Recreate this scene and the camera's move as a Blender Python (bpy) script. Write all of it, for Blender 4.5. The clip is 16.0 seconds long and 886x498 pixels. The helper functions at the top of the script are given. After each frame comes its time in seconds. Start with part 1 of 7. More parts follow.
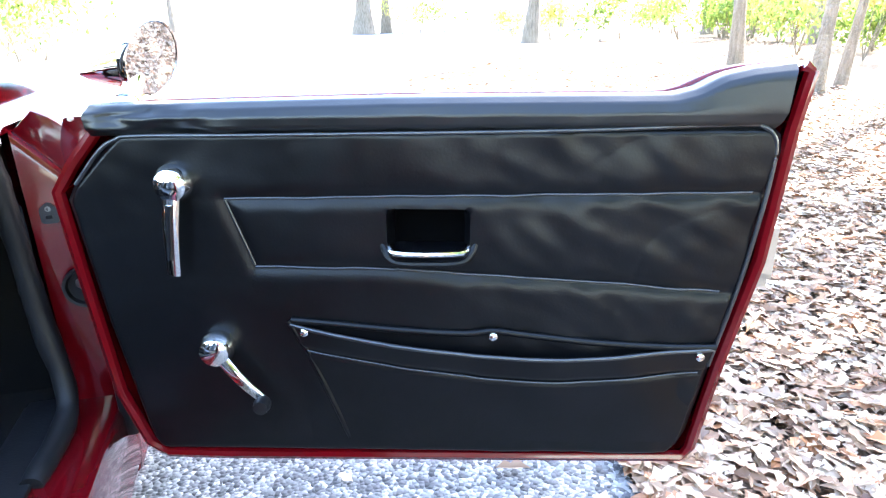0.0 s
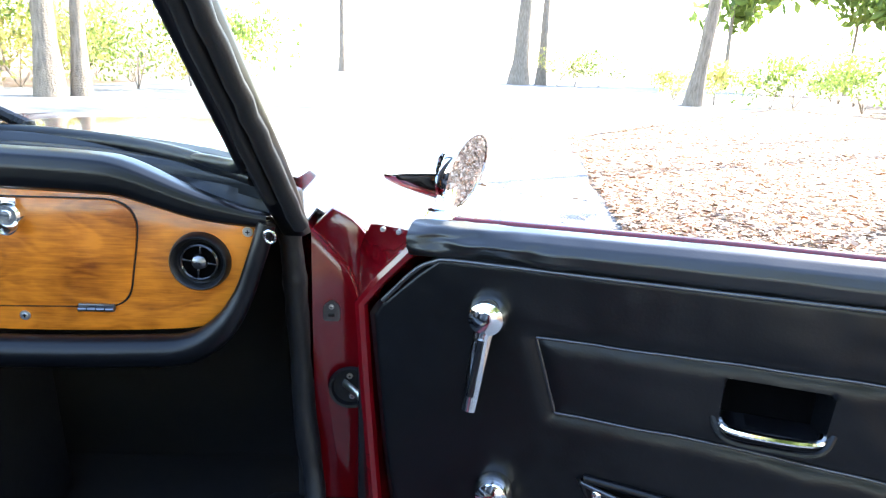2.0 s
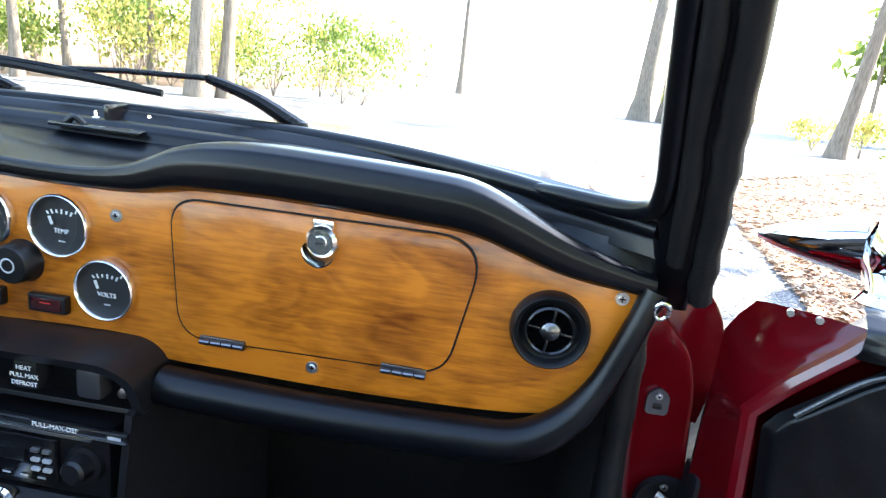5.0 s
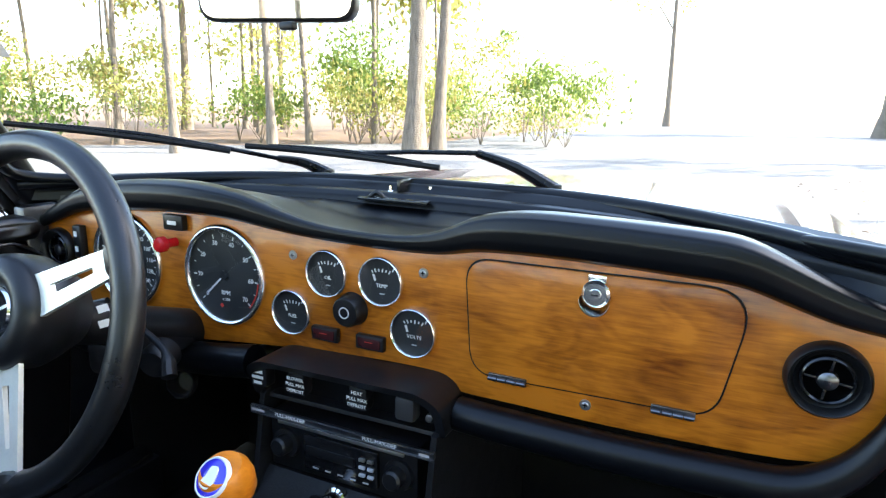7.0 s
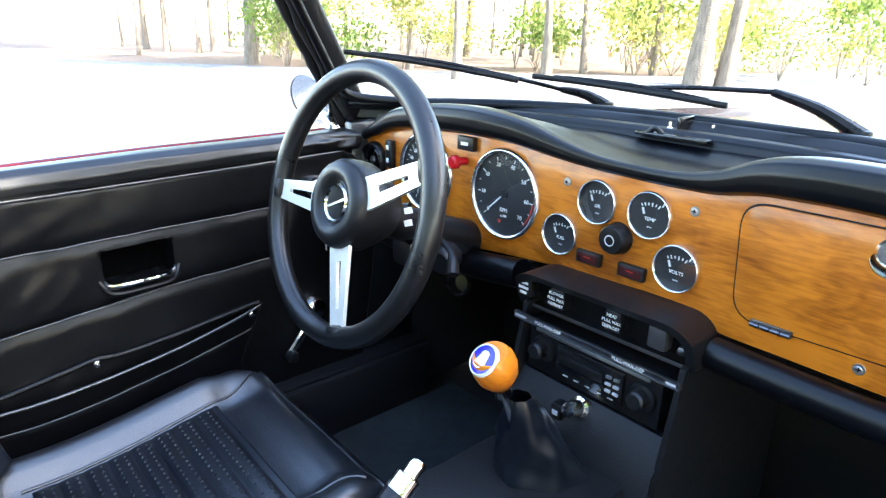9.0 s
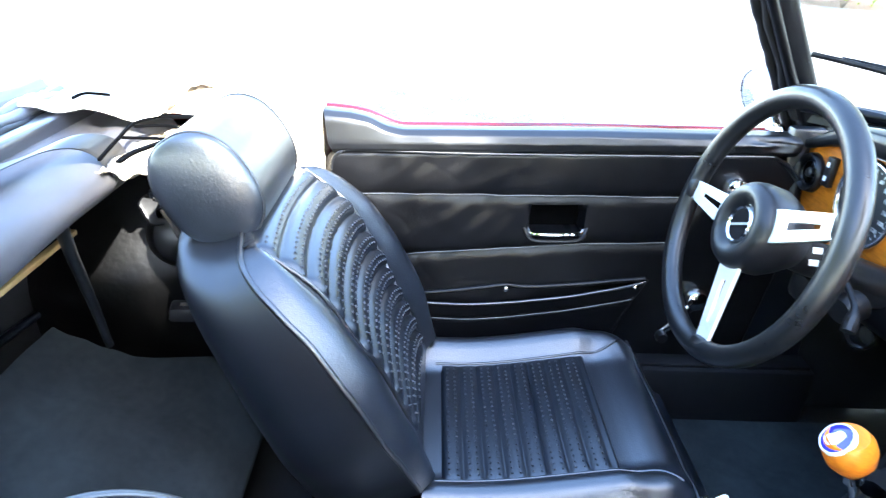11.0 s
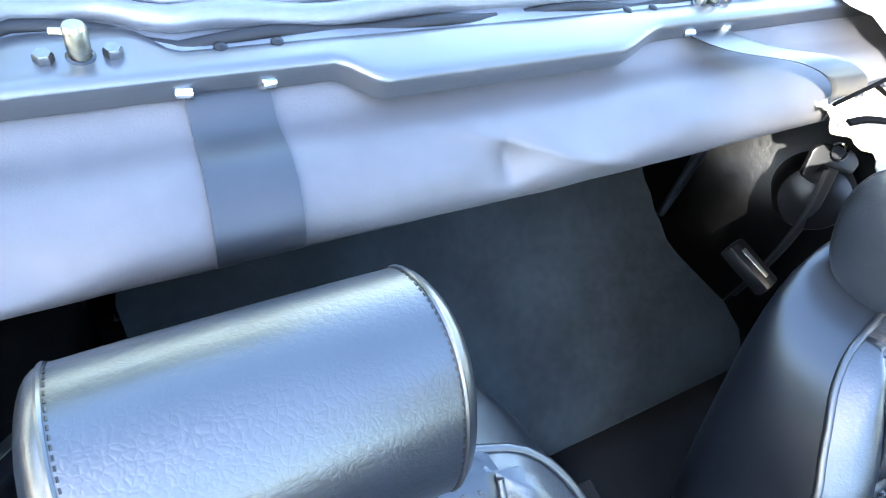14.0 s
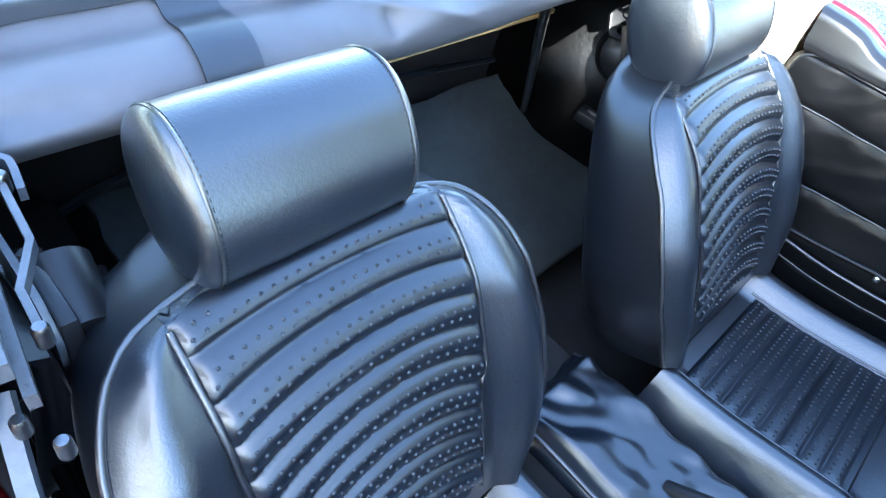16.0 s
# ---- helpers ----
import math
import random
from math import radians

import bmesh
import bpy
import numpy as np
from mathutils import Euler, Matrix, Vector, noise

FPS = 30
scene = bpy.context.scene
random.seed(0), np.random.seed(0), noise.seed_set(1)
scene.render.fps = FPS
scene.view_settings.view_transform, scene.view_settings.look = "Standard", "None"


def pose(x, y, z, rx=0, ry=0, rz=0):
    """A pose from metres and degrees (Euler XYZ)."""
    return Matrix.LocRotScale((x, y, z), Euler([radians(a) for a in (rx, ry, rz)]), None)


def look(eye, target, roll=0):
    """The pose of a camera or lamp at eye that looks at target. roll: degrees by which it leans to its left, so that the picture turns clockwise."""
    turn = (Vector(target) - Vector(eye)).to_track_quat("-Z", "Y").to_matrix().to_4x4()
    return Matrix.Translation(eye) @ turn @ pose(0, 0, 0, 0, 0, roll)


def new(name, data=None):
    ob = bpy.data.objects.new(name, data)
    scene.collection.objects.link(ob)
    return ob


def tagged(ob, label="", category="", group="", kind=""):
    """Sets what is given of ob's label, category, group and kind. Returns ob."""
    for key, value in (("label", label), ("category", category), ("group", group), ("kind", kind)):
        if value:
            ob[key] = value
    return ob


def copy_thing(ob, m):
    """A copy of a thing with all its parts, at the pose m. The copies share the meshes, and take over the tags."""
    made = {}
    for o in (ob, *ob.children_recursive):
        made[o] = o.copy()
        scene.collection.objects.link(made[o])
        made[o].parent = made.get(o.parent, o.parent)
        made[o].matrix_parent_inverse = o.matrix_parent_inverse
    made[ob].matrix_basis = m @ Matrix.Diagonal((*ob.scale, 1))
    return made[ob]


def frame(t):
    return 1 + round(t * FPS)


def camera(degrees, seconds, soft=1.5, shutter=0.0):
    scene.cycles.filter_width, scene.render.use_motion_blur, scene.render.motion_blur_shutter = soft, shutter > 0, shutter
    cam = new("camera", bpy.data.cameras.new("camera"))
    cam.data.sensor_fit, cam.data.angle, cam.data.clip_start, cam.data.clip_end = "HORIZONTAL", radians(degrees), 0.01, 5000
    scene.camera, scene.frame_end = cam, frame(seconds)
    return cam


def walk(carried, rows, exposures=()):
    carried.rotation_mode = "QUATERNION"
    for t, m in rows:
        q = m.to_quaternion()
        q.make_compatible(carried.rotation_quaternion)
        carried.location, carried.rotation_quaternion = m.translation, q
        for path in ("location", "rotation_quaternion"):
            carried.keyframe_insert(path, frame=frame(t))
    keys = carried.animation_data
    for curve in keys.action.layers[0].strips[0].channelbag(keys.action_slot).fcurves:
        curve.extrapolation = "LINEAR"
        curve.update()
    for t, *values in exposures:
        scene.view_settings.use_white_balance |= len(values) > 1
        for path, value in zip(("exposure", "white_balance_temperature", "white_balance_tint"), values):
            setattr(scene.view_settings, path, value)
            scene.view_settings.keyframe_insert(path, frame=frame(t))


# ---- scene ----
cam = camera(70.7, 16.0, soft=1.2, shutter=0.12)
PATH = [
    (0, (1.045, -0.95, 0.958), (1.534, 0.858, 0.256), -0.9),
    (0.5, (0.992, -0.933, 0.983), (1.504, 0.873, 0.291), -0.2),
    (1, (0.932, -0.92, 1.018), (1.371, 0.927, 0.39), 0.4),
    (1.5, (0.87, -0.879, 1.046), (1.132, 1.019, 0.475), 1.9),
    (2, (0.813, -0.777, 1.049), (0.913, 1.137, 0.477), 2.5),
    (2.5, (0.753, -0.703, 1.033), (0.721, 1.203, 0.426), 2.8),
    (3, (0.687, -0.622, 1.003), (0.641, 1.272, 0.361), 3.4),
    (3.5, (0.649, -0.566, 0.995), (0.621, 1.328, 0.351), 4.9),
    (4, (0.597, -0.537, 0.991), (0.541, 1.369, 0.387), 6.4),
    (4.5, (0.539, -0.554, 1.0), (0.438, 1.365, 0.445), 7.1),
    (5, (0.492, -0.568, 1.009), (0.29, 1.352, 0.488), 6.6),
    (5.2, (0.477, -0.573, 1.018), (0.221, 1.346, 0.513), 6.1),
    (7.3, (0.445, -0.693, 1.044), (-0.464, 1.038, 0.619), 0.6),
    (7.5, (0.445, -0.703, 1.046), (-0.509, 1.004, 0.624), 0.5),
    (8, (0.452, -0.719, 1.048), (-0.639, 0.896, 0.597), 0.7),
    (8.5, (0.458, -0.739, 1.047), (-0.794, 0.722, 0.499), 1.3),
    (8.7, (0.461, -0.741, 1.046), (-0.867, 0.63, 0.448), 1.2),
    (10.8, (0.544, -0.733, 1.155), (-1.248, -0.501, 0.298), 3.2),
    (11, (0.538, -0.741, 1.173), (-1.25, -0.692, 0.277), 2.7),
    (11.5, (0.432, -0.825, 1.236), (-1.209, -1.249, 0.175), 6.0),
    (12, (0.348, -0.878, 1.229), (-1.048, -1.543, -0.039), 18.5),
    (12.5, (0.324, -0.908, 1.232), (-0.795, -1.666, -0.243), 24.0),
    (13, (0.345, -0.929, 1.241), (-0.644, -1.696, -0.319), 24.1),
    (13.5, (0.377, -0.95, 1.246), (-0.544, -1.742, -0.343), 24.0),
    (14, (0.435, -0.97, 1.237), (-0.443, -1.804, -0.355), 24.8),
    (14.5, (0.492, -0.961, 1.236), (-0.377, -1.817, -0.348), 24.9),
    (15, (0.558, -0.89, 1.232), (-0.351, -1.74, -0.334), 22.4),
    (15.5, (0.616, -0.79, 1.225), (-0.384, -1.631, -0.29), 19.4),
    (16, (0.652, -0.712, 1.229), (-0.515, -1.478, -0.203), 17.7),
]
walk(cam, [(t, look(eye, target, roll)) for t, eye, target, roll in PATH],
     exposures=[(0.0, 4.20, 6300, 10), (0.9, 4.40, 6300, 10), (1.6, 4.02, 6300, 10), (2.5, 3.50, 6500, 10), (4.0, 3.72, 6600, 11), (5.2, 3.44, 6560, 9), (7.6, 2.98, 6620, 9), (8.7, 3.60, 6600, 9), (11.0, 4.42, 6000, 8), (12.0, 4.46, 6170, 7), (13.0, 4.58, 6400, 7), (14.0, 4.45, 6150, 7), (16.0, 4.15, 5620, 5)])

# ---- world and sun ----
SUN_EL, SUN_DIR = 38.0, Vector((0.87, 0.49, 0.0)).normalized()
world = bpy.data.worlds.new("sky")
scene.world = world
world.use_nodes = True
wn = world.node_tree
sky = wn.nodes.new("ShaderNodeTexSky")
sky.sky_type = "NISHITA"
sky.sun_disc = False
sky.sun_elevation = radians(SUN_EL)
sky.sun_rotation = math.atan2(SUN_DIR.x, SUN_DIR.y)
wn.nodes["Background"].inputs[1].default_value = 0.15
wn.links.new(sky.outputs[0], wn.nodes["Background"].inputs[0])
sun_data = bpy.data.lights.new("sun", "SUN")
sun_data.energy, sun_data.angle, sun_data.color = 3.2, radians(0.55), (1.0, 0.93, 0.82)
sun = new("sun", sun_data)
sun_from = Vector((SUN_DIR.x * math.cos(radians(SUN_EL)), SUN_DIR.y * math.cos(radians(SUN_EL)), math.sin(radians(SUN_EL))))
sun.matrix_basis = look(sun_from * 30, (0, 0, 0))


# ---- materials ----
def mat(name, color, rough=0.5, metal=0.0, vary=0.15, scale=20.0, bump=0.0, bump_scale=200.0, second=None, coat=0.0, coat_rough=0.06,
        spec=0.5, rough_vary=0.1, stretch=(1, 1, 1), detail=6.0, bump_dist=0.002):
    """A surface with large and fine variation of colour and gloss, and fine relief."""
    m = bpy.data.materials.new(name)
    m.use_nodes = True
    nt = m.node_tree
    n, l = nt.nodes, nt.links
    b = n["Principled BSDF"]
    tc = n.new("ShaderNodeTexCoord")
    mp = n.new("ShaderNodeMapping")
    mp.inputs["Scale"].default_value = stretch
    l.new(tc.outputs["Object"], mp.inputs[0])
    n1 = n.new("ShaderNodeTexNoise")
    n1.inputs["Scale"].default_value, n1.inputs["Detail"].default_value = scale, detail
    n2 = n.new("ShaderNodeTexNoise")
    n2.inputs["Scale"].default_value, n2.inputs["Detail"].default_value = scale * 7.3, 3.0
    l.new(mp.outputs[0], n1.inputs[0]), l.new(mp.outputs[0], n2.inputs[0])
    mix = n.new("ShaderNodeMix")
    mix.data_type = "FLOAT"
    mix.inputs[0].default_value = 0.35
    l.new(n1.outputs["Fac"], mix.inputs[2]), l.new(n2.outputs["Fac"], mix.inputs[3])
    ramp = n.new("ShaderNodeValToRGB")
    c = Vector(color[:3])
    dark, light = c * (1 - vary), c * (1 + vary)
    if second is not None:
        dark, light = c, Vector(second[:3])
    ramp.color_ramp.elements[0].position, ramp.color_ramp.elements[1].position = 0.32, 0.68
    ramp.color_ramp.elements[0].color, ramp.color_ramp.elements[1].color = (*dark, 1), (*light, 1)
    l.new(mix.outputs[0], ramp.inputs[0])
    l.new(ramp.outputs[0], b.inputs["Base Color"])
    mr = n.new("ShaderNodeMapRange")
    mr.inputs[3].default_value, mr.inputs[4].default_value = max(0.02, rough - rough_vary), min(1.0, rough + rough_vary)
    l.new(mix.outputs[0], mr.inputs[0]), l.new(mr.outputs[0], b.inputs["Roughness"])
    b.inputs["Metallic"].default_value = metal
    b.inputs["Coat Weight"].default_value = coat
    b.inputs["Coat Roughness"].default_value = coat_rough
    b.inputs["Specular IOR Level"].default_value = spec
    if bump:
        nb = n.new("ShaderNodeTexNoise")
        nb.inputs["Scale"].default_value, nb.inputs["Detail"].default_value = bump_scale, 4.0
        l.new(tc.outputs["Object"], nb.inputs[0])
        bp = n.new("ShaderNodeBump")
        bp.inputs["Strength"].default_value, bp.inputs["Distance"].default_value = bump, bump_dist
        l.new(nb.outputs["Fac"], bp.inputs["Height"]), l.new(bp.outputs[0], b.inputs["Normal"])
    return m


def wood_mat(name, dark, light):
    """Varnished, figured veneer with the grain along x."""
    m = bpy.data.materials.new(name)
    m.use_nodes = True
    nt = m.node_tree
    n, l = nt.nodes, nt.links
    b = n["Principled BSDF"]
    tc = n.new("ShaderNodeTexCoord")
    mp = n.new("ShaderNodeMapping")
    mp.inputs["Scale"].default_value = (3.6, 9.0, 10.0)
    l.new(tc.outputs["Object"], mp.inputs[0])
    big = n.new("ShaderNodeTexNoise")
    big.inputs["Scale"].default_value, big.inputs["Detail"].default_value, big.inputs["Distortion"].default_value = 1.5, 3, 0.5
    l.new(mp.outputs[0], big.inputs[0])
    mp2 = n.new("ShaderNodeMapping")
    mp2.inputs["Scale"].default_value = (30.0, 120.0, 330.0)
    l.new(tc.outputs["Object"], mp2.inputs[0])
    fine = n.new("ShaderNodeTexNoise")
    fine.inputs["Scale"].default_value, fine.inputs["Detail"].default_value, fine.inputs["Distortion"].default_value = 1.0, 5, 0.4
    l.new(mp2.outputs[0], fine.inputs[0])
    blot = n.new("ShaderNodeTexNoise")
    blot.inputs["Scale"].default_value, blot.inputs["Detail"].default_value, blot.inputs["Distortion"].default_value = 14.0, 5, 0.3
    l.new(tc.outputs["Object"], blot.inputs[0])
    a = n.new("ShaderNodeMath")
    a.operation = "MULTIPLY_ADD"
    a.inputs[1].default_value = 0.33
    ring = n.new("ShaderNodeMath")
    ring.operation, ring.inputs[1].default_value = "MULTIPLY", 62.0
    wave = n.new("ShaderNodeMath")
    wave.operation = "SINE"
    soft = n.new("ShaderNodeMath")
    soft.operation, soft.inputs[1].default_value = "MULTIPLY_ADD", 0.036
    l.new(big.outputs["Fac"], ring.inputs[0]), l.new(ring.outputs[0], wave.inputs[0])
    half_big = n.new("ShaderNodeMath")
    half_big.operation, half_big.inputs[1].default_value = "MULTIPLY", 0.5
    l.new(big.outputs["Fac"], half_big.inputs[0])
    l.new(wave.outputs[0], soft.inputs[0]), l.new(half_big.outputs[0], soft.inputs[2])
    l.new(fine.outputs["Fac"], a.inputs[0]), l.new(soft.outputs[0], a.inputs[2])
    a2 = n.new("ShaderNodeMath")
    a2.operation = "MULTIPLY_ADD"
    a2.inputs[1].default_value = 0.50
    l.new(blot.outputs["Fac"], a2.inputs[0]), l.new(a.outputs[0], a2.inputs[2])
    ramp = n.new("ShaderNodeValToRGB")
    e = ramp.color_ramp.elements
    e[0].position, e[1].position = 0.68, 1.22
    e[0].color, e[1].color = (*dark, 1), (*light, 1)
    sc = n.new("ShaderNodeMapRange")
    sc.inputs[1].default_value, sc.inputs[2].default_value = 0.37, 0.80
    l.new(a2.outputs[0], sc.inputs[0]), l.new(sc.outputs[0], ramp.inputs[0])
    e[0].position, e[1].position = 0.12, 0.9
    l.new(ramp.outputs[0], b.inputs["Base Color"])
    b.inputs["Roughness"].default_value, b.inputs["Specular IOR Level"].default_value = 0.42, 0.2
    b.inputs["Coat Weight"].default_value, b.inputs["Coat Roughness"].default_value = 0.4, 0.10
    bp = n.new("ShaderNodeBump")
    bp.inputs["Strength"].default_value, bp.inputs["Distance"].default_value = 0.12, 0.001
    l.new(fine.outputs["Fac"], bp.inputs["Height"]), l.new(bp.outputs[0], b.inputs["Normal"])
    return m


def leaf_mat(name, cols, rough=0.6, trans=0.0):
    """Leaves that each take a colour of their own from a short range."""
    m = bpy.data.materials.new(name)
    m.use_nodes = True
    n, l = m.node_tree.nodes, m.node_tree.links
    b = n["Principled BSDF"]
    g = n.new("ShaderNodeNewGeometry")
    ramp = n.new("ShaderNodeValToRGB")
    ramp.color_ramp.interpolation = "LINEAR"
    e = ramp.color_ramp.elements
    e[0].position, e[1].position = 0.0, 1.0
    e[0].color, e[1].color = (*cols[0], 1), (*cols[-1], 1)
    for k, c in enumerate(cols[1:-1], 1):
        x = e.new(k / (len(cols) - 1))
        x.color = (*c, 1)
    l.new(g.outputs["Random Per Island"], ramp.inputs[0])
    l.new(ramp.outputs[0], b.inputs["Base Color"])
    b.inputs["Roughness"].default_value = rough
    if trans:
        t = n.new("ShaderNodeBsdfTranslucent")
        l.new(ramp.outputs[0], t.inputs[0])
        mx = n.new("ShaderNodeMixShader")
        mx.inputs[0].default_value = trans
        l.new(b.outputs[0], mx.inputs[1]), l.new(t.outputs[0], mx.inputs[2])
        l.new(mx.outputs[0], n["Material Output"].inputs[0])
    return m


def glass_mat(name, color=(1, 1, 1), rough=0.0, least=0.03):
    m = bpy.data.materials.new(name)
    m.use_nodes = True
    n, l = m.node_tree.nodes, m.node_tree.links
    tr, gl, lw, mx = (n.new("ShaderNodeBsdfTransparent"), n.new("ShaderNodeBsdfGlossy"), n.new("ShaderNodeLayerWeight"), n.new("ShaderNodeMixShader"))
    fr = n.new("ShaderNodeMath")
    fr.operation = "MULTIPLY_ADD"
    pw = n.new("ShaderNodeMath")
    pw.operation, pw.inputs[1].default_value = "POWER", 4.0
    l.new(lw.outputs["Facing"], pw.inputs[0]), l.new(pw.outputs[0], fr.inputs[0])
    tr.inputs[0].default_value = (*color, 1)
    gl.inputs["Roughness"].default_value = rough
    fr.inputs[1].default_value, fr.inputs[2].default_value = 0.6, least
    l.new(fr.outputs[0], mx.inputs[0]), l.new(tr.outputs[0], mx.inputs[1]), l.new(gl.outputs[0], mx.inputs[2])
    l.new(mx.outputs[0], n["Material Output"].inputs[0])
    return m


WOOD = wood_mat("varnished_burl", (0.125, 0.025, 0.0018), (0.52, 0.160, 0.011))
LEATHER = mat("black_leather", (0.0046, 0.0066, 0.0105), 0.33, vary=0.3, scale=30, bump=0.24, bump_scale=170, spec=0.8, bump_dist=0.0012, rough_vary=0.03, coat=0.35, coat_rough=0.28)
# creased grain of the hide over its fine relief
ln, ll = LEATHER.node_tree.nodes, LEATHER.node_tree.links
hide_co, hide_warp, hide_add, hide, hide_range, hide_bump = (ln.new("ShaderNodeTexCoord"), ln.new("ShaderNodeTexNoise"), ln.new("ShaderNodeVectorMath"), ln.new("ShaderNodeTexVoronoi"), ln.new("ShaderNodeMapRange"), ln.new("ShaderNodeBump"))
hide_warp.inputs["Scale"].default_value = 60.0
hide_add.operation, hide.feature = "MULTIPLY_ADD", "DISTANCE_TO_EDGE"
hide_add.inputs[1].default_value = (0.012, 0.012, 0.012)
hide.inputs["Scale"].default_value = 210.0
hide_range.inputs[2].default_value = 0.22
hide_bump.inputs["Strength"].default_value, hide_bump.inputs["Distance"].default_value = 0.13, 0.0007
ll.new(hide_co.outputs["Object"], hide_warp.inputs[0]), ll.new(hide_warp.outputs["Color"], hide_add.inputs[0]), ll.new(hide_co.outputs["Object"], hide_add.inputs[2])
ll.new(hide_add.outputs[0], hide.inputs["Vector"]), ll.new(hide.outputs["Distance"], hide_range.inputs[0]), ll.new(hide_range.outputs[0], hide_bump.inputs["Height"])
fine_relief = next(k for k in ln if k.bl_idname == "ShaderNodeBump" and k != hide_bump)
ll.new(fine_relief.outputs[0], hide_bump.inputs["Normal"]), ll.new(hide_bump.outputs[0], ln["Principled BSDF"].inputs["Normal"])
LEATHER_FINE = mat("black_vinyl_panel", (0.0036, 0.0054, 0.0090), 0.31, vary=0.25, scale=14, bump=0.12, bump_scale=420, bump_dist=0.0009, spec=0.6, rough_vary=0.04, coat=0.2, coat_rough=0.25)
# darker, uncoated copy of the panel leather; shade on the seat backs is built in
SHELL_SHADED = mat("seat_back_shaded", (0.0035, 0.0045, 0.0068), 0.35, vary=0.25, scale=14, bump=0.10, bump_scale=420, bump_dist=0.0008, spec=0.65, rough_vary=0.04)
VINYL_TRIM = mat("door_trim_vinyl", (0.0031, 0.0032, 0.0038), 0.31, vary=0.35, scale=9, bump=0.18, bump_scale=260, bump_dist=0.001, spec=0.23, rough_vary=0.06)
PAD = mat("crash_pad_vinyl", (0.0019, 0.0022, 0.0032), 0.31, vary=0.25, scale=16, bump=0.05, bump_scale=600, bump_dist=0.0006, spec=0.27, rough_vary=0.04)
# dots paler than the hide: the light they catch is put into the colour
PERFORATED_LIT = mat("perforation_lit", (0.020, 0.023, 0.028), 0.5, vary=0.2)
ROLL_VINYL = mat("door_roll_vinyl", (0.0045, 0.0048, 0.0056), 0.35, vary=0.3, scale=12, bump=0.15, bump_scale=300, bump_dist=0.0008, spec=0.5, rough_vary=0.05)
PIPING = mat("piping", (0.009, 0.010, 0.012), 0.32, vary=0.2, spec=0.8, coat=0.3, coat_rough=0.25)
PALE_VINYL = mat("pale_beige_vinyl", (0.62, 0.55, 0.44), 0.4, vary=0.12, scale=9, bump=0.3, bump_scale=40, bump_dist=0.004)
RED = mat("red_paint", (0.100, 0.0012, 0.0034), 0.15, vary=0.14, scale=8, coat=0.6, rough_vary=0.05, spec=0.25)
CHROME = mat("chrome", (0.82, 0.82, 0.80), 0.06, 1.0, vary=0.05, rough_vary=0.03)
STEEL = mat("brushed_steel", (0.62, 0.61, 0.58), 0.32, 1.0, vary=0.1, scale=60)
ALLOY = mat("satin_alloy", (0.84, 0.84, 0.76), 0.42, 0.55, vary=0.06, scale=40)
BLACK_PLASTIC = mat("black_plastic", (0.007, 0.007, 0.008), 0.36, spec=0.35, vary=0.2, scale=60, bump=0.1, bump_scale=900, bump_dist=0.0004)
BLACK_GLOSS = mat("gloss_black", (0.008, 0.008, 0.009), 0.15, vary=0.2)
RUBBER = mat("black_rubber", (0.007, 0.007, 0.008), 0.50, spec=0.28, vary=0.25, scale=50, bump=0.2, bump_scale=300)
BLACK_PAINT = mat("worn_black_paint", (0.006, 0.006, 0.007), 0.28, spec=0.25, vary=0.3, scale=22, bump=0.1, bump_scale=120)
CARPET = mat("dark_carpet", (0.0018, 0.0048, 0.0066), 0.95, second=(0.022, 0.033, 0.038), scale=8, bump=1.0, bump_scale=900, bump_dist=0.004)
CARPET_BLACK = mat("black_carpet", (0.0022, 0.0022, 0.0026), 0.95, vary=0.4, scale=20, bump=1.0, bump_scale=900, bump_dist=0.004)
# black of the hood sticks, also painted in for the shade inside recesses
STICK_AND_RECESS = mat("matt_black_steel_and_recess", (0.0012, 0.0012, 0.0014), 0.9, spec=0.02, vary=0.3)
TOP_CLOTH = mat("folded_top_vinyl", (0.068, 0.066, 0.070), 0.47, spec=0.4, vary=0.14, scale=6, bump=0.25, bump_scale=700, bump_dist=0.0008)
TOP_BLACK = mat("top_outer_vinyl", (0.062, 0.067, 0.080), 0.34, vary=0.25, scale=14, bump=0.2, bump_scale=300, spec=0.9, coat=0.5, coat_rough=0.3)
STRAP = mat("strap_webbing", (0.015, 0.017, 0.021), 0.40, vary=0.15, scale=30, bump=0.07, bump_scale=700, bump_dist=0.0006)
DIAL = mat("dial_face", (0.012, 0.013, 0.014), 0.6, vary=0.1)
WHITE_INK = mat("white_ink", (0.75, 0.76, 0.74), 0.6, vary=0.05)
RED_INK = mat("red_ink", (0.62, 0.03, 0.02), 0.5, vary=0.1)
RAIL_PAINT = mat("satin_black_rail", (0.030, 0.032, 0.037), 0.30, vary=0.12, scale=5, spec=1.0, coat=0.35, coat_rough=0.22, rough_vary=0.02, detail=2.0)
RED_PLASTIC = mat("red_plastic", (0.50, 0.008, 0.012), 0.25, vary=0.1)
BLUE_ENAMEL = mat("blue_enamel", (0.03, 0.025, 0.45), 0.2, vary=0.1, coat=0.6)
KNOB_WOOD = wood_mat("turned_knob_wood", (0.40, 0.085, 0.004), (0.66, 0.20, 0.012))
BEZEL = mat("gauge_bezel", (0.90, 0.90, 0.88), 0.20, 1.0, vary=0.04, rough_vary=0.03)
DULL_STEEL = mat("dull_plated_steel", (0.30, 0.29, 0.24), 0.34, 1.0, vary=0.2, scale=80)
DARK_STEEL = mat("dark_steel", (0.16, 0.16, 0.165), 0.30, 1.0, vary=0.2, scale=60)
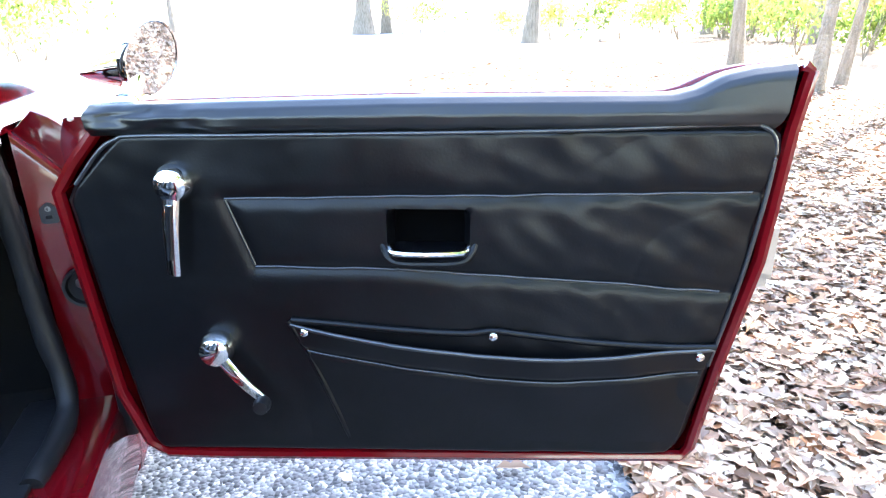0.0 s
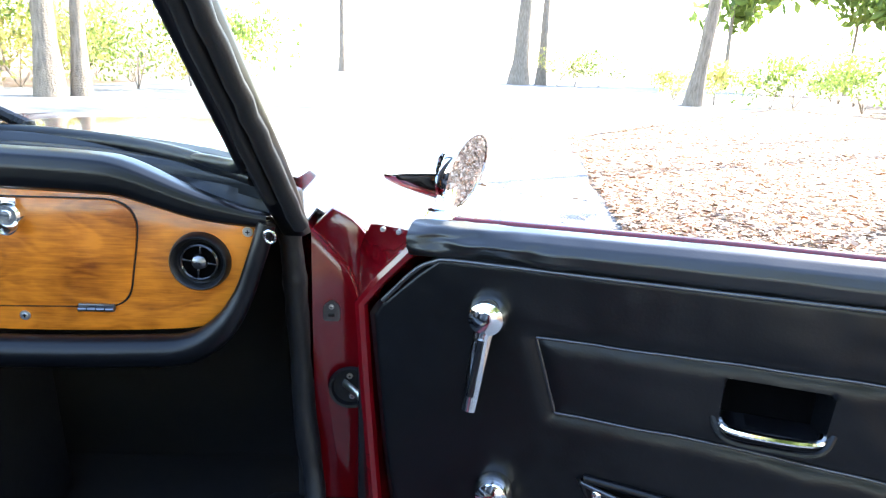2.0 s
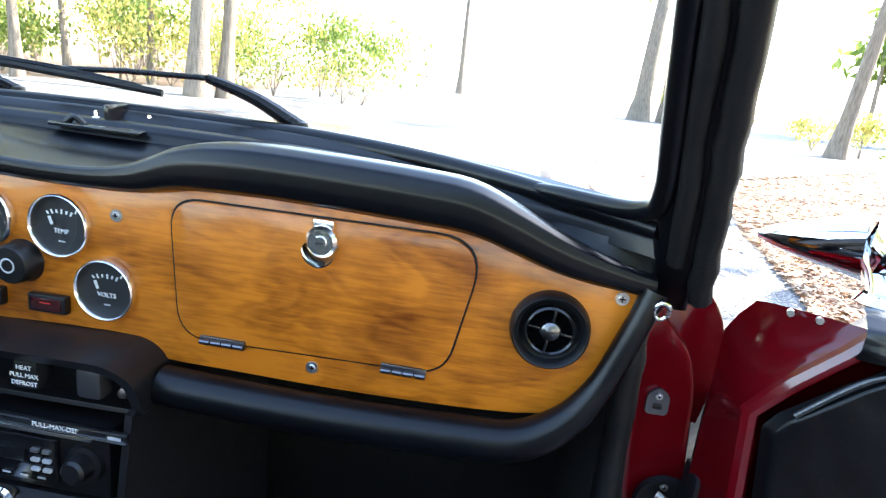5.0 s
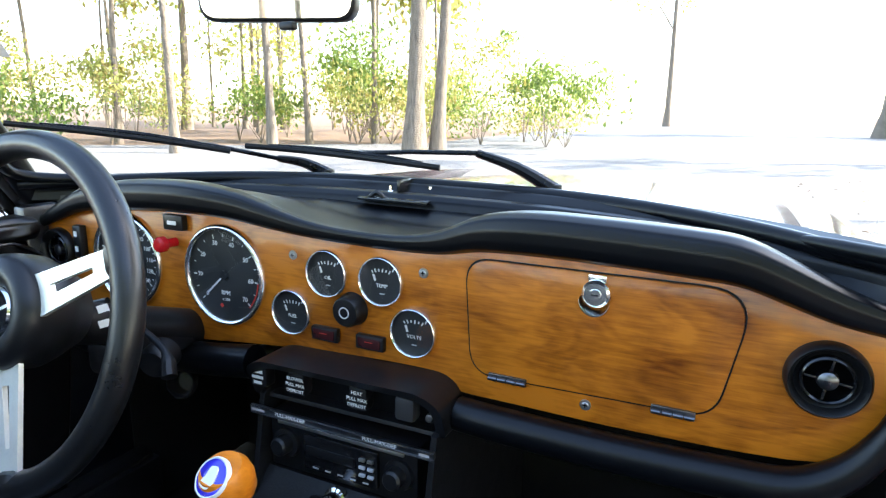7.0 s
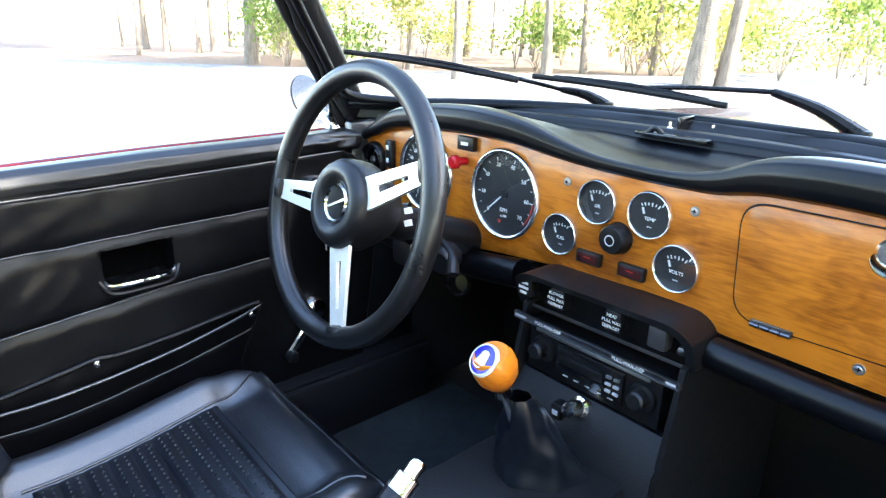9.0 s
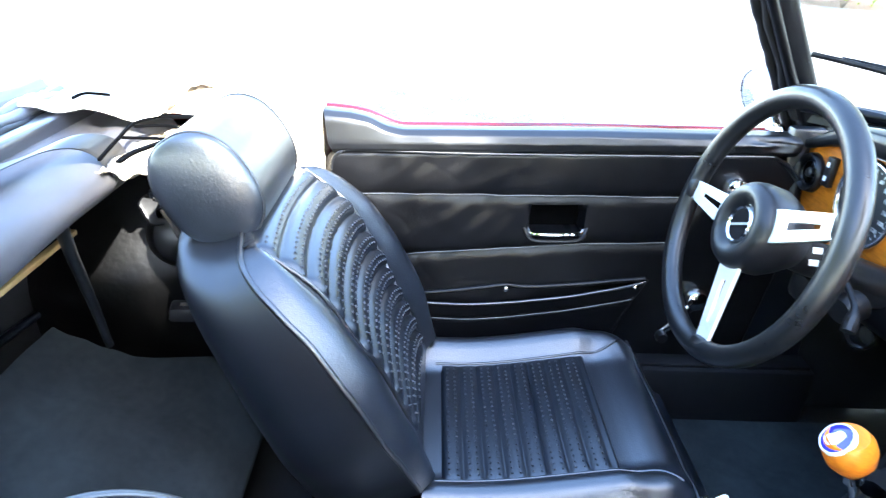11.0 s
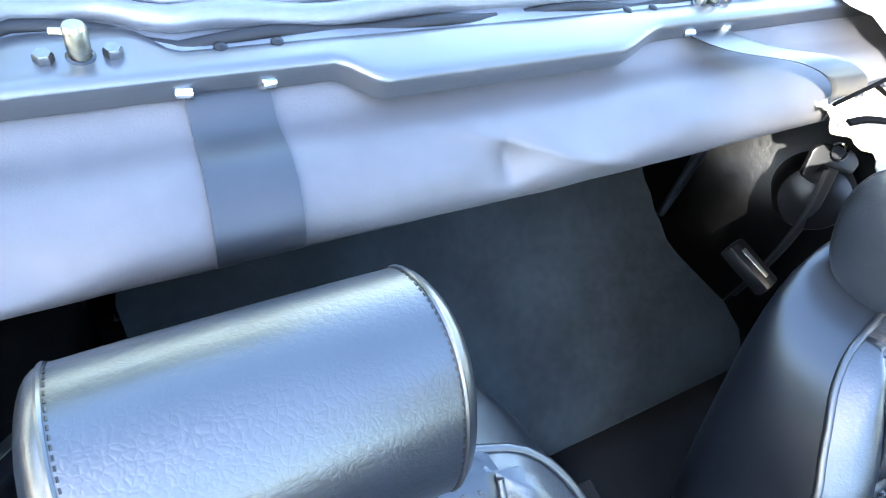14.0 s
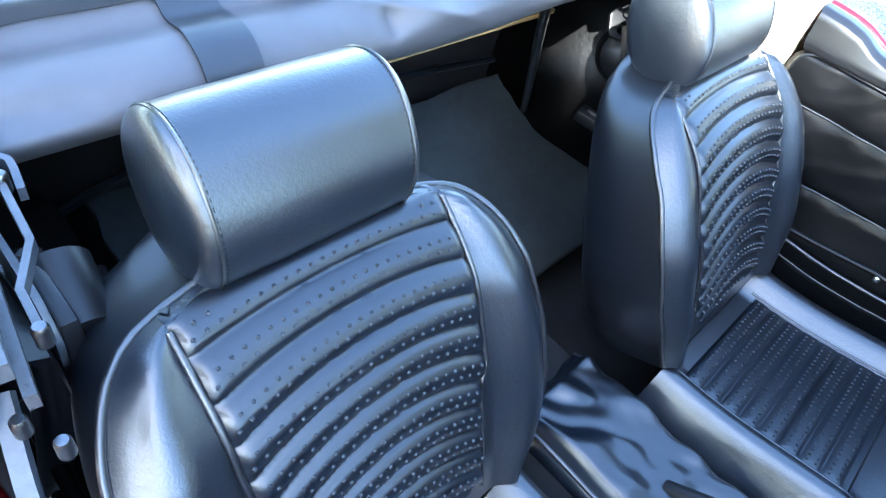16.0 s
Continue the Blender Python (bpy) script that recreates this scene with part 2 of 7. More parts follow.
ARCH_TRIM = mat("brown_black_trim", (0.0018, 0.0018, 0.0019), 0.36, vary=0.35, scale=12, bump=0.2, bump_scale=90, bump_dist=0.003, spec=0.3)
ASPHALT = mat("worn_asphalt", (0.07, 0.07, 0.075), 0.9, second=(0.42, 0.415, 0.41), scale=110, bump=1.0, bump_scale=130, bump_dist=0.008)
# stone chips bound in the asphalt, each of its own grey
an, al = ASPHALT.node_tree.nodes, ASPHALT.node_tree.links
chips, chip_ramp, chip_co = an.new("ShaderNodeTexVoronoi"), an.new("ShaderNodeValToRGB"), an.new("ShaderNodeTexCoord")
chips.inputs["Scale"].default_value = 95.0
al.new(chip_co.outputs["Object"], chips.inputs["Vector"]), al.new(chips.outputs["Color"], chip_ramp.inputs[0])
for k, (pos, c) in enumerate(((0.15, (0.04, 0.04, 0.044)), (0.55, (0.15, 0.15, 0.154)), (0.9, (0.34, 0.335, 0.33)))):
    e = chip_ramp.color_ramp.elements[k] if k < 2 else chip_ramp.color_ramp.elements.new(pos)
    e.position, e.color = pos, (*c, 1)
al.new(chip_ramp.outputs[0], an["Principled BSDF"].inputs["Base Color"])
chip_bump = an.new("ShaderNodeBump")
chip_bump.inputs["Strength"].default_value, chip_bump.inputs["Distance"].default_value, chip_bump.invert = 1.0, 0.006, True
al.new(chips.outputs["Distance"], chip_bump.inputs["Height"]), al.new(chip_bump.outputs[0], an["Principled BSDF"].inputs["Normal"])
SOIL = mat("leaf_mould", (0.09, 0.055, 0.035), 0.95, second=(0.24, 0.16, 0.105), scale=9, bump=0.8, bump_scale=60, bump_dist=0.02)
BARK = mat("grey_bark", (0.11, 0.088, 0.065), 0.9, second=(0.30, 0.245, 0.19), scale=7, bump=1.0, bump_scale=30, bump_dist=0.03, stretch=(3, 3, 0.5))
LITTER = leaf_mat("fallen_leaves", [(0.11, 0.050, 0.026), (0.30, 0.165, 0.085), (0.48, 0.34, 0.225), (0.36, 0.135, 0.045), (0.58, 0.46, 0.34), (0.22, 0.115, 0.06), (0.44, 0.31, 0.21)], 0.6)
FOLIAGE = leaf_mat("green_leaves", [(0.09, 0.145, 0.03), (0.16, 0.235, 0.05), (0.26, 0.32, 0.07), (0.12, 0.19, 0.04)], 0.5, 0.5)
AUTUMN = leaf_mat("turning_leaves", [(0.24, 0.29, 0.07), (0.38, 0.38, 0.10), (0.42, 0.32, 0.11), (0.28, 0.33, 0.085)], 0.5, 0.5)
GLASS = glass_mat("clear_glass", (0.97, 0.985, 0.975))
DIAL_GLASS = glass_mat("dial_glass", (0.98, 0.98, 0.98), 0.03, 0.08)
MIRROR = mat("mirror_silver", (0.93, 0.93, 0.92), 0.02, 1.0, vary=0.01, rough_vary=0.01)
PAPER = mat("printed_paper", (0.80, 0.77, 0.75), 0.7, vary=0.05)
PINK_INK = mat("faded_red_ink", (0.62, 0.34, 0.32), 0.7, vary=0.1)
GREY_INK = mat("grey_ink", (0.42, 0.42, 0.43), 0.7, vary=0.1)
BARE = mat("bare_board", (0.45, 0.30, 0.12), 0.7, vary=0.2)
HAZE = mat("pale_plastic_window", (0.34, 0.29, 0.22), 0.14, vary=0.3, scale=8, bump=0.9, bump_scale=14, bump_dist=0.03, spec=0.8)


# ---- builders ----
PLACES = {}


def thing(name, loc, label, category, group="", kind="", rz=0.0):
    ob = new(name)
    ob.empty_display_size = 0.05
    ob.matrix_basis = pose(*loc, 0, 0, rz)
    PLACES[ob] = ob.matrix_basis.copy()
    return tagged(ob, label, category, group, kind)


def part(name, bm, material, parent=None, label="", kind="", local=False, smooth=35.0):
    """Links a bmesh, drawn in the world (or in its thing, if local), as one mesh under a thing or a part."""
    if parent is not None and not local:
        bm.transform(PLACES[parent].inverted())
    bmesh.ops.recalc_face_normals(bm, faces=bm.faces[:])
    me = bpy.data.meshes.new(name)
    if smooth:
        for f in bm.faces:
            f.smooth = True
        lim = radians(smooth)
        for e in bm.edges:
            if len(e.link_faces) == 2 and e.calc_face_angle(0) > lim:
                e.smooth = False
    bm.to_mesh(me)
    bm.free()
    me.materials.append(material)
    ob = new(name, me)
    ob.parent = parent
    PLACES[ob] = PLACES[parent] if parent is not None else Matrix()
    return tagged(ob, label, kind=kind)


def box(bm, c, s, r=0.0, m=None, seg=2):
    """A box of centre c and size s with rounded edges."""
    g = bmesh.ops.create_cube(bm, size=1.0, matrix=Matrix.Translation(c) @ Matrix.Diagonal((*s, 1)))
    vs = g["verts"]
    if r:
        es = list({e for v in vs for e in v.link_edges})
        out = bmesh.ops.bevel(bm, geom=es, offset=r, segments=seg, affect="EDGES", profile=0.5)
        vs = list(set(v for v in out["verts"]) | set(v for v in vs if v.is_valid))
    if m is not None:
        bmesh.ops.transform(bm, matrix=m, verts=vs)
    return vs


def rod(bm, a, b, r, r2=None, seg=16):
    """A capped round bar from a to b."""
    a, b = Vector(a), Vector(b)
    m = Matrix.Translation((a + b) / 2) @ (b - a).to_track_quat("Z", "Y").to_matrix().to_4x4()
    return bmesh.ops.create_cone(bm, cap_ends=True, segments=seg, radius1=r, radius2=r if r2 is None else r2, depth=(b - a).length, matrix=m)["verts"]


def lathe(bm, profile, m=None, seg=40):
    """Turns a profile of (radius, height) round z; m carries it to its place."""
    m = m or Matrix()
    rings = []
    for r, z in profile:
        if r < 1e-6:
            rings.append([bm.verts.new(m @ Vector((0, 0, z)))])
        else:
            rings.append([bm.verts.new(m @ Vector((r * math.cos(k * math.tau / seg), r * math.sin(k * math.tau / seg), z))) for k in range(seg)])
    for p, q in zip(rings, rings[1:]):
        for k in range(seg):
            a, b = p[k % len(p)], p[(k + 1) % len(p)]
            c, d = q[(k + 1) % len(q)], q[k % len(q)]
            face = list(dict.fromkeys((a, b, c, d)))
            if len(face) > 2:
                bm.faces.new(face)


def facing(loc, normal):
    """Carries z onto the normal at loc, x kept level."""
    z = Vector(normal).normalized()
    x = Vector((0, 0, 1)).cross(z)
    x = x.normalized() if x.length > 1e-4 else Vector((1, 0, 0))
    y = z.cross(x)
    return Matrix.Translation(loc) @ Matrix((x, y, z)).transposed().to_4x4()


def sheet(bm, fn, nu, nv, close_u=False):
    """A grid of fn(u, v), u and v from 0 to 1."""
    vs = [[bm.verts.new(fn(i / nu, j / nv)) for j in range(nv + 1)] for i in range(nu if close_u else nu + 1)]
    for i in range(nu):
        for j in range(nv):
            p, q = vs[i], vs[(i + 1) % len(vs)]
            bm.faces.new((p[j], q[j], q[j + 1], p[j + 1]))
    return vs


def thick_sheet(bm, fn, nu, nv, depth):
    """A grid of fn with a second skin, offset by the vector depth(u, v), and closed edges."""
    a = sheet(bm, fn, nu, nv)
    b = sheet(bm, lambda u, v: Vector(fn(u, v)) + Vector(depth(u, v) if callable(depth) else depth), nu, nv)
    for i in range(nu):
        for j in (0, nv):
            bm.faces.new((a[i][j], a[i + 1][j], b[i + 1][j], b[i][j]))
    for j in range(nv):
        for i in (0, nu):
            bm.faces.new((a[i][j], a[i][j + 1], b[i][j + 1], b[i][j]))


def tube(bm, pts, r, seg=10, closed=False, flat=1.0, up=(0, 0, 1)):
    """A round or flattened tube along points."""
    pts = [Vector(p) for p in pts]
    n = len(pts)
    rings = []
    for k, p in enumerate(pts):
        a = pts[(k - 1) % n] if closed or k else pts[k]
        b = pts[(k + 1) % n] if closed or k < n - 1 else pts[k]
        d = (b - a).normalized()
        x = Vector(up).cross(d)
        x = x.normalized() if x.length > 1e-4 else Vector((1, 0, 0))
        y = d.cross(x)
        rr = r(k / max(1, n - 1)) if callable(r) else r
        rings.append([bm.verts.new(p + rr * (math.cos(t * math.tau / seg) * x * flat + math.sin(t * math.tau / seg) * y)) for t in range(seg)])
    for k in range(n if closed else n - 1):
        p, q = rings[k], rings[(k + 1) % n]
        for t in range(seg):
            bm.faces.new((p[t], p[(t + 1) % seg], q[(t + 1) % seg], q[t]))
    if not closed:
        bm.faces.new(rings[0]), bm.faces.new(rings[-1])


def spline(pts, n=8, closed=False):
    """A smooth line through points (Catmull-Rom), n steps to each stretch."""
    p = [Vector(q) for q in pts]
    m = len(p)
    out = []
    for k in range(m if closed else m - 1):
        if closed:
            a, b, c, d = p[k - 1], p[k], p[(k + 1) % m], p[(k + 2) % m]
        else:
            a, b, c, d = p[max(k - 1, 0)], p[k], p[k + 1], p[min(k + 2, m - 1)]
        for j in range(n):
            t = j / n
            out.append(0.5 * ((2 * b) + (c - a) * t + (2 * a - 5 * b + 4 * c - d) * t * t + (3 * b - a - 3 * c + d) * t ** 3))
    if not closed:
        out.append(p[-1])
    return out


def rounded(pts, r, n=6):
    """A polygon in two coordinates with its corners rounded."""
    out = []
    p = [Vector((*q[:2], 0)) for q in pts]
    for k, c in enumerate(p):
        a, b = p[k - 1], p[(k + 1) % len(p)]
        rr = r[k] if isinstance(r, (list, tuple)) else r
        u, v = (a - c).normalized(), (b - c).normalized()
        rr = min(rr, 0.49 * (a - c).length, 0.49 * (b - c).length)
        for j in range(n + 1):
            t = j / n
            out.append((c + u * rr * (1 - t) ** 2 + v * rr * t ** 2)[:2])
    return out


def slab(bm, outline, carry, d0, d1, r=0.0, caps=True):
    """A plate of an outline (a, b); carry(a, b, d) gives the place at depth d. r: rounds the rim at d1."""
    if r:
        cx, cy = sum(p[0] for p in outline) / len(outline), sum(p[1] for p in outline) / len(outline)
    rings = []
    steps = [(0.0, d0)] + ([(0.0, d1 - r * (1 if d1 > d0 else -1)), (0.3 * r, d1 - 0.3 * r * (1 if d1 > d0 else -1)), (r, d1)] if r else [(0.0, d1)])
    n = len(outline)
    for inset, d in steps:
        ring = []
        for k, (a, b) in enumerate(outline):
            if inset:
                (xa, ya), (xb, yb) = outline[k - 1], outline[(k + 1) % n]
                tx, ty = xb - xa, yb - ya
                ln = math.hypot(tx, ty) or 1.0
                nx, ny = -ty / ln, tx / ln
                if nx * (cx - a) + ny * (cy - b) < 0:
                    nx, ny = -nx, -ny
                a, b = a + nx * inset, b + ny * inset
            ring.append(bm.verts.new(carry(a, b, d)))
        rings.append(ring)
    for p, q in zip(rings, rings[1:]):
        for k in range(n):
            bm.faces.new((p[k], p[(k + 1) % n], q[(k + 1) % n], q[k]))
    if caps:
        bm.faces.new(rings[0])
    bm.faces.new(rings[-1])


def writing(text, size, m, material, parent, name="lettering", depth=0.0004):
    """Letters in the built-in font, as a mesh, upright on the plane of m (x right, y up)."""
    cu = bpy.data.curves.new("text", "FONT")
    cu.body, cu.size, cu.align_x, cu.align_y, cu.extrude, cu.resolution_u = text, size, "CENTER", "CENTER", depth, 2
    ob = bpy.data.objects.new("text", cu)
    scene.collection.objects.link(ob)
    bpy.context.view_layer.update()
    me = bpy.data.meshes.new_from_object(ob.evaluated_get(bpy.context.evaluated_depsgraph_get()))
    bpy.data.objects.remove(ob)
    bpy.data.curves.remove(cu)
    bm = bmesh.new()
    bm.from_mesh(me)
    bpy.data.meshes.remove(me)
    bm.transform(m)
    return part(name, bm, material, parent, smooth=0)


def smoothstep(a, b, x):
    t = min(1.0, max(0.0, (x - a) / (b - a)))
    return t * t * (3 - 2 * t)


def along(pts, x):
    """A level read off a line of (x, value) points."""
    for (xa, ya), (xb, yb) in zip(pts, pts[1:]):
        if x <= xb:
            t = min(1.0, max(0.0, (x - xa) / (xb - xa)))
            return ya + (yb - ya) * t
    return pts[-1][1]


# ---- the ground ----
def road_edge(y):
    """Where the asphalt gives way to fallen leaves."""
    return along([(-40, 1.75), (-3, 1.7), (0, 1.72), (3, 2.2), (9, 3.2), (14, 7.5), (24, 16), (60, 30)], y)


bm = bmesh.new()
sheet(bm, lambda u, v: Vector(((u - 0.5) * 900, (v - 0.5) * 900, -0.02)), 24, 24)
tagged(part("ground", bm, SOIL), "brown woodland soil under fallen leaves", "ground", kind="structure")
bm = bmesh.new()
ys = [-60 + k * 1.0 for k in range(131)]
left = [bm.verts.new((along([(-60, -26), (2, -24), (8, -17), (13, -11.5), (17, -8.5), (26, -9), (70, -12)], y) + 0.3 * noise.noise((3, y * 0.7, 0)), y, 0)) for y in ys]
right = [bm.verts.new((road_edge(y) + 0.12 * noise.noise((0, y * 1.3, 0)), y, 0)) for y in ys]
for k in range(len(ys) - 1):
    bm.faces.new((left[k], right[k], right[k + 1], left[k + 1]))
tagged(part("road", bm, ASPHALT), "pale worn asphalt drive with leaf-strewn edge", "road", kind="structure")

# fallen leaves: small curled blades, thick beside the drive and thin on it
rng = random.Random(4)
verts, faces = [], []


def fallen(x, y, z, size):
    """A dry leaf folded along its midrib, with a lobed edge, curled and tipped."""
    a, tip, roll, curl = rng.random() * math.tau, rng.uniform(-0.45, 0.45), rng.uniform(-0.6, 0.6), rng.uniform(-0.25, 0.6)
    ca, sa, w = math.cos(a), math.sin(a), rng.uniform(0.7, 1.25)
    k = len(verts)
    for px, py, pz in ((-1, 0, 0), (-0.2, 0, 0.06), (1, 0, 0.1), (-0.55, 0.36, 0.6), (-0.15, 0.24, 0.4), (0.15, 0.55, 0.9), (0.5, 0.22, 0.5), (-0.55, -0.34, 0.6), (-0.1, -0.25, 0.4), (0.2, -0.52, 0.9), (0.55, -0.2, 0.5)):
        px, py = px * size, py * size * w
        pz = max(0.0, pz * curl * size * 0.9 + px * tip * 0.5 + py * roll * 0.7 + 0.25 * size)
        verts.append((x + px * ca - py * sa, y + px * sa + py * ca, z + pz))
    faces.extend(((k, k + 1, k + 4, k + 3), (k + 1, k + 2, k + 6, k + 5), (k + 1, k + 5, k + 4), (k, k + 7, k + 8, k + 1), (k + 1, k + 9, k + 10, k + 2), (k + 1, k + 8, k + 9)))


for _ in range(40000):
    d = rng.random() ** 1.7
    y = rng.uniform(-1.5, 3.0) + d * rng.uniform(0, 22)
    x = road_edge(y) + rng.random() ** 1.3 * (2.5 + 0.55 * max(y, 0))
    fallen(x, y, rng.uniform(0, 0.025), rng.uniform(0.016, 0.042))
for _ in range(16000):
    y = rng.uniform(-1.6, 2.6)
    fallen(road_edge(y) + rng.random() ** 1.2 * 2.6, y, rng.uniform(0, 0.03), rng.uniform(0.012, 0.034))
for _ in range(9000):
    y = rng.uniform(-6.5, -1.2)
    fallen(road_edge(y) + rng.random() ** 1.2 * 3.6, y, rng.uniform(0, 0.02), rng.uniform(0.02, 0.04))
for _ in range(700):
    y = rng.uniform(-3, 16)
    fallen(road_edge(y) - rng.random() ** 2 * 3.0, y, 0.002, rng.uniform(0.02, 0.045))
me = bpy.data.meshes.new("fallen_leaves")
me.from_pydata(verts, [], faces)
me.materials.append(LITTER)
tagged(new("fallen_leaves", me), "dry brown and tan fallen leaves beside the drive", "leaves", kind="stuff")


# ---- trees and undergrowth ----
def sun_gap(p):
    """Whether a leaf at p would shade the driver's headrest and the car's left rear corner."""
    q = p - sun_from * ((p.z - 0.85) / sun_from.z)
    return ((q.x + 0.60) / 0.62) ** 2 + ((q.y + 1.00) / 0.44) ** 2 < 1


def leaf_blades(bm, centre, radius, count, size, rng, squash=0.8):
    for _ in range(count):
        d = Vector((rng.gauss(0, 1), rng.gauss(0, 1), rng.gauss(0, 1))).normalized() * radius * rng.random() ** 0.45
        p = Vector(centre) + Vector((d.x, d.y, d.z * squash))
        m = Matrix.Translation(p) @ Euler((rng.random() * 6.3, rng.random() * 6.3, rng.random() * 6.3)).to_matrix().to_4x4()
        s = size * rng.uniform(0.6, 1.3)
        # crowns are left open here so that sun reaches the driver's headrest
        if sun_gap(p):
            continue
        bm.faces.new([bm.verts.new(m @ Vector(q)) for q in ((-s, 0, 0), (0, 0.5 * s, 0.15 * s), (s, 0, 0), (0, -0.5 * s, 0.15 * s))])


def tree(x, y, height, girth, lean, crown, seed, label, leaves=AUTUMN, clumps=16, blade=0.16, bare=0.4, boughs=()):
    r = random.Random(seed)
    th = thing("tree", (x, y, -0.02), label, "tree", group="woodland trees")
    n = 12
    line = [Vector((x + lean[0] * t * height + 0.12 * (math.sin(3 * t + seed) - math.sin(seed)), y + lean[1] * t * height + 0.2 * (math.cos(2.5 * t + seed) - math.cos(seed)), -0.1 + t * height)) for t in [k / n for k in range(n + 1)]]
    bm = bmesh.new()
    tube(bm, line, lambda t: girth * (1.32 - 0.42 * min(1, t * 16) - 0.78 * t), seg=12)
    part("trunk", bm, BARK, th)
    ends = []
    bm = bmesh.new()
    for k in range(9):
        t = bare + (0.97 - bare) * k / 8
        p = line[int(t * n)].lerp(line[min(n, int(t * n) + 1)], t * n % 1)
        a, ln = r.random() * math.tau, height * r.uniform(0.14, 0.3) * (1.2 - 0.6 * t)
        e = p + Vector((math.cos(a) * ln, math.sin(a) * ln, ln * r.uniform(0.25, 0.8)))
        mid = p.lerp(e, 0.5) + Vector((0, 0, 0.08 * ln))
        tube(bm, spline([p, mid, e], 3), lambda q, g=girth: g * (0.26 - 0.2 * q), seg=6)
        ends += [mid, e]
    part("limbs", bm, BARK, th)
    if crown:
        bm = bmesh.new()
        for k in range(clumps):
            e = ends[k % len(ends)]
            leaf_blades(bm, e + Vector((r.gauss(0, 0.5), r.gauss(0, 0.5), r.gauss(0, 0.4))), r.uniform(0.6, 1.3) * crown, 60, blade, r)
        for q in boughs:
            leaf_blades(bm, q, 0.95, 420, blade, r)
        part("crown", bm, leaves, th, smooth=0)
    return th


def shrub(x, y, w, h, seed, leaves, label, blades=260, size=0.09):
    r = random.Random(seed)
    th = thing("shrub", (x, y, -0.02), label, "shrub", group="undergrowth")
    bm = bmesh.new()
    tips = []
    for _ in range(7):
        a = r.random() * math.tau
        tip = Vector((x + math.cos(a) * w * r.uniform(0.2, 0.8), y + math.sin(a) * w * r.uniform(0.2, 0.8), h * r.uniform(0.5, 1.0)))
        tube(bm, spline([(x, y, -0.05), Vector((x, y, 0)).lerp(tip, 0.5) + Vector((0, 0, 0.15)), tip], 3), lambda q: 0.011 * (1.1 - q), seg=5)
        tips.append(tip)
    part("stem", bm, BARK, th)
    bm = bmesh.new()
    for tip in tips:
        leaf_blades(bm, tip - Vector((0, 0, h * 0.12)), w * r.uniform(0.35, 0.6), blades // 7, size, r)
    part("leaves", bm, leaves, th, smooth=0)


GREY_TREE = "tall grey-barked tree with thin turning leaves"
IVY_TREE = "thick grey trunk beside the drive, lightly leaved"
for k, (x, y, h, g, lean, crown) in enumerate((
        (9.3, 9.0, 11, 0.13, (-0.05, 0.0), 0), (7.5, 5.4, 10, 0.09, (0.02, 0.0), 0), (8.3, 5.8, 10, 0.07, (0.05, 0.0), 0),
        (10.0, 20.2, 15, 0.26, (0.07, 0.0), 1.2), (6.7, 36.5, 17, 0.55, (0.05, 0.0), 1.4), (8.2, 37.5, 16, 0.30, (0.02, 0.0), 1.3),
        (-7.05, 13.4, 16, 0.27, (0.012, 0.0), 1.3), (-6.6, 13.8, 15, 0.18, (0.022, 0.0), 1.2), (-10.9, 9.4, 11, 0.11, (-0.02, 0.0), 1.0),
        (-10.9, 12.6, 14, 0.13, (0.0, 0.0), 1.2), (-11.2, 14.6, 13, 0.10, (-0.02, 0.0), 1.1), (-9.6, 15.7, 14, 0.10, (0.01, 0.0), 1.0), (-14.8, 11.0, 13, 0.10, (0.01, 0.0), 1.1),
        (-16, 26, 17, 0.2, (0.0, 0.01), 1.4), (-22, 20, 17, 0.22, (0.02, 0.0), 1.4), (-19, 8, 16, 0.2, (0.0, 0.02), 1.3),
        (-5.2, 52, 18, 0.28, (0.01, 0.0), 1.5), (17, 15, 15, 0.2, (-0.02, 0.0), 0), (20, 24, 16, 0.22, (0, 0), 0))):
    tree(x, y, h, g, lean, crown, 11 + k, IVY_TREE if g > 0.22 else GREY_TREE)
# two unseen trees added to shade the car; boughs sit sunward of chosen spots
tree(10.6, 3.4, 11.5, 0.2, (-0.06, 0.0), 1.5, 77, "unseen broad leafy tree added to shade the car", leaves=FOLIAGE, clumps=44, blade=0.2, bare=0.5, boughs=[Vector((x, y, 0.6)) + sun_from * (k / sun_from.z) for x, y, k in ((0.1, -1.25, 7.4), (0.55, -1.05, 6.6), (-0.2, -0.55, 7.0), (0.5, -0.4, 7.8), (0.85, -0.5, 6.6), (1.15, -0.2, 7.2), (0.62, -0.05, 7.4), (0.78, 0.22, 7.0), (-0.62, -1.56, 7.0), (0.2, -1.7, 6.8))])
tree(11.6, 6.2, 12, 0.2, (-0.05, 0.0), 1.5, 78, "unseen broad leafy tree added to shade the car", leaves=FOLIAGE, clumps=40, blade=0.2, bare=0.58)
for k, (x, y) in enumerate(((-14, -9), (-9, -16), (-2, -19), (6, -15), (12, -9), (-18, -2), (15, -2), (-6, -24))):
    tree(x, y, 13, 0.16, (0.0, 0.0), 1.4, 500 + k, "woodland tree behind the car", clumps=13, blade=0.24, bare=0.25)
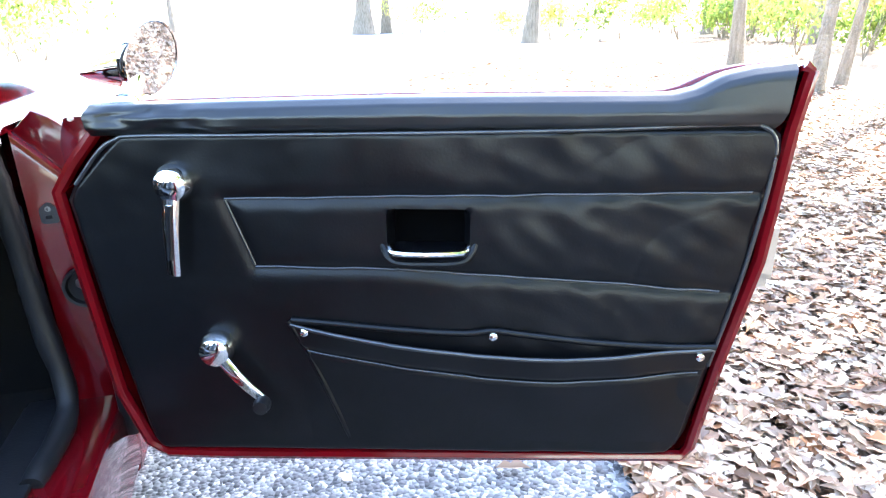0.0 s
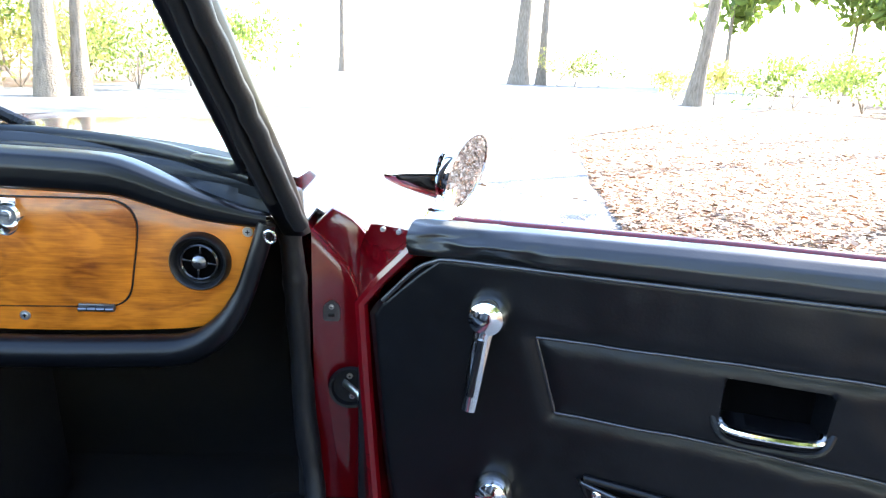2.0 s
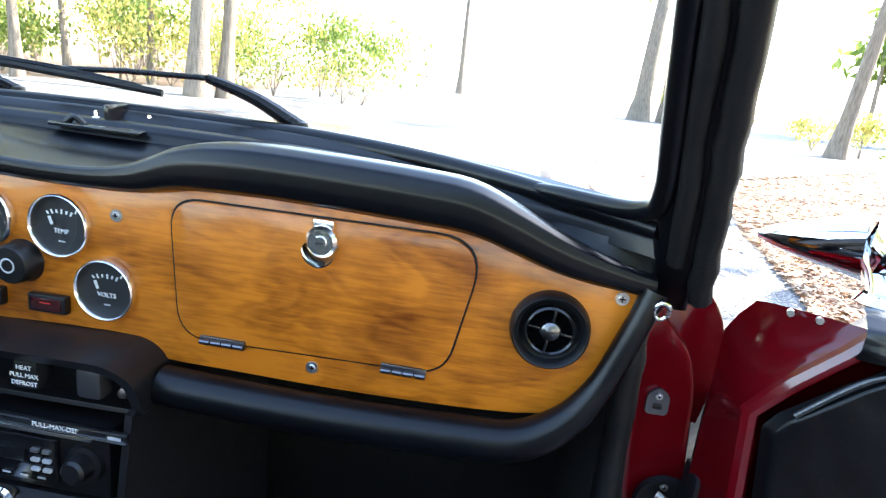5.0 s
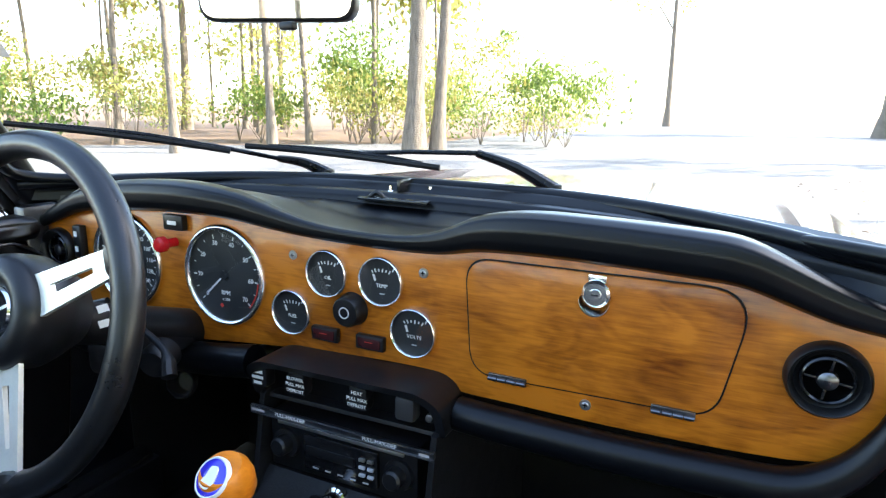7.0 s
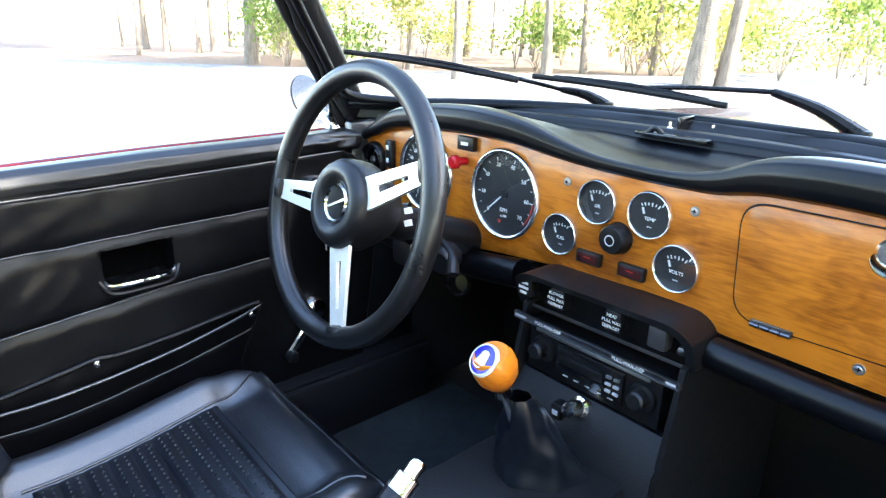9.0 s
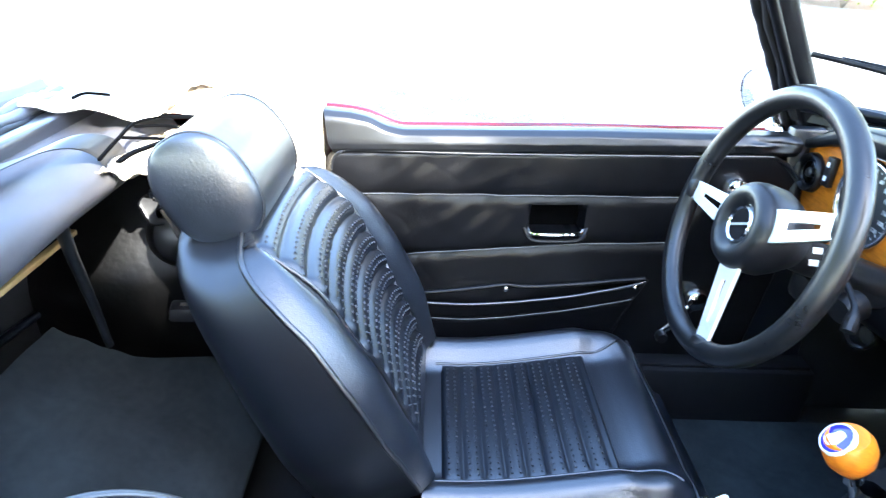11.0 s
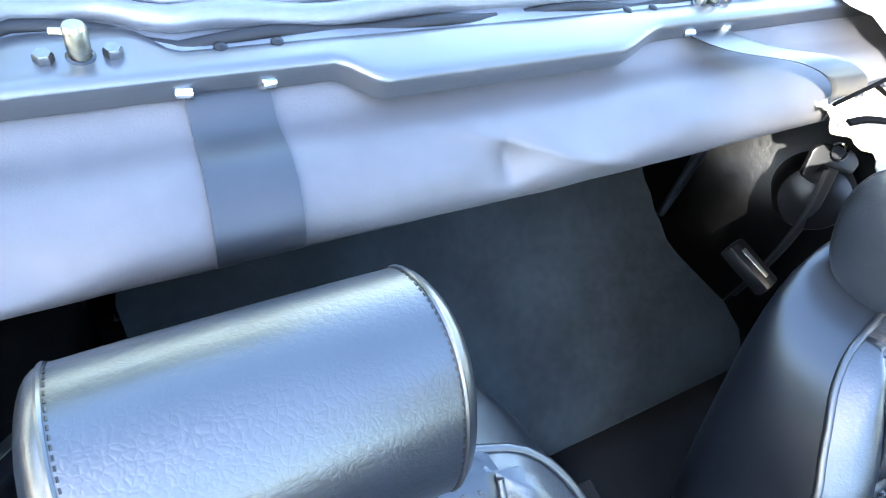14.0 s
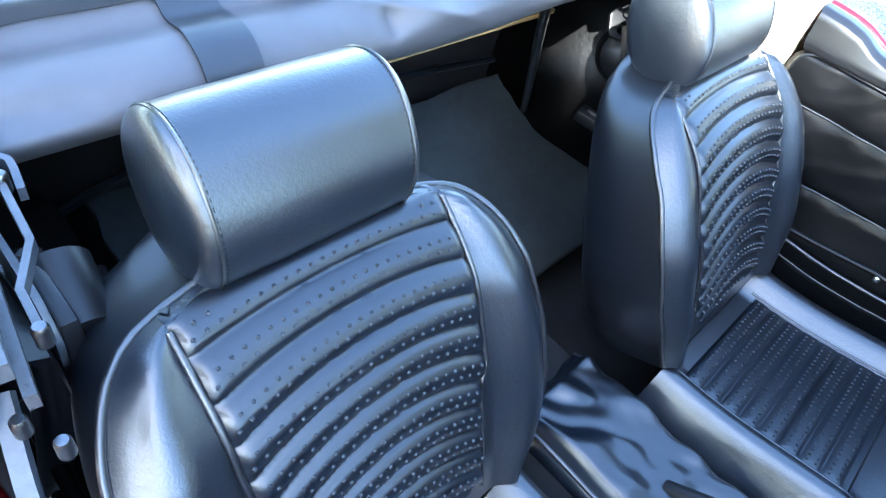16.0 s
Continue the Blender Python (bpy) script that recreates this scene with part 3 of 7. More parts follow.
# the wood on the far side of the leaf-strewn verge
ring = random.Random(31)
for k in range(20):
    a = 30 + 150 * k / 19 + ring.uniform(-3, 3)
    d = ring.uniform(24, 30) if a > 100 else ring.uniform(48, 60)
    tree(d * math.sin(radians(a)), d * math.cos(radians(a)), ring.uniform(13, 16), ring.uniform(0.12, 0.22), (ring.uniform(-0.02, 0.02), 0.0), 1.9, 700 + k, "tall leafy tree across the verge", leaves=FOLIAGE, clumps=30, blade=0.42, bare=0.3)
rng = random.Random(9)
BUSH = "leafy yellow-green bush at the edge of the wood"
for k in range(46):
    a = rng.uniform(-64, -8)
    d = rng.uniform(17.5, 30)
    x, y = d * math.sin(radians(a)) * 1.05, d * math.cos(radians(a))
    shrub(x, y, rng.uniform(1.0, 2.4), rng.uniform(1.2, 4.2), 100 + k, AUTUMN if k % 2 == 0 else FOLIAGE, BUSH, 760, 0.075)
for k in range(30):
    y = rng.uniform(7, 30)
    x = 10.0 + 0.35 * y + rng.uniform(0, 5)
    shrub(x, y, rng.uniform(1.0, 2.2), rng.uniform(0.9, 2.8), 200 + k, AUTUMN if k % 5 == 0 else FOLIAGE, BUSH, 760, 0.075)
for k, (x, y, w, h) in enumerate(((11.4, 21.6, 1.2, 1.5), (12.8, 20.4, 1.4, 1.7), (14.2, 21.4, 1.5, 1.9), (10.9, 24.0, 1.1, 1.2), (15.6, 19.8, 1.6, 2.0), (16.8, 17.6, 1.5, 1.8), (8.9, 36.2, 1.7, 2.2), (10.2, 37.4, 1.8, 2.4), (11.8, 37.8, 1.8, 2.2), (12.4, 9.2, 1.5, 2.2), (13.4, 7.6, 1.6, 2.6), (12.9, 11.4, 1.4, 2.0))):
    shrub(x, y, w, h, 260 + k, FOLIAGE if k % 3 else AUTUMN, BUSH, 620, 0.08)
for k in range(26):
    a, d = rng.uniform(-78, -24), rng.uniform(24, 42)
    tree(d * math.sin(radians(a)), d * math.cos(radians(a)), rng.uniform(12, 18), rng.uniform(0.07, 0.16), (rng.uniform(-0.03, 0.03), 0.0), rng.uniform(1.0, 1.5), 300 + k, "slender woodland tree with thin yellow leaves", clumps=12, blade=0.22)


# ---- the car's body ----
SHELL = "glossy dark red steel body panel of an open sports car"
# floor pan and tunnel
bm = bmesh.new()
box(bm, (0.0, -0.55, 0.17), (1.34, 2.1, 0.03), 0.004)
tagged(part("floor", bm, CARPET_BLACK), "black carpeted car floor", "floor", kind="structure")
bm = bmesh.new()
sheet(bm, lambda u, v: Vector((0.02 - 0.155 * math.cos(math.pi * u) * (1 - 0.15 * math.sin(math.pi * u)), -0.99 + 1.09 * v, 0.18 + 0.20 * math.sin(math.pi * u) ** 0.45)), 20, 6)
tagged(part("tunnel", bm, CARPET_BLACK), "black carpeted transmission tunnel between the seats", "tunnel", kind="structure")
bm = bmesh.new()
box(bm, (0.0, 0.47, 0.42), (1.36, 0.04, 0.62), 0.004)
tagged(part("firewall", bm, CARPET_BLACK), "black carpeted bulkhead under the dashboard", "bulkhead", kind="structure")
for side in (-1, 1):
    bm = bmesh.new()
    box(bm, (side * 0.69, -0.45, 0.25), (0.11, 1.2, 0.16), 0.02)
    tagged(part("sill", bm, RED), "dark red painted door sill", "sill", kind="structure")
    bm = bmesh.new()
    box(bm, (side * 0.625, -0.45, 0.335), (0.07, 1.16, 0.012), 0.004)
    box(bm, (side * 0.605, -0.45, 0.255), (0.055, 1.18, 0.155), 0.01)
    tagged(part("sill_trim", bm, RUBBER), "black rubber draught seal on the sill", "trim", kind="structure")
    # A-post with the footwell side
    bm = bmesh.new()
    prof = [(0.650, 0.15), (0.650, 0.815), (0.722, 0.735), (0.736, 0.69), (0.748, 0.55), (0.758, 0.35), (0.74, 0.15)]
    slab(bm, rounded(prof, 0.014, 3), lambda a, b, d, s=side: Vector((s * a, d, b)), 0.30, 0.132, 0.012)
    tagged(part("door_post", bm, RED if side > 0 else RUBBER), "glossy dark red door post with catch" if side > 0 else "black rubber covered door post", "post", kind="structure")
    bm = bmesh.new()
    box(bm, (side * 0.645, 0.3, 0.44), (0.02, 0.36, 0.5), 0.004)
    tagged(part("footwell_side", bm, CARPET_BLACK), "black footwell side panel", "trim", kind="structure")
    if side > 0:
        # added black blocks darken the gap and hide the bright wing behind it
        bm = bmesh.new()
        box(bm, (0.752, 0.105, 0.44), (0.03, 0.05, 0.34), 0.008)
        box(bm, (0.775, 0.140, 0.47), (0.05, 0.016, 0.44), 0.005)
        tagged(part("hinge_gap", bm, RUBBER), "black blocks added to darken the hinge gap", "trim", kind="structure")
    bm = bmesh.new()
    flange = [(0.655, 0.66), (0.660, 0.80)] + [(0.664 + 0.096 * math.sin(0.3 + 1.5 * k / 12), 0.735 + 0.100 * math.cos(0.3 + 1.5 * k / 12)) for k in range(13)] + [(0.758, 0.69), (0.748, 0.64)]
    slab(bm, flange, lambda a, b, d, s=side: Vector((s * a, d, b)), 0.185, 0.150, 0.004)
    tagged(part("wing_flange", bm, RED), "glossy red rear edge of the front wing", "wing", kind="structure")
    if side < 0:
        bm = bmesh.new()
        box(bm, (-0.652, 0.060, 0.53), (0.03, 0.20, 0.68), 0.006)
        tagged(part("hinge_cover", bm, LEATHER_FINE), "black vinyl strip in front of the shut door", "trim", kind="structure")
    bm = bmesh.new()
    box(bm, (side * 0.638, 0.115, 0.838), (0.030, 0.045, 0.06), 0.010)
    tagged(part("pillar_foot", bm, RUBBER), "black rubber boot at the foot of the screen pillar", "trim", kind="structure")
    # rubber seal down the opening
    bm = bmesh.new()
    tube(bm, spline([(side * 0.632, 0.085, 0.875), (side * 0.640, 0.095, 0.78), (side * 0.644, 0.10, 0.7), (side * 0.653, 0.10, 0.5), (side * 0.672, 0.06, 0.36), (side * 0.66, -0.1, 0.335)], 10), lambda t: 0.0175 + 0.001 * math.sin(23 * t) + 0.0007 * math.sin(61 * t), 12)
    tagged(part("door_seal", bm, RUBBER), "black rubber door seal", "trim", kind="structure")
    # front wing with the inner return behind the door gap
    bm = bmesh.new()

    def wing(u, v, s=side):
        y = 0.15 + 1.75 * v
        a = u * 1.75
        drop = 0.07 * v * v
        return Vector((s * (0.56 + 0.195 * math.sin(min(a, 1.57)) + (0.02 if a > 1.57 else 0)), y, 0.86 - drop - 0.17 * (1 - math.cos(min(a, 1.57))) - max(0, a - 1.57) * 2.2))
    sheet(bm, wing, 22, 16)
    tagged(part("front_wing", bm, RED), SHELL, "wing", kind="structure")
    # rear quarter beside the hood well
    bm = bmesh.new()

    def quarter(u, v, s=side):
        y = -1.03 - 1.0 * v
        a = u * 1.9
        return Vector((s * (0.69 + 0.06 * math.sin(min(a, 1.57))), y, 0.855 + 0.02 * v - 0.12 * (1 - math.cos(min(a, 1.57))) - max(0, a - 1.57) * 1.9))
    sheet(bm, quarter, 20, 10)
    tagged(part("rear_wing", bm, RED), SHELL, "wing", kind="structure")
    bm = bmesh.new()
    box(bm, (side * 0.708, -1.04, 0.54), (0.05, 0.115, 0.62), 0.012)
    tagged(part("rear_post", bm, RED), "glossy dark red rear door post", "post", kind="structure")
    # inner rear side with the wheel arch
    bm = bmesh.new()

    def arch(u, v, s=side):
        y = -1.04 - 0.48 * v
        h = 0.30 + 0.52 * u
        bulge = 0.12 * math.exp(-((y + 1.42) / 0.22) ** 2) * smoothstep(0.75, 0.5, h)
        return Vector((s * (0.615 - bulge + 0.08 * smoothstep(0.77, 0.82, h)), y, h))
    sheet(bm, arch, 24, 16)
    box(bm, (side * 0.645, -1.27, 0.27), (0.02, 0.56, 0.26), 0.004)
    box(bm, (side * 0.675, -1.045, 0.53), (0.018, 0.11, 0.58), 0.006)
    tagged(part("rear_side_trim", bm, ARCH_TRIM), "black vinyl covered wheel arch behind the seat", "trim", kind="structure")
bm = bmesh.new()
box(bm, (-0.691, -1.036, 0.60), (0.130, 0.170, 0.58), 0.010)
tagged(part("post_cover", bm, PALE_VINYL), "pale beige vinyl covering the rear door post", "trim", kind="structure")
# bonnet
bm = bmesh.new()
sheet(bm, lambda u, v: Vector(((u - 0.5) * 1.14, 0.40 + 1.5 * v, 0.875 - 0.085 * v * v - 0.05 * (2 * u - 1) ** 2)), 24, 16)
tagged(part("bonnet", bm, RED), "glossy dark red bonnet", "bonnet", kind="structure")
# scuttle under the windscreen
bm = bmesh.new()
sheet(bm, lambda u, v: Vector((-0.66 + 1.3 * u, 0.16 + 0.26 * v + 0.08 * (1 - (2 * u - 1) ** 2), 0.895 - 0.015 * v - 0.02 * (2 * u - 1) ** 2)), 24, 4)
tagged(part("scuttle", bm, RED), "glossy dark red scuttle below the windscreen", "scuttle", kind="structure")
# rear deck and panel behind the seats
bm = bmesh.new()
box(bm, (0.0, -1.53, 0.52), (1.26, 0.03, 0.70), 0.006)
tagged(part("rear_panel", bm, CARPET_BLACK), "black trimmed panel behind the seats", "panel", kind="structure")
bm = bmesh.new()
sheet(bm, lambda u, v: Vector(((u - 0.5) * 1.22, -1.80 - 0.85 * v, 0.885 - 0.03 * v - 0.02 * (2 * u - 1) ** 2)), 16, 8)
tagged(part("boot_lid", bm, RED), "glossy dark red boot lid", "boot lid", kind="structure")
# sloping carpet of the luggage space
bm = bmesh.new()
thick_sheet(bm, lambda u, v: Vector((-0.415 + 0.875 * u - 0.125 * smoothstep(0.75, 0.1, v) * (1 - u) + 0.010 * noise.noise((v * 9, u * 3, 2)), -1.05 - (0.366 + 0.049 * smoothstep(0.24, 0.46, u) + 0.006 * math.sin(13 * u)) * v, 0.325 + 0.185 * v + 0.006 * noise.noise((u * 5, v * 4, 0)) - 0.03 * smoothstep(0.12, 0, v))), 24, 14, (0, 0, -0.015))
tagged(part("rear_carpet", bm, CARPET), "worn dark green-grey carpet behind the seats", "carpet", kind="structure")


# ---- windscreen ----
def screen_base(q):
    """The foot of the glass; q from -1 (driver's side) to 1."""
    return Vector((-0.025 + 0.645 * q, 0.262 - 0.275 * abs(q) ** 3.0, 0.926 - 0.012 * q * q))


def screen_top(q):
    b = screen_base(q)
    return Vector((-0.025 + 0.565 * q, b.y * 0.8 - 0.235, 1.27))


bm = bmesh.new()
sheet(bm, lambda u, v: screen_base(2 * u - 1).lerp(screen_top(2 * u - 1), v), 32, 10)
glass_ob = part("windscreen_glass", bm, GLASS)
glass_ob.visible_shadow = False
tagged(glass_ob, "clear curved windscreen glass", "windscreen", kind="structure")
QS = [-1 + 2 * k / 40 for k in range(41)]
frame_ob = thing("windscreen_frame", (-0.02, 0.1, 0.9), "black painted windscreen frame with rubber seal", "windscreen frame", kind="structure")
bm = bmesh.new()
tube(bm, [screen_base(q) + Vector((0, -0.010, -0.010)) for q in QS], lambda t: 0.014 - 0.006 * abs(2 * t - 1) ** 4, 14, flat=1.0)
part("lower_seal", bm, PAD, frame_ob, smooth=80)
bm = bmesh.new()
tube(bm, [screen_top(q) + Vector((0, 0, 0.012)) for q in QS], 0.022, 10)
part("header", bm, BLACK_PAINT, frame_ob)
for s in (-1, 1):
    a, b = screen_base(s), screen_top(s)
    bm = bmesh.new()
    d = (b - a)
    outl = rounded([(-0.006, -0.026), (0.034, -0.036), (0.046, 0.006), (0.018, 0.034), (-0.004, 0.028)], 0.012, 3)
    rings = []
    for k in range(9):
        c = a.lerp(b, -0.26 + 1.28 * k / 8)
        g = 0.72 if k == 0 else 0.92 if k == 1 else 1.0
        rings.append([bm.verts.new(c + Vector((s * (0.012 + (px - 0.012) * g), py * g, 0))) for px, py in outl])
    for p, q in zip(rings, rings[1:]):
        for k in range(len(outl)):
            bm.faces.new((p[k], p[(k + 1) % len(outl)], q[(k + 1) % len(outl)], q[k]))
    bm.faces.new(rings[0]), bm.faces.new(rings[-1])
    part("pillar", bm, PAD, frame_ob, "black vinyl covered screen pillar", smooth=60)
    bm = bmesh.new()
    tube(bm, [a.lerp(b, t / 10) + Vector((s * 0.012, -0.030 - 0.004 * math.sin(t * 2.1), 0)) for t in range(-1, 11)], 0.009, 8)
    part("pillar_seal", bm, RUBBER, frame_ob, smooth=80)
    bm = bmesh.new()
    tube(bm, [a.lerp(b, t / 20) + Vector((s * 0.034 + 0.0012 * math.sin(t * 2.7), -0.036 + 0.0012 * math.sin(t * 4.1), 0)) for t in range(-4, 21)], 0.011, 8)
    part("draught_strip", bm, RUBBER, frame_ob, smooth=80)
    # lower corner capping that rounds the glass into the dash
    bm = bmesh.new()
    tube(bm, spline([screen_base(s * 0.78) + Vector((0, -0.012, -0.008)), screen_base(s * 0.92) + Vector((0, -0.014, -0.004)), screen_base(s * 0.985) + Vector((-s * 0.004, -0.018, 0.006)), a.lerp(b, 0.08) + Vector((-s * 0.003, -0.020, 0)), a.lerp(b, 0.3) + Vector((-s * 0.002, -0.022, 0)), a.lerp(b, 0.98) + Vector((0, -0.022, 0))], 8), lambda t: 0.0085 * smoothstep(0, 0.15, t) + 0.001, 12)
    part("corner_capping", bm, PAD, frame_ob, smooth=80)

# ---- dashboard ----
TOP = [(-0.665, 0.828), (-0.60, 0.852), (-0.521, 0.876), (-0.405, 0.888), (-0.301, 0.893), (-0.206, 0.891), (-0.13, 0.882), (-0.06, 0.876),
       (0.04, 0.873), (0.127, 0.876), (0.175, 0.886), (0.244, 0.890), (0.33, 0.889), (0.416, 0.886), (0.459, 0.883), (0.50, 0.870), (0.54, 0.857), (0.58, 0.850), (0.621, 0.846)]
BOTTOM = [(0.52, 0.697), (0.46, 0.693), (0.34, 0.690), (0.22, 0.691), (0.156, 0.692), (0.138, 0.701), (0.120, 0.712), (0.06, 0.713), (-0.04, 0.709),
          (-0.12, 0.702), (-0.217, 0.692), (-0.279, 0.685), (-0.40, 0.675), (-0.56, 0.672)]
RIGHT_END = [(0.620, 0.838), (0.608, 0.804), (0.591, 0.754), (0.572, 0.715), (0.55, 0.702)]
LEFT_END = [(-0.60, 0.69), (-0.635, 0.75), (-0.655, 0.80)]
dash = thing("dashboard", (0, 0.02, 0.69), "varnished walnut dashboard with gauges and black crash pads", "dashboard")


def on_dash(a, b, d):
    return Vector((a, d, b))


def level(line):
    return [tuple(p[:2]) for p in spline([(x, z, 0) for x, z in line], 4)]


bm = bmesh.new()
slab(bm, level(TOP) + level(RIGHT_END) + level(BOTTOM) + level(LEFT_END), on_dash, 0.014, 0.0, 0.0015)
part("fascia", bm, WOOD, dash, "figured varnished walnut fascia")
bm = bmesh.new()
LID = rounded([(0.158, 0.868), (0.474, 0.869), (0.447, 0.7275), (0.169, 0.722)], [0.034, 0.05, 0.03, 0.034], 8)
slab(bm, [((a - 0.315) * 1.013 + 0.315, (b - 0.797) * 1.026 + 0.797) for a, b in LID], on_dash, 0.003, -0.0008)
part("lid_gap", bm, BLACK_PLASTIC, dash)
bm = bmesh.new()
slab(bm, LID, on_dash, 0.002, -0.003, 0.0012)
lid = part("glovebox_lid", bm, WOOD, dash, "varnished walnut glovebox lid")
for x0, x1, z0, z1 in ((0.193, 0.241, 0.7245, 0.7235), (0.384, 0.430, 0.7255, 0.7265)):
    bm = bmesh.new()
    box(bm, ((x0 + x1) / 2, -0.004, (z0 + z1) / 2), (x1 - x0, 0.004, 0.009), 0.001)
    for k in range(4):
        rod(bm, (x0 + (x1 - x0) * (k + 0.06) / 4, -0.007, z0 - 0.002), (x0 + (x1 - x0) * (k + 0.94) / 4, -0.007, z0 - 0.002), 0.0028, seg=10)
    part("hinge", bm, DARK_STEEL, lid)
# lock with its finger pull
bm = bmesh.new()
lathe(bm, [(0.0, 0.014), (0.006, 0.014), (0.0065, 0.012), (0.0125, 0.012), (0.0155, 0.009), (0.0165, 0.0)], facing((0.317, -0.003, 0.848), (0, -1, 0)), 32)
box(bm, (0.317, -0.006, 0.863), (0.021, 0.006, 0.012), 0.002)
part("lock", bm, BEZEL, lid)
bm = bmesh.new()
box(bm, (0.317, -0.0172, 0.848), (0.0075, 0.001, 0.0016))
part("keyhole", bm, BLACK_PLASTIC, lid)
bm = bmesh.new()
thick_sheet(bm, lambda u, v: Vector((0.317 + 0.017 * math.cos(math.pi * (1.05 + 0.9 * u)), -0.004 - 0.016 * v, 0.847 + 0.019 * math.sin(math.pi * (1.05 + 0.9 * u)) - 0.004 * v)), 14, 4, (0, 0, 0.0015))
part("finger_pull", bm, CHROME, lid)


def screw(x, z, parent, r=0.0062, y=0.0):
    bm = bmesh.new()
    lathe(bm, [(0.0, 0.0022), (r * 0.5, 0.002), (r * 0.62, 0.0014), (r, 0.0014), (r * 1.1, 0.0)], facing((x, y, z), (0, -1, 0)), 20)
    part("screw", bm, STEEL, parent)
    bm = bmesh.new()
    box(bm, (x, y - 0.0022, z), (r * 0.9, 0.0006, r * 0.22)), box(bm, (x, y - 0.0022, z), (r * 0.22, 0.0006, r * 0.9))
    part("screw_slot", bm, BLACK_PLASTIC, parent)


for x, z in ((0.604, 0.832), (0.100, 0.841), (-0.104, 0.841), (0.312, 0.7105), (-0.655, 0.822)):
    screw(x, z, dash)


bm = bmesh.new()
tube(bm, [Vector((0.636 + 0.0065 * math.cos(k * math.tau / 20), -0.020 - 0.003 * math.sin(k * math.tau / 20), 0.832 + 0.0085 * math.sin(k * math.tau / 20))) for k in range(20)], 0.0022, 8, closed=True)
part("pad_end_clip", bm, CHROME, dash, "small bright wire clip at the pad's end")


def vent(x, z, r):
    """A round face-level vent: a deep outer ring, an inner turning ring with four vanes and a bright boss."""
    m = facing((x, 0, z), (0, -1, 0))
    bm = bmesh.new()
    lathe(bm, [(r * 0.66, 0.001), (r * 0.78, 0.004), (r * 0.86, 0.012), (r * 0.92, 0.0145), (r * 0.98, 0.012), (r * 1.02, 0.004), (r * 1.03, 0.0)], m, 48)
    v = part("air_vent", bm, BLACK_PLASTIC, dash, "round black face-level air vent")
    bm = bmesh.new()
    # flat near-black disc in place of the vent's shaded depth
    lathe(bm, [(0.0, 0.0008), (r * 0.7, 0.001)], m, 40)
    part("bowl", bm, STICK_AND_RECESS, v)
    bm = bmesh.new()
    lathe(bm, [(r * 0.56, 0.001), (r * 0.56, 0.0085), (r * 0.60, 0.010), (r * 0.65, 0.0085), (r * 0.66, 0.001)], m, 44)
    part("turning_ring", bm, BLACK_GLOSS, v)
    bm = bmesh.new()
    lathe(bm, [(0.0, 0.0125), (r * 0.14, 0.012), (r * 0.24, 0.0095), (r * 0.27, 0.002)], m, 28)
    part("boss", bm, DARK_STEEL, v, "shiny dark centre boss")
    for a in (82, 172, 262, 352):
        bm = bmesh.new()
        box(bm, (r * 0.41, 0, 0.005), (r * 0.32, r * 0.075, 0.006), 0.0008)
        bm.transform(m @ Matrix.Rotation(radians(a), 4, "Z"))
        part("vane", bm, BLACK_GLOSS, v)


vent(0.543, 0.792, 0.0375)
vent(-0.606, 0.794, 0.0375)


def bar(m, x, y, w, h, parent, material=WHITE_INK, turn=0.0, name="mark", lift=0.0006):
    bm = bmesh.new()
    bmesh.ops.create_cube(bm, size=1.0, matrix=m @ Matrix.Translation((x, y, lift)) @ Matrix.Rotation(turn, 4, "Z") @ Matrix.Diagonal((w, h, 0.0005, 1)))
    return part(name, bm, material, parent, smooth=0)


def gauge(x, z, r, word, name):
    m = facing((x, -0.001, z), (0, -1, 0))
    bm = bmesh.new()
    lathe(bm, [(r * 0.885, 0.001), (r * 0.89, 0.005), (r * 0.91, 0.0075), (r * 0.94, 0.0085), (r * 0.97, 0.0075), (r * 0.992, 0.005), (r, 0.002), (r, 0.0)], m, 56)
    g = part(name, bm, BEZEL, dash, "round gauge with chrome bezel and black dial")
    bm = bmesh.new()
    lathe(bm, [(0.0, 0.0004), (r * 0.895, 0.0006), (r * 0.895, 0.0)], m, 48)
    part("dial", bm, DIAL, g)
    return g, m


def small_gauge(x, z, word):
    r = 0.0335
    g, m = gauge(x, z, r, word, "gauge")
    for k in range(6):
        a = radians(128 - 13.5 * k)
        rr = r * 0.52
        bar(m, rr * math.cos(a) * 1.35, rr * math.sin(a) * 0.72 + r * 0.05, r * 0.055, r * (0.15 if k % 2 else 0.11), g, turn=a - math.pi / 2)
    bar(m, r * 0.52, r * 0.50, r * 0.05, r * 0.2, g, turn=-0.5)
    bar(m, -r * 0.32, r * 0.12, r * 0.09, r * 0.27, g, turn=0.35, name="needle", lift=0.0018)
    writing(word, r * 0.21, m @ Matrix.Translation((0, -r * 0.2, 0.0009)), WHITE_INK, g)
    bar(m, 0, -r * 0.52, r * 0.22, r * 0.05, g, GREY_INK)
    bm = bmesh.new()
    lathe(bm, [(0.0, 0.005), (r * 0.5, 0.0052), (r * 0.87, 0.005)], m, 32)
    part("glass", bm, DIAL_GLASS, g).visible_shadow = False


small_gauge(-0.045, 0.823, "OIL")
small_gauge(0.040, 0.823, "TEMP")
small_gauge(-0.107, 0.759, "FUEL")
small_gauge(0.088, 0.761, "VOLTS")


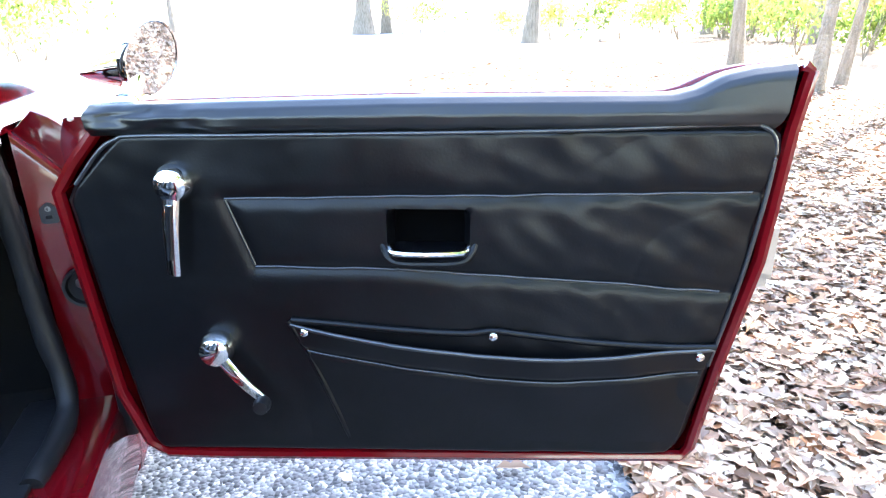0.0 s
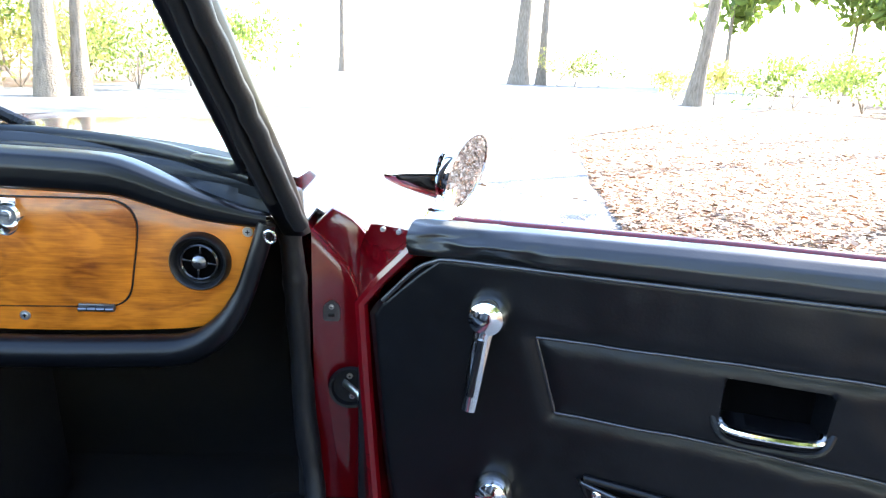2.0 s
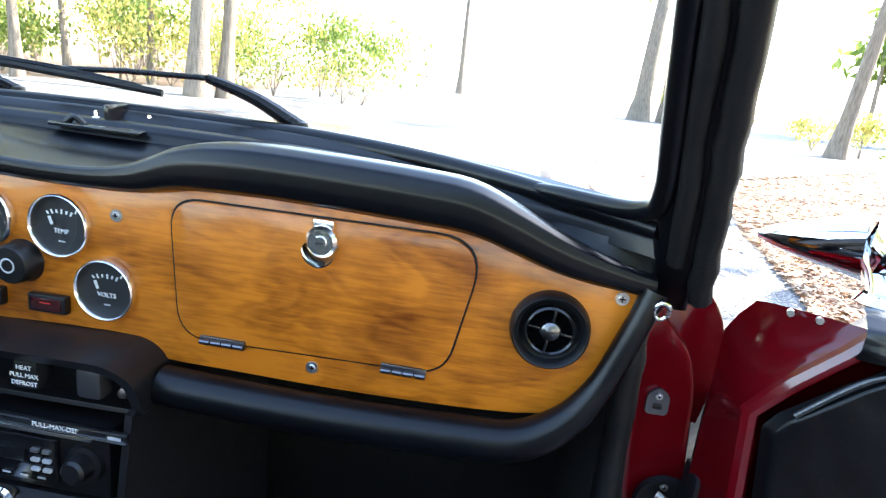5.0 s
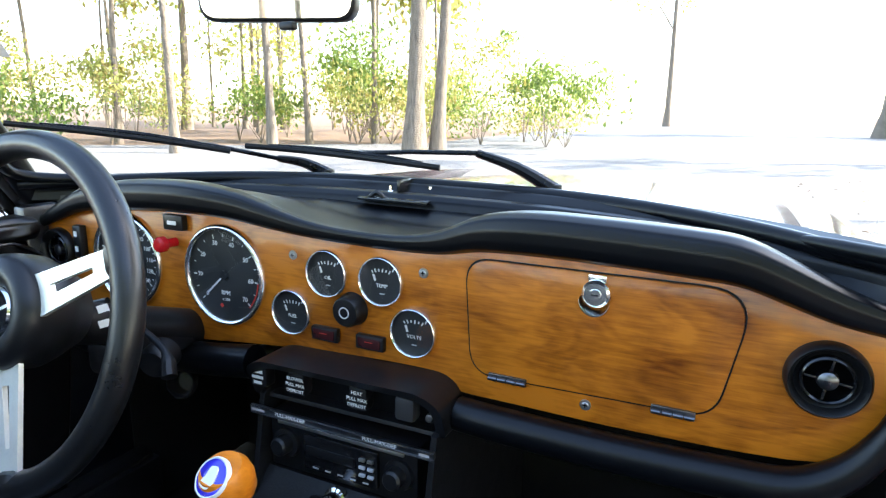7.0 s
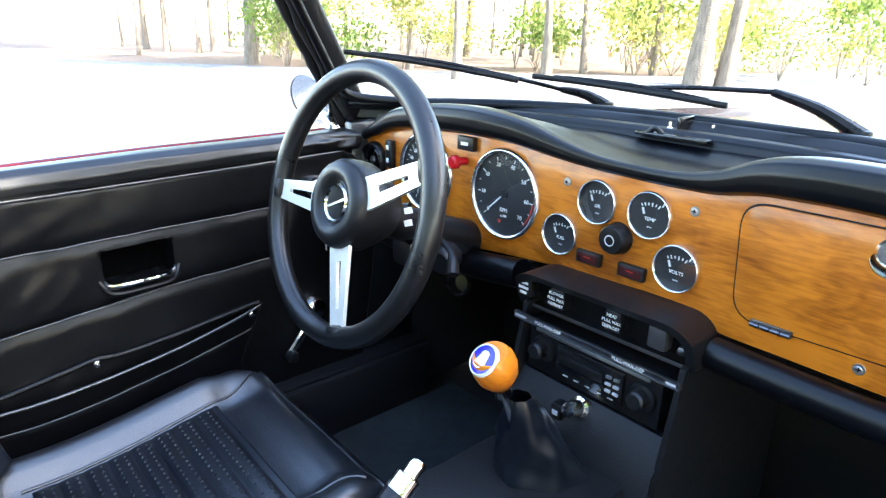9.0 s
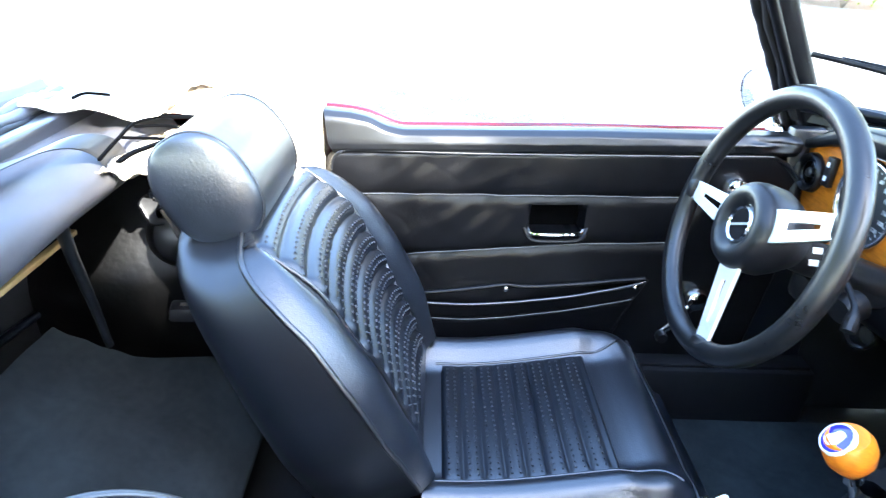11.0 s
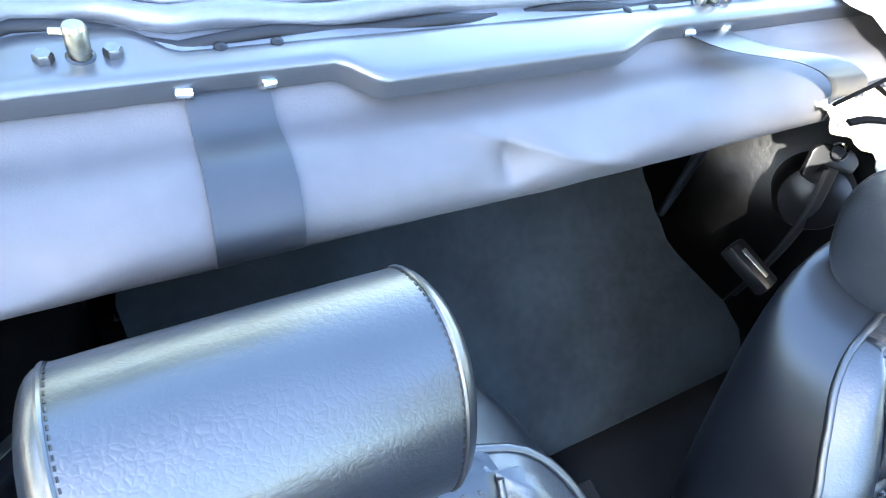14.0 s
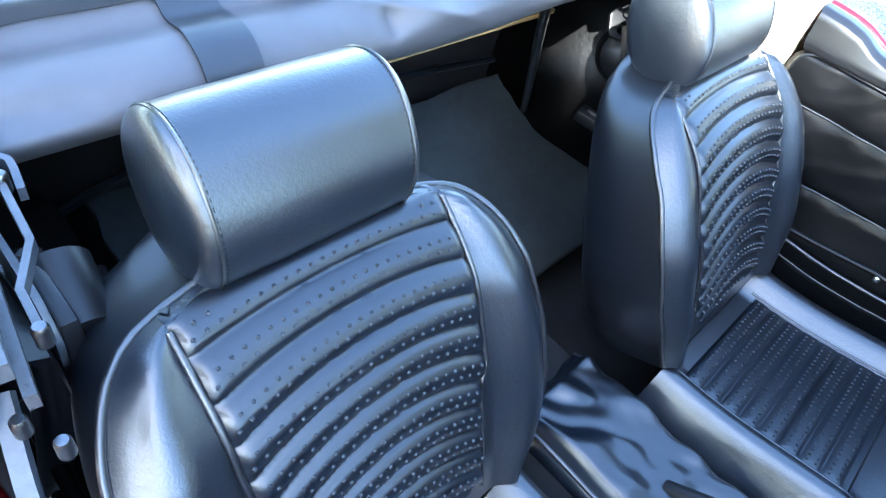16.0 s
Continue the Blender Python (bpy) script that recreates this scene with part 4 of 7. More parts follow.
def big_gauge(x, z, r, numbers, start, stop, red, word, needle):
    g, m = gauge(x, z, r, word, "tachometer" if red else "speedometer")
    n = len(numbers)
    for k, t in enumerate(numbers):
        a = radians(start + (stop - start) * k / (n - 1))
        writing(t, r * 0.13, m @ Matrix.Translation((r * 0.64 * math.cos(a), r * 0.64 * math.sin(a), 0.0009)), WHITE_INK, g)
        bar(m, r * 0.77 * math.cos(a), r * 0.77 * math.sin(a), r * 0.08, r * 0.022, g, turn=a)
        if k < n - 1:
            b = radians(start + (stop - start) * (k + 0.5) / (n - 1))
            bar(m, r * 0.78 * math.cos(b), r * 0.78 * math.sin(b), r * 0.05, r * 0.016, g, turn=b)
    if red:
        for k in range(9):
            b = radians(red[0] + (red[1] - red[0]) * k / 8)
            bar(m, r * 0.81 * math.cos(b), r * 0.81 * math.sin(b), r * 0.03, r * 0.075, g, RED_INK, b, "red_sector")
    for k, (tx, sz) in enumerate(word):
        writing(tx, r * sz, m @ Matrix.Translation((0.0, -r * (0.36 + 0.13 * k), 0.0009)), WHITE_INK, g)
    bar(m, -r * 0.12, -r * 0.62, r * 0.07, r * 0.07, g, RED_INK, 0.8)
    a = radians(needle)
    bar(m, r * 0.26 * math.cos(a), r * 0.26 * math.sin(a), r * 0.66, r * 0.035, g, turn=a, name="needle", lift=0.003)
    bm = bmesh.new()
    lathe(bm, [(0.0, 0.0045), (r * 0.09, 0.004), (r * 0.10, 0.0)], m, 20)
    part("needle_cap", bm, BLACK_PLASTIC, g)
    bm = bmesh.new()
    lathe(bm, [(0.0, 0.0062), (r * 0.5, 0.0062), (r * 0.87, 0.006)], m, 40)
    part("glass", bm, DIAL_GLASS, g).visible_shadow = False


big_gauge(-0.231, 0.796, 0.0775, ["0", "10", "20", "30", "40", "50", "60", "70"], 222, -42, (-8, -42), [("RPM", 0.12), ("x 100", 0.08)], 222)
big_gauge(-0.438, 0.796, 0.0775, ["0", "10", "20", "30", "40", "50", "60", "70", "80", "90", "100", "110", "120", "130", "140"], 240, -60, None, [("MPH", 0.12)], 240)
# central switch, warning lamps, hazard knob and rocker
bm = bmesh.new()
lathe(bm, [(0.0, 0.022), (0.010, 0.022), (0.0185, 0.021), (0.0205, 0.018), (0.0215, 0.004), (0.0235, 0.0)], facing((-0.006, 0, 0.778), (0, -1, 0)), 28)
kn = part("light_switch", bm, BLACK_PLASTIC, dash, "round black rotary switch")
bm = bmesh.new()
lathe(bm, [(0.0062, 0.0222), (0.0072, 0.0226), (0.0082, 0.0222)], facing((-0.006, 0, 0.778), (0, -1, 0)), 28)
part("ring_mark", bm, GREY_INK, kn)
for x, z in ((-0.049, 0.7365), (0.024, 0.7365)):
    bm = bmesh.new()
    box(bm, (x, -0.004, z), (0.043, 0.010, 0.020), 0.002)
    wl = part("warning_lamp", bm, BLACK_PLASTIC, dash, "small dark rectangular warning lamp")
    bm = bmesh.new()
    box(bm, (x, -0.0095, z), (0.034, 0.0016, 0.013), 0.0005)
    part("lens", bm, mat("smoked_red_lens", (0.045, 0.008, 0.008), 0.2, vary=0.1), wl)
    bar(facing((x, -0.0103, z), (0, -1, 0)), 0, 0.002, 0.012, 0.0010, wl, RED_INK)
bm = bmesh.new()
box(bm, (-0.322, -0.005, 0.868), (0.040, 0.012, 0.024), 0.002)
hz = part("brake_lamp", bm, BLACK_PLASTIC, dash, "small black rectangular switch")
bar(facing((-0.322, -0.0115, 0.868), (0, -1, 0)), 0, 0, 0.018, 0.006, hz, WHITE_INK)
bm = bmesh.new()
lathe(bm, [(0.0, 0.034), (0.009, 0.033), (0.012, 0.029), (0.012, 0.020), (0.007, 0.016), (0.007, 0.0)], facing((-0.329, 0, 0.836), (-0.12, -1, 0)), 24)
part("hazard_knob", bm, RED_PLASTIC, dash, "red hazard warning knob")
bm = bmesh.new()
box(bm, (-0.547, -0.006, 0.815), (0.020, 0.014, 0.056), 0.003)
rk = part("rocker_switch", bm, BLACK_PLASTIC, dash, "black rocker switch with white symbols")
for dz in (0.014, -0.012):
    bar(facing((-0.547, -0.0135, 0.815 + dz), (0, -1, 0)), 0, 0, 0.008, 0.009, rk)

# crash pads
HUMP = [(-0.67, 0.014), (-0.60, 0.022), (-0.52, 0.036), (-0.42, 0.044), (-0.28, 0.044), (-0.18, 0.036), (-0.10, 0.022), (-0.05, 0.016), (0.07, 0.016), (0.12, 0.024), (0.17, 0.040), (0.23, 0.046), (0.42, 0.046), (0.47, 0.044), (0.53, 0.036), (0.60, 0.022), (0.64, 0.012)]
OUT = [(-0.67, 0.010), (-0.55, 0.026), (-0.42, 0.036), (-0.25, 0.034), (-0.12, 0.016), (-0.05, 0.010), (0.08, 0.010), (0.15, 0.024), (0.22, 0.038), (0.45, 0.038), (0.53, 0.026), (0.64, 0.010)]
TOPS = level(TOP)


def smooth_along(line, x, w=0.03):
    return (along(line, x - w) + 2 * along(line, x) + along(line, x + w)) / 4


def pad(u, v):
    x = -0.672 + 1.302 * u
    z0, h, o = along(TOPS, x) - 0.004, smooth_along(HUMP, x), smooth_along(OUT, x)
    q = (x + 0.025) / 0.645
    back = max(0.028, 0.19 - 0.19 * abs(q) ** 3)
    pts = [(0.006, z0), (-o * 0.5, z0 - 0.003), (-o * 0.88, z0 + h * 0.08), (-o * 0.98, z0 + h * 0.3), (-o, z0 + h * 0.62), (-o * 0.88, z0 + h * 0.9), (-o * 0.5, z0 + h * 1.02), (o * 0.25, z0 + h), (o * 0.9, z0 + h * 0.8), (0.40 * back + o * 0.3, z0 + h * 0.45 + 0.004), (0.65 * back, min(z0 + h * 0.36, 0.897)), (back, 0.893 - 0.012 * q * q)]
    k = v * (len(pts) - 1)
    i = min(int(k), len(pts) - 2)
    y, z = Vector(pts[i]).lerp(Vector(pts[i + 1]), k - i)
    return Vector((x, y, z))


bm = bmesh.new()
sheet(bm, pad, 110, 55)
for _ in range(2):
    bmesh.ops.smooth_vert(bm, verts=[v for v in bm.verts if not v.is_boundary], factor=0.5, use_axis_x=False, use_axis_y=True, use_axis_z=True)
part("upper_crash_pad", bm, PAD, dash, "black padded vinyl roll along the top", smooth=80)
bm = bmesh.new()
CAP = [(-0.012, 0.886), (-0.006, 0.902), (0.002, 0.909), (0.014, 0.911), (0.022, 0.906), (0.030, 0.912), (0.044, 0.921), (0.075, 0.925)]


def capping(u, v):
    """The dark moulding at the foot of the windscreen, with a groove along it."""
    q = 2 * u - 1
    k = v * (len(CAP) - 1)
    i = min(int(k), len(CAP) - 2)
    y, z = Vector(CAP[i]).lerp(Vector(CAP[i + 1]), k - i)
    return Vector((-0.025 + 0.656 * q, 0.19 - 0.19 * abs(q) ** 3 + y * (1 - 0.5 * abs(q) ** 4), z - 0.012 * q * q))


sheet(bm, capping, 60, 28)
part("screen_trim", bm, PAD, dash, "black moulded capping below the windscreen", smooth=70)
bm = bmesh.new()
box(bm, (-0.050, 0.225, 0.918), (0.006, 0.05, 0.022), 0.002)
part("trim_joint", bm, BLACK_GLOSS, dash)
low = [(0.158, -0.014, 0.670)] + [(x, -0.016, z - 0.0225) for x, z in ((0.22, 0.691), (0.34, 0.690), (0.46, 0.693), (0.525, 0.699))] + [(0.568, -0.016, 0.704), (0.596, -0.014, 0.746), (0.616, -0.012, 0.800), (0.630, -0.008, 0.846)]
bm = bmesh.new()
tube(bm, spline(low, 8), lambda t: 0.0218 - 0.0098 * smoothstep(0.42, 0.85, t), 14, flat=1.0, up=(0, 1, 0))
part("lower_crash_pad", bm, PAD, dash, "black padded roll below the glovebox", smooth=80)
low = [(-0.652, -0.008, 0.80), (-0.63, -0.012, 0.72), (-0.59, -0.014, 0.665), (-0.53, -0.016, 0.65), (-0.40, -0.016, 0.652), (-0.27, -0.016, 0.662), (-0.17, -0.014, 0.675)]
bm = bmesh.new()
tube(bm, spline(low, 8), lambda t: 0.018 + 0.007 * smoothstep(0, 0.4, t), 14, up=(0, 1, 0))
part("knee_pad", bm, PAD, dash, "black padded roll below the driver's gauges", smooth=80)
# the fixture on the dash top
bm = bmesh.new()
box(bm, (-0.045, 0.205, 0.9005), (0.125, 0.075, 0.006), 0.002)
ash = part("top_plate", bm, BLACK_GLOSS, dash, "black plate with two studs on the dash top")
for x, y in ((-0.066, 0.204), (-0.006, 0.228)):
    bm = bmesh.new()
    lathe(bm, [(0.0, 0.020), (0.003, 0.019), (0.0035, 0.012), (0.0055, 0.010), (0.006, 0.0)], Matrix.Translation((x, y, 0.9)), 16)
    part("stud", bm, CHROME, ash)
bm = bmesh.new()
lathe(bm, [(0.0, 0.006), (0.012, 0.005), (0.014, 0.0)], Matrix.Translation((-0.03, 0.225, 0.902)), 20)
part("cap", bm, STEEL, ash)
bm = bmesh.new()
tube(bm, spline([(-0.086, 0.172, 0.902), (-0.074, 0.174, 0.911), (-0.062, 0.176, 0.902)], 5), 0.0045, 8)
part("grip", bm, BLACK_PLASTIC, ash)


# ---- seats ----
def seat(loc, label):
    """A bucket seat; its own x is across, y ahead, z up, with the origin on the floor."""
    th = thing("bucket_seat", loc, label, "seat", group="front seats")
    B, lean = Vector((0, -0.075, 0.205)), radians(27)
    upv, fwd = Vector((0, -math.sin(lean), math.cos(lean))), Vector((0, math.cos(lean), math.sin(lean)))

    def soft(table, v):
        """The table at v, its corners rounded off."""
        return sum(along(table, v + k * 0.006) for k in (-2, -1, 0, 1, 2)) / 5

    def half(v):
        """Half width of the backrest at height v along it."""
        return soft([(0, 0.205), (0.06, 0.235), (0.14, 0.256), (0.24, 0.258), (0.31, 0.250), (0.36, 0.238), (0.395, 0.220), (0.42, 0.197), (0.436, 0.168), (0.446, 0.125), (0.452, 0.06), (0.453, 0.012)], v)

    H = 0.453

    def front(x, v):
        """How far the front skin stands out at x across and v up: a hollow middle between forward bolsters."""
        w = half(v)
        q = min(1.0, abs(x) / w)
        mid = soft([(0, 0.050), (0.1, 0.062), (0.2, 0.066), (0.33, 0.060), (0.36, 0.052), (0.403, 0.032), (0.4256, 0.019), (0.453, -0.005)], v)
        rim = soft([(0, 0.062), (0.1, 0.078), (0.22, 0.078), (0.32, 0.066), (0.38, 0.042), (0.42, 0.018), (0.453, -0.008)], v)
        return mid + (rim - mid) * smoothstep(0.145, 0.225, abs(x)) + 0.017 * math.sin(math.pi * smoothstep(0.15, w, abs(x))) - 0.012 * smoothstep(0.92, 1.0, q)

    def at(x, v, d):
        return B + upv * v + fwd * d + Vector((x, 0, 0))

    bm = bmesh.new()
    sheet(bm, lambda u, t: at((2 * u - 1) * half(t * H), t * H, front((2 * u - 1) * half(t * H), t * H) + 0.0016 * noise.noise((u * 9, t * 8, 1.5)) * smoothstep(0.62, 0.8, abs(2 * u - 1))), 48, 44)
    part("backrest_cover", bm, LEATHER, th, "soft black leather backrest with side bolsters", local=True, smooth=80)
    bm = bmesh.new()

    def shell(u, t):
        v = t * H
        w = half(v)
        a = math.pi * u
        c = math.cos(a)
        return at(-math.copysign(abs(c) ** 0.45, c) * w * 1.003, v + 0.036 * math.sin(a) * smoothstep(0.55, 1.0, t), front(w, v) - 0.001 - (front(w, v) + 0.138 - 0.040 * t) * math.sin(a) ** 0.5)
    sheet(bm, shell, 40, 30)
    part("back_shell", bm, SHELL_SHADED, th, "smooth black leather seat back", local=True, smooth=80)

    # arched pleats on the middle of the backrest, straighter towards the top
    def bend(v):
        return min(2.3, max(0.5, 0.5 + (0.41 - v) * 7.0))

    def panel_half(v):
        return along([(0.0, 0.128), (0.17, 0.134), (0.205, 0.139), (0.225, 0.150), (0.30, 0.153), (0.45, 0.155)], v)

    STEP, FIRST = 0.0345, 0.415

    def panel(u, t):
        v = 0.03 + 0.410 * t
        x = (2 * u - 1) * panel_half(v)
        f = ((FIRST - v - bend(v) * x * x) / STEP) % 1.0
        crest = (4 * f * (1 - f)) ** 0.8
        edge = smoothstep(1.0, 0.94, abs(2 * u - 1)) * smoothstep(0, 0.03, t) * smoothstep(1.0, 0.99, t)
        return at(x, v, front(x, v) + edge * (0.0035 + 0.0085 * crest) - 0.001)
    bm = bmesh.new()
    sheet(bm, panel, 44, 240)
    pn = part("pleated_panel", bm, LEATHER_FINE, th, "black leather centre panel with arched pleats", local=True, smooth=80)
    bm = bmesh.new()
    for k in range(-1, 11):
        for row in (0, 1):
            for j in range(21):
                w = FIRST - (k + 0.36 + 0.28 * row) * STEP
                x = (j - 10 + 0.5 * row) / 10.5 * 0.142
                v = w
                for _ in range(8):
                    v = w - bend(v) * x * x
                if 0.05 < v < 0.430 and abs(x) < panel_half(v) * 0.93:
                    m = Matrix.Translation(at(x, v, front(x, v) + 0.0112)) @ fwd.to_track_quat("Z", "Y").to_matrix().to_4x4()
                    bmesh.ops.create_cone(bm, cap_ends=True, segments=6, radius1=0.0026, radius2=0.0015, depth=0.0026, matrix=m)
    part("punched_dots", bm, PERFORATED_LIT, pn, "rows of small punched dots", local=True, kind="stuff")
    for s in (-1, 1):
        bm = bmesh.new()
        tube(bm, [at(s * panel_half(v), v, front(panel_half(v), v) + 0.003) for v in [0.03 + 0.398 * k / 50 for k in range(51)]], 0.0034, 8)
        part("panel_piping", bm, PIPING, th, local=True, smooth=80)
        bm = bmesh.new()
        tube(bm, [at(s * half(v) * 1.002, v, 0.002 + front(s * half(v), v)) for v in [0.01 + 0.4425 * k / 60 for k in range(61)]], 0.0042, 8)
        part("edge_piping", bm, PIPING, th, local=True, smooth=80)
    # headrest: a short padded roll with domed, stitched ends
    HC, HL = Vector((-0.003, -0.326, 0.652)), 0.127

    def head(u, t):
        a = u * math.tau
        c, s = math.cos(a), math.sin(a)
        p = Vector((0.0660 * math.copysign(abs(c) ** 0.88, c), 0.0810 * math.copysign(abs(s) ** 0.88, s)))
        x = HL * math.sin((2 * t - 1) * math.pi / 2)
        q = abs(x) / HL
        f = max(0.0004, (1 - (max(0.0, q - 0.80) / 0.20) ** 2.8)) ** 0.55 * (1 + 0.018 * (1 - q * q)) + 0.008 * noise.noise((x * 14, c * 1.2, s * 1.2))
        tilt = radians(30)
        d = Vector((0, math.cos(tilt), math.sin(tilt))) * p.x * f + Vector((0, -math.sin(tilt), math.cos(tilt))) * p.y * f
        return HC + d + Vector((x, 0, 0))
    bm = bmesh.new()
    vs = sheet(bm, head, 56, 64, close_u=True)
    bm.faces.new([r[0] for r in vs]), bm.faces.new([r[-1] for r in vs])
    hd = part("headrest", bm, LEATHER, th, "padded black leather headrest with stitched ends", local=True, smooth=80)
    for t, o in ((0.193, 0.013), (0.807, -0.013)):
        bm = bmesh.new()
        tube(bm, [head(k / 60, t) for k in range(60)], 0.0018, 6, closed=True, up=(1, 0, 0))
        part("seam", bm, PIPING, hd, local=True)
        bm = bmesh.new()
        for k in range(84):
            rod(bm, head(k / 84, t + o), head((k + 0.55) / 84, t + o), 0.0007, seg=5)
        part("stitching", bm, BLACK_PLASTIC, hd, local=True, kind="stuff")
    for s in (-0.05, 0.05):
        bm = bmesh.new()
        rod(bm, at(s, 0.44, -0.03), HC + Vector((s, 0, -0.05)), 0.006)
        part("headrest_post", bm, CHROME, th, local=True)
    # cushion
    CW, CD = 0.245, 0.495

    def cush(x, y):
        """Top of the cushion; y from 0 at the back to CD at the front."""
        q = abs(x) / CW
        z = 0.185 + 0.045 * smoothstep(0.05, 0.42, y) + 0.040 * smoothstep(0.135, 0.19, abs(x)) * smoothstep(CD - 0.02, CD - 0.2, y) - 0.080 * smoothstep(0.80, 1.0, q) ** 1.5
        return z - 0.11 * smoothstep(CD - 0.13, CD, y) ** 2 - 0.022 * smoothstep(0.30, 0.335, y) * smoothstep(0.37, 0.335, y) * 0.25

    def cushion(u, t):
        y = t * CD
        w = CW * (1 - 0.16 * smoothstep(0.62, 1.0, t) ** 2)
        x = (2 * u - 1) * w
        return Vector((x, -0.03 + y, cush(x * CW / w, y)))
    bm = bmesh.new()
    top = sheet(bm, cushion, 40, 36)
    low = sheet(bm, lambda u, t: Vector((cushion(u, t).x * 0.93, cushion(u, t).y * 0.97, 0.03)), 40, 36)
    for i in range(40):
        for j in (0, 36):
            bm.faces.new((top[i][j], top[i + 1][j], low[i + 1][j], low[i][j]))
    for j in range(36):
        for i in (0, 40):
            bm.faces.new((top[i][j], top[i][j + 1], low[i][j + 1], low[i][j]))
    part("cushion", bm, LEATHER, th, "black leather seat cushion", local=True, smooth=70)

    def squab(u, t):
        x = (2 * u - 1) * 0.15
        y = 0.03 + 0.285 * t
        crest = abs(math.sin(math.pi * y / 0.0335)) ** 0.6
        edge = smoothstep(1.0, 0.92, abs(2 * u - 1)) * smoothstep(0, 0.02, t) * smoothstep(1.0, 0.98, t)
        return Vector((x, -0.03 + y, cush(x, y) + edge * (0.0035 + 0.0055 * crest) - 0.001))
    bm = bmesh.new()
    sheet(bm, squab, 30, 120)
    sq = part("pleated_squab", bm, LEATHER_FINE, th, "black leather cushion panel with crosswise pleats", local=True, smooth=80)
    bm = bmesh.new()
    for k in range(1, 9):
        for row in (-0.2, 0.2):
            for j in range(23):
                x, y = (j - 11) / 11 * 0.137, (k + 0.5 + row) * 0.0335
                bmesh.ops.create_cone(bm, cap_ends=True, segments=5, radius1=0.0025, radius2=0.0014, depth=0.003, matrix=Matrix.Translation((x, -0.03 + y, cush(x, y) + 0.0084)))
    part("punched_dots", bm, PERFORATED_LIT, sq, "rows of small punched dots", local=True, kind="stuff")
    for line in ([(-0.152, 0.02), (-0.152, 0.2), (-0.154, 0.31), (-0.162, 0.36), (-0.185, 0.395)], [(0.152, 0.02), (0.152, 0.2), (0.154, 0.31), (0.162, 0.36), (0.185, 0.395)], [(-0.205, 0.415), (-0.10, 0.424), (0, 0.426), (0.10, 0.424), (0.205, 0.415)]):
        bm = bmesh.new()
        tube(bm, [Vector((p.x, -0.03 + p.y, cush(p.x, p.y) + 0.0005)) for p in spline([(a, b, 0) for a, b in line], 8)], 0.0026, 8)
        part("cushion_piping", bm, PIPING, th, local=True, smooth=80)
    bm = bmesh.new()
    box(bm, (0, 0.2, 0.018), (0.36, 0.42, 0.03), 0.005)
    box(bm, (0, 0.2, -0.02), (0.30, 0.40, 0.05), 0.004)
    part("seat_base", bm, BLACK_PAINT, th, local=True)
    return th


PASSENGER = seat((0.388, -0.76, 0.185), "black leather bucket seat with pleated panels and headrest")
driver = copy_thing(PASSENGER, pose(-0.332, -0.707, 0.208))
tagged(driver, "black leather bucket seat behind the steering wheel")


# ---- doors ----
def open_side(s, z, d):
    """A place on the passenger's door, which stands wide open: s from the hinge back, d towards the seats."""
    s, z, d = 0.397 + (s - 0.397) * 1.029, 0.958 + (z - 0.958) * 1.029, d - 0.026
    return Vector((0.911 + 0.953 * s - 0.302 * d, -0.057 - 0.302 * s - 0.953 * d, z))


def shut_side(s, z, d):
    """The same on the driver's door, which is shut."""
    s, z = 0.397 + (s - 0.397) * 1.029, 0.958 + (z - 0.958) * 1.029
    return Vector((-0.645 + d, -0.137 - s, z - 0.032 * s))


RIM = [(-0.072, 0.850), (0.086, 0.853), (0.305, 0.857), (0.52, 0.858), (0.672, 0.853), (0.697, 0.868), (0.735, 0.884), (0.807, 0.894), (0.819, 0.886), (0.808, 0.812),
       (0.795, 0.638), (0.762, 0.478), (0.738, 0.33), (0.725, 0.312), (0.282, 0.309), (0.009, 0.307), (-0.080, 0.309), (-0.108, 0.330), (-0.138, 0.422), (-0.155, 0.62),
       (-0.163, 0.739), (-0.134, 0.778), (-0.099, 0.816)]
P_LEFT = [(0.318, -0.085), (0.335, -0.098), (0.36, -0.104), (0.54, -0.130), (0.728, -0.150), (0.745, -0.140), (0.79, -0.094), (0.812, -0.068), (0.825, -0.060)]
P_RIGHT = [(0.318, 0.700), (0.335, 0.717), (0.36, 0.727), (0.46, 0.746), (0.60, 0.775), (0.73, 0.790), (0.79, 0.798), (0.81, 0.794), (0.825, 0.778)]
ROLL = [(-0.075, 0.851), (0.30, 0.857), (0.60, 0.857), (0.655, 0.857), (0.685, 0.864), (0.715, 0.880), (0.75, 0.888), (0.80, 0.893)]
POCKET_TOP = [(0.142, 0.545), (0.185, 0.537), (0.292, 0.518), (0.415, 0.503), (0.539, 0.498), (0.661, 0.504), (0.745, 0.509)]


def seg_dist(p, a, b):
    a, b, p = Vector(a), Vector(b), Vector(p)
    t = max(0.0, min(1.0, (p - a).dot(b - a) / (b - a).length_squared))
    return (p - a - (b - a) * t).length


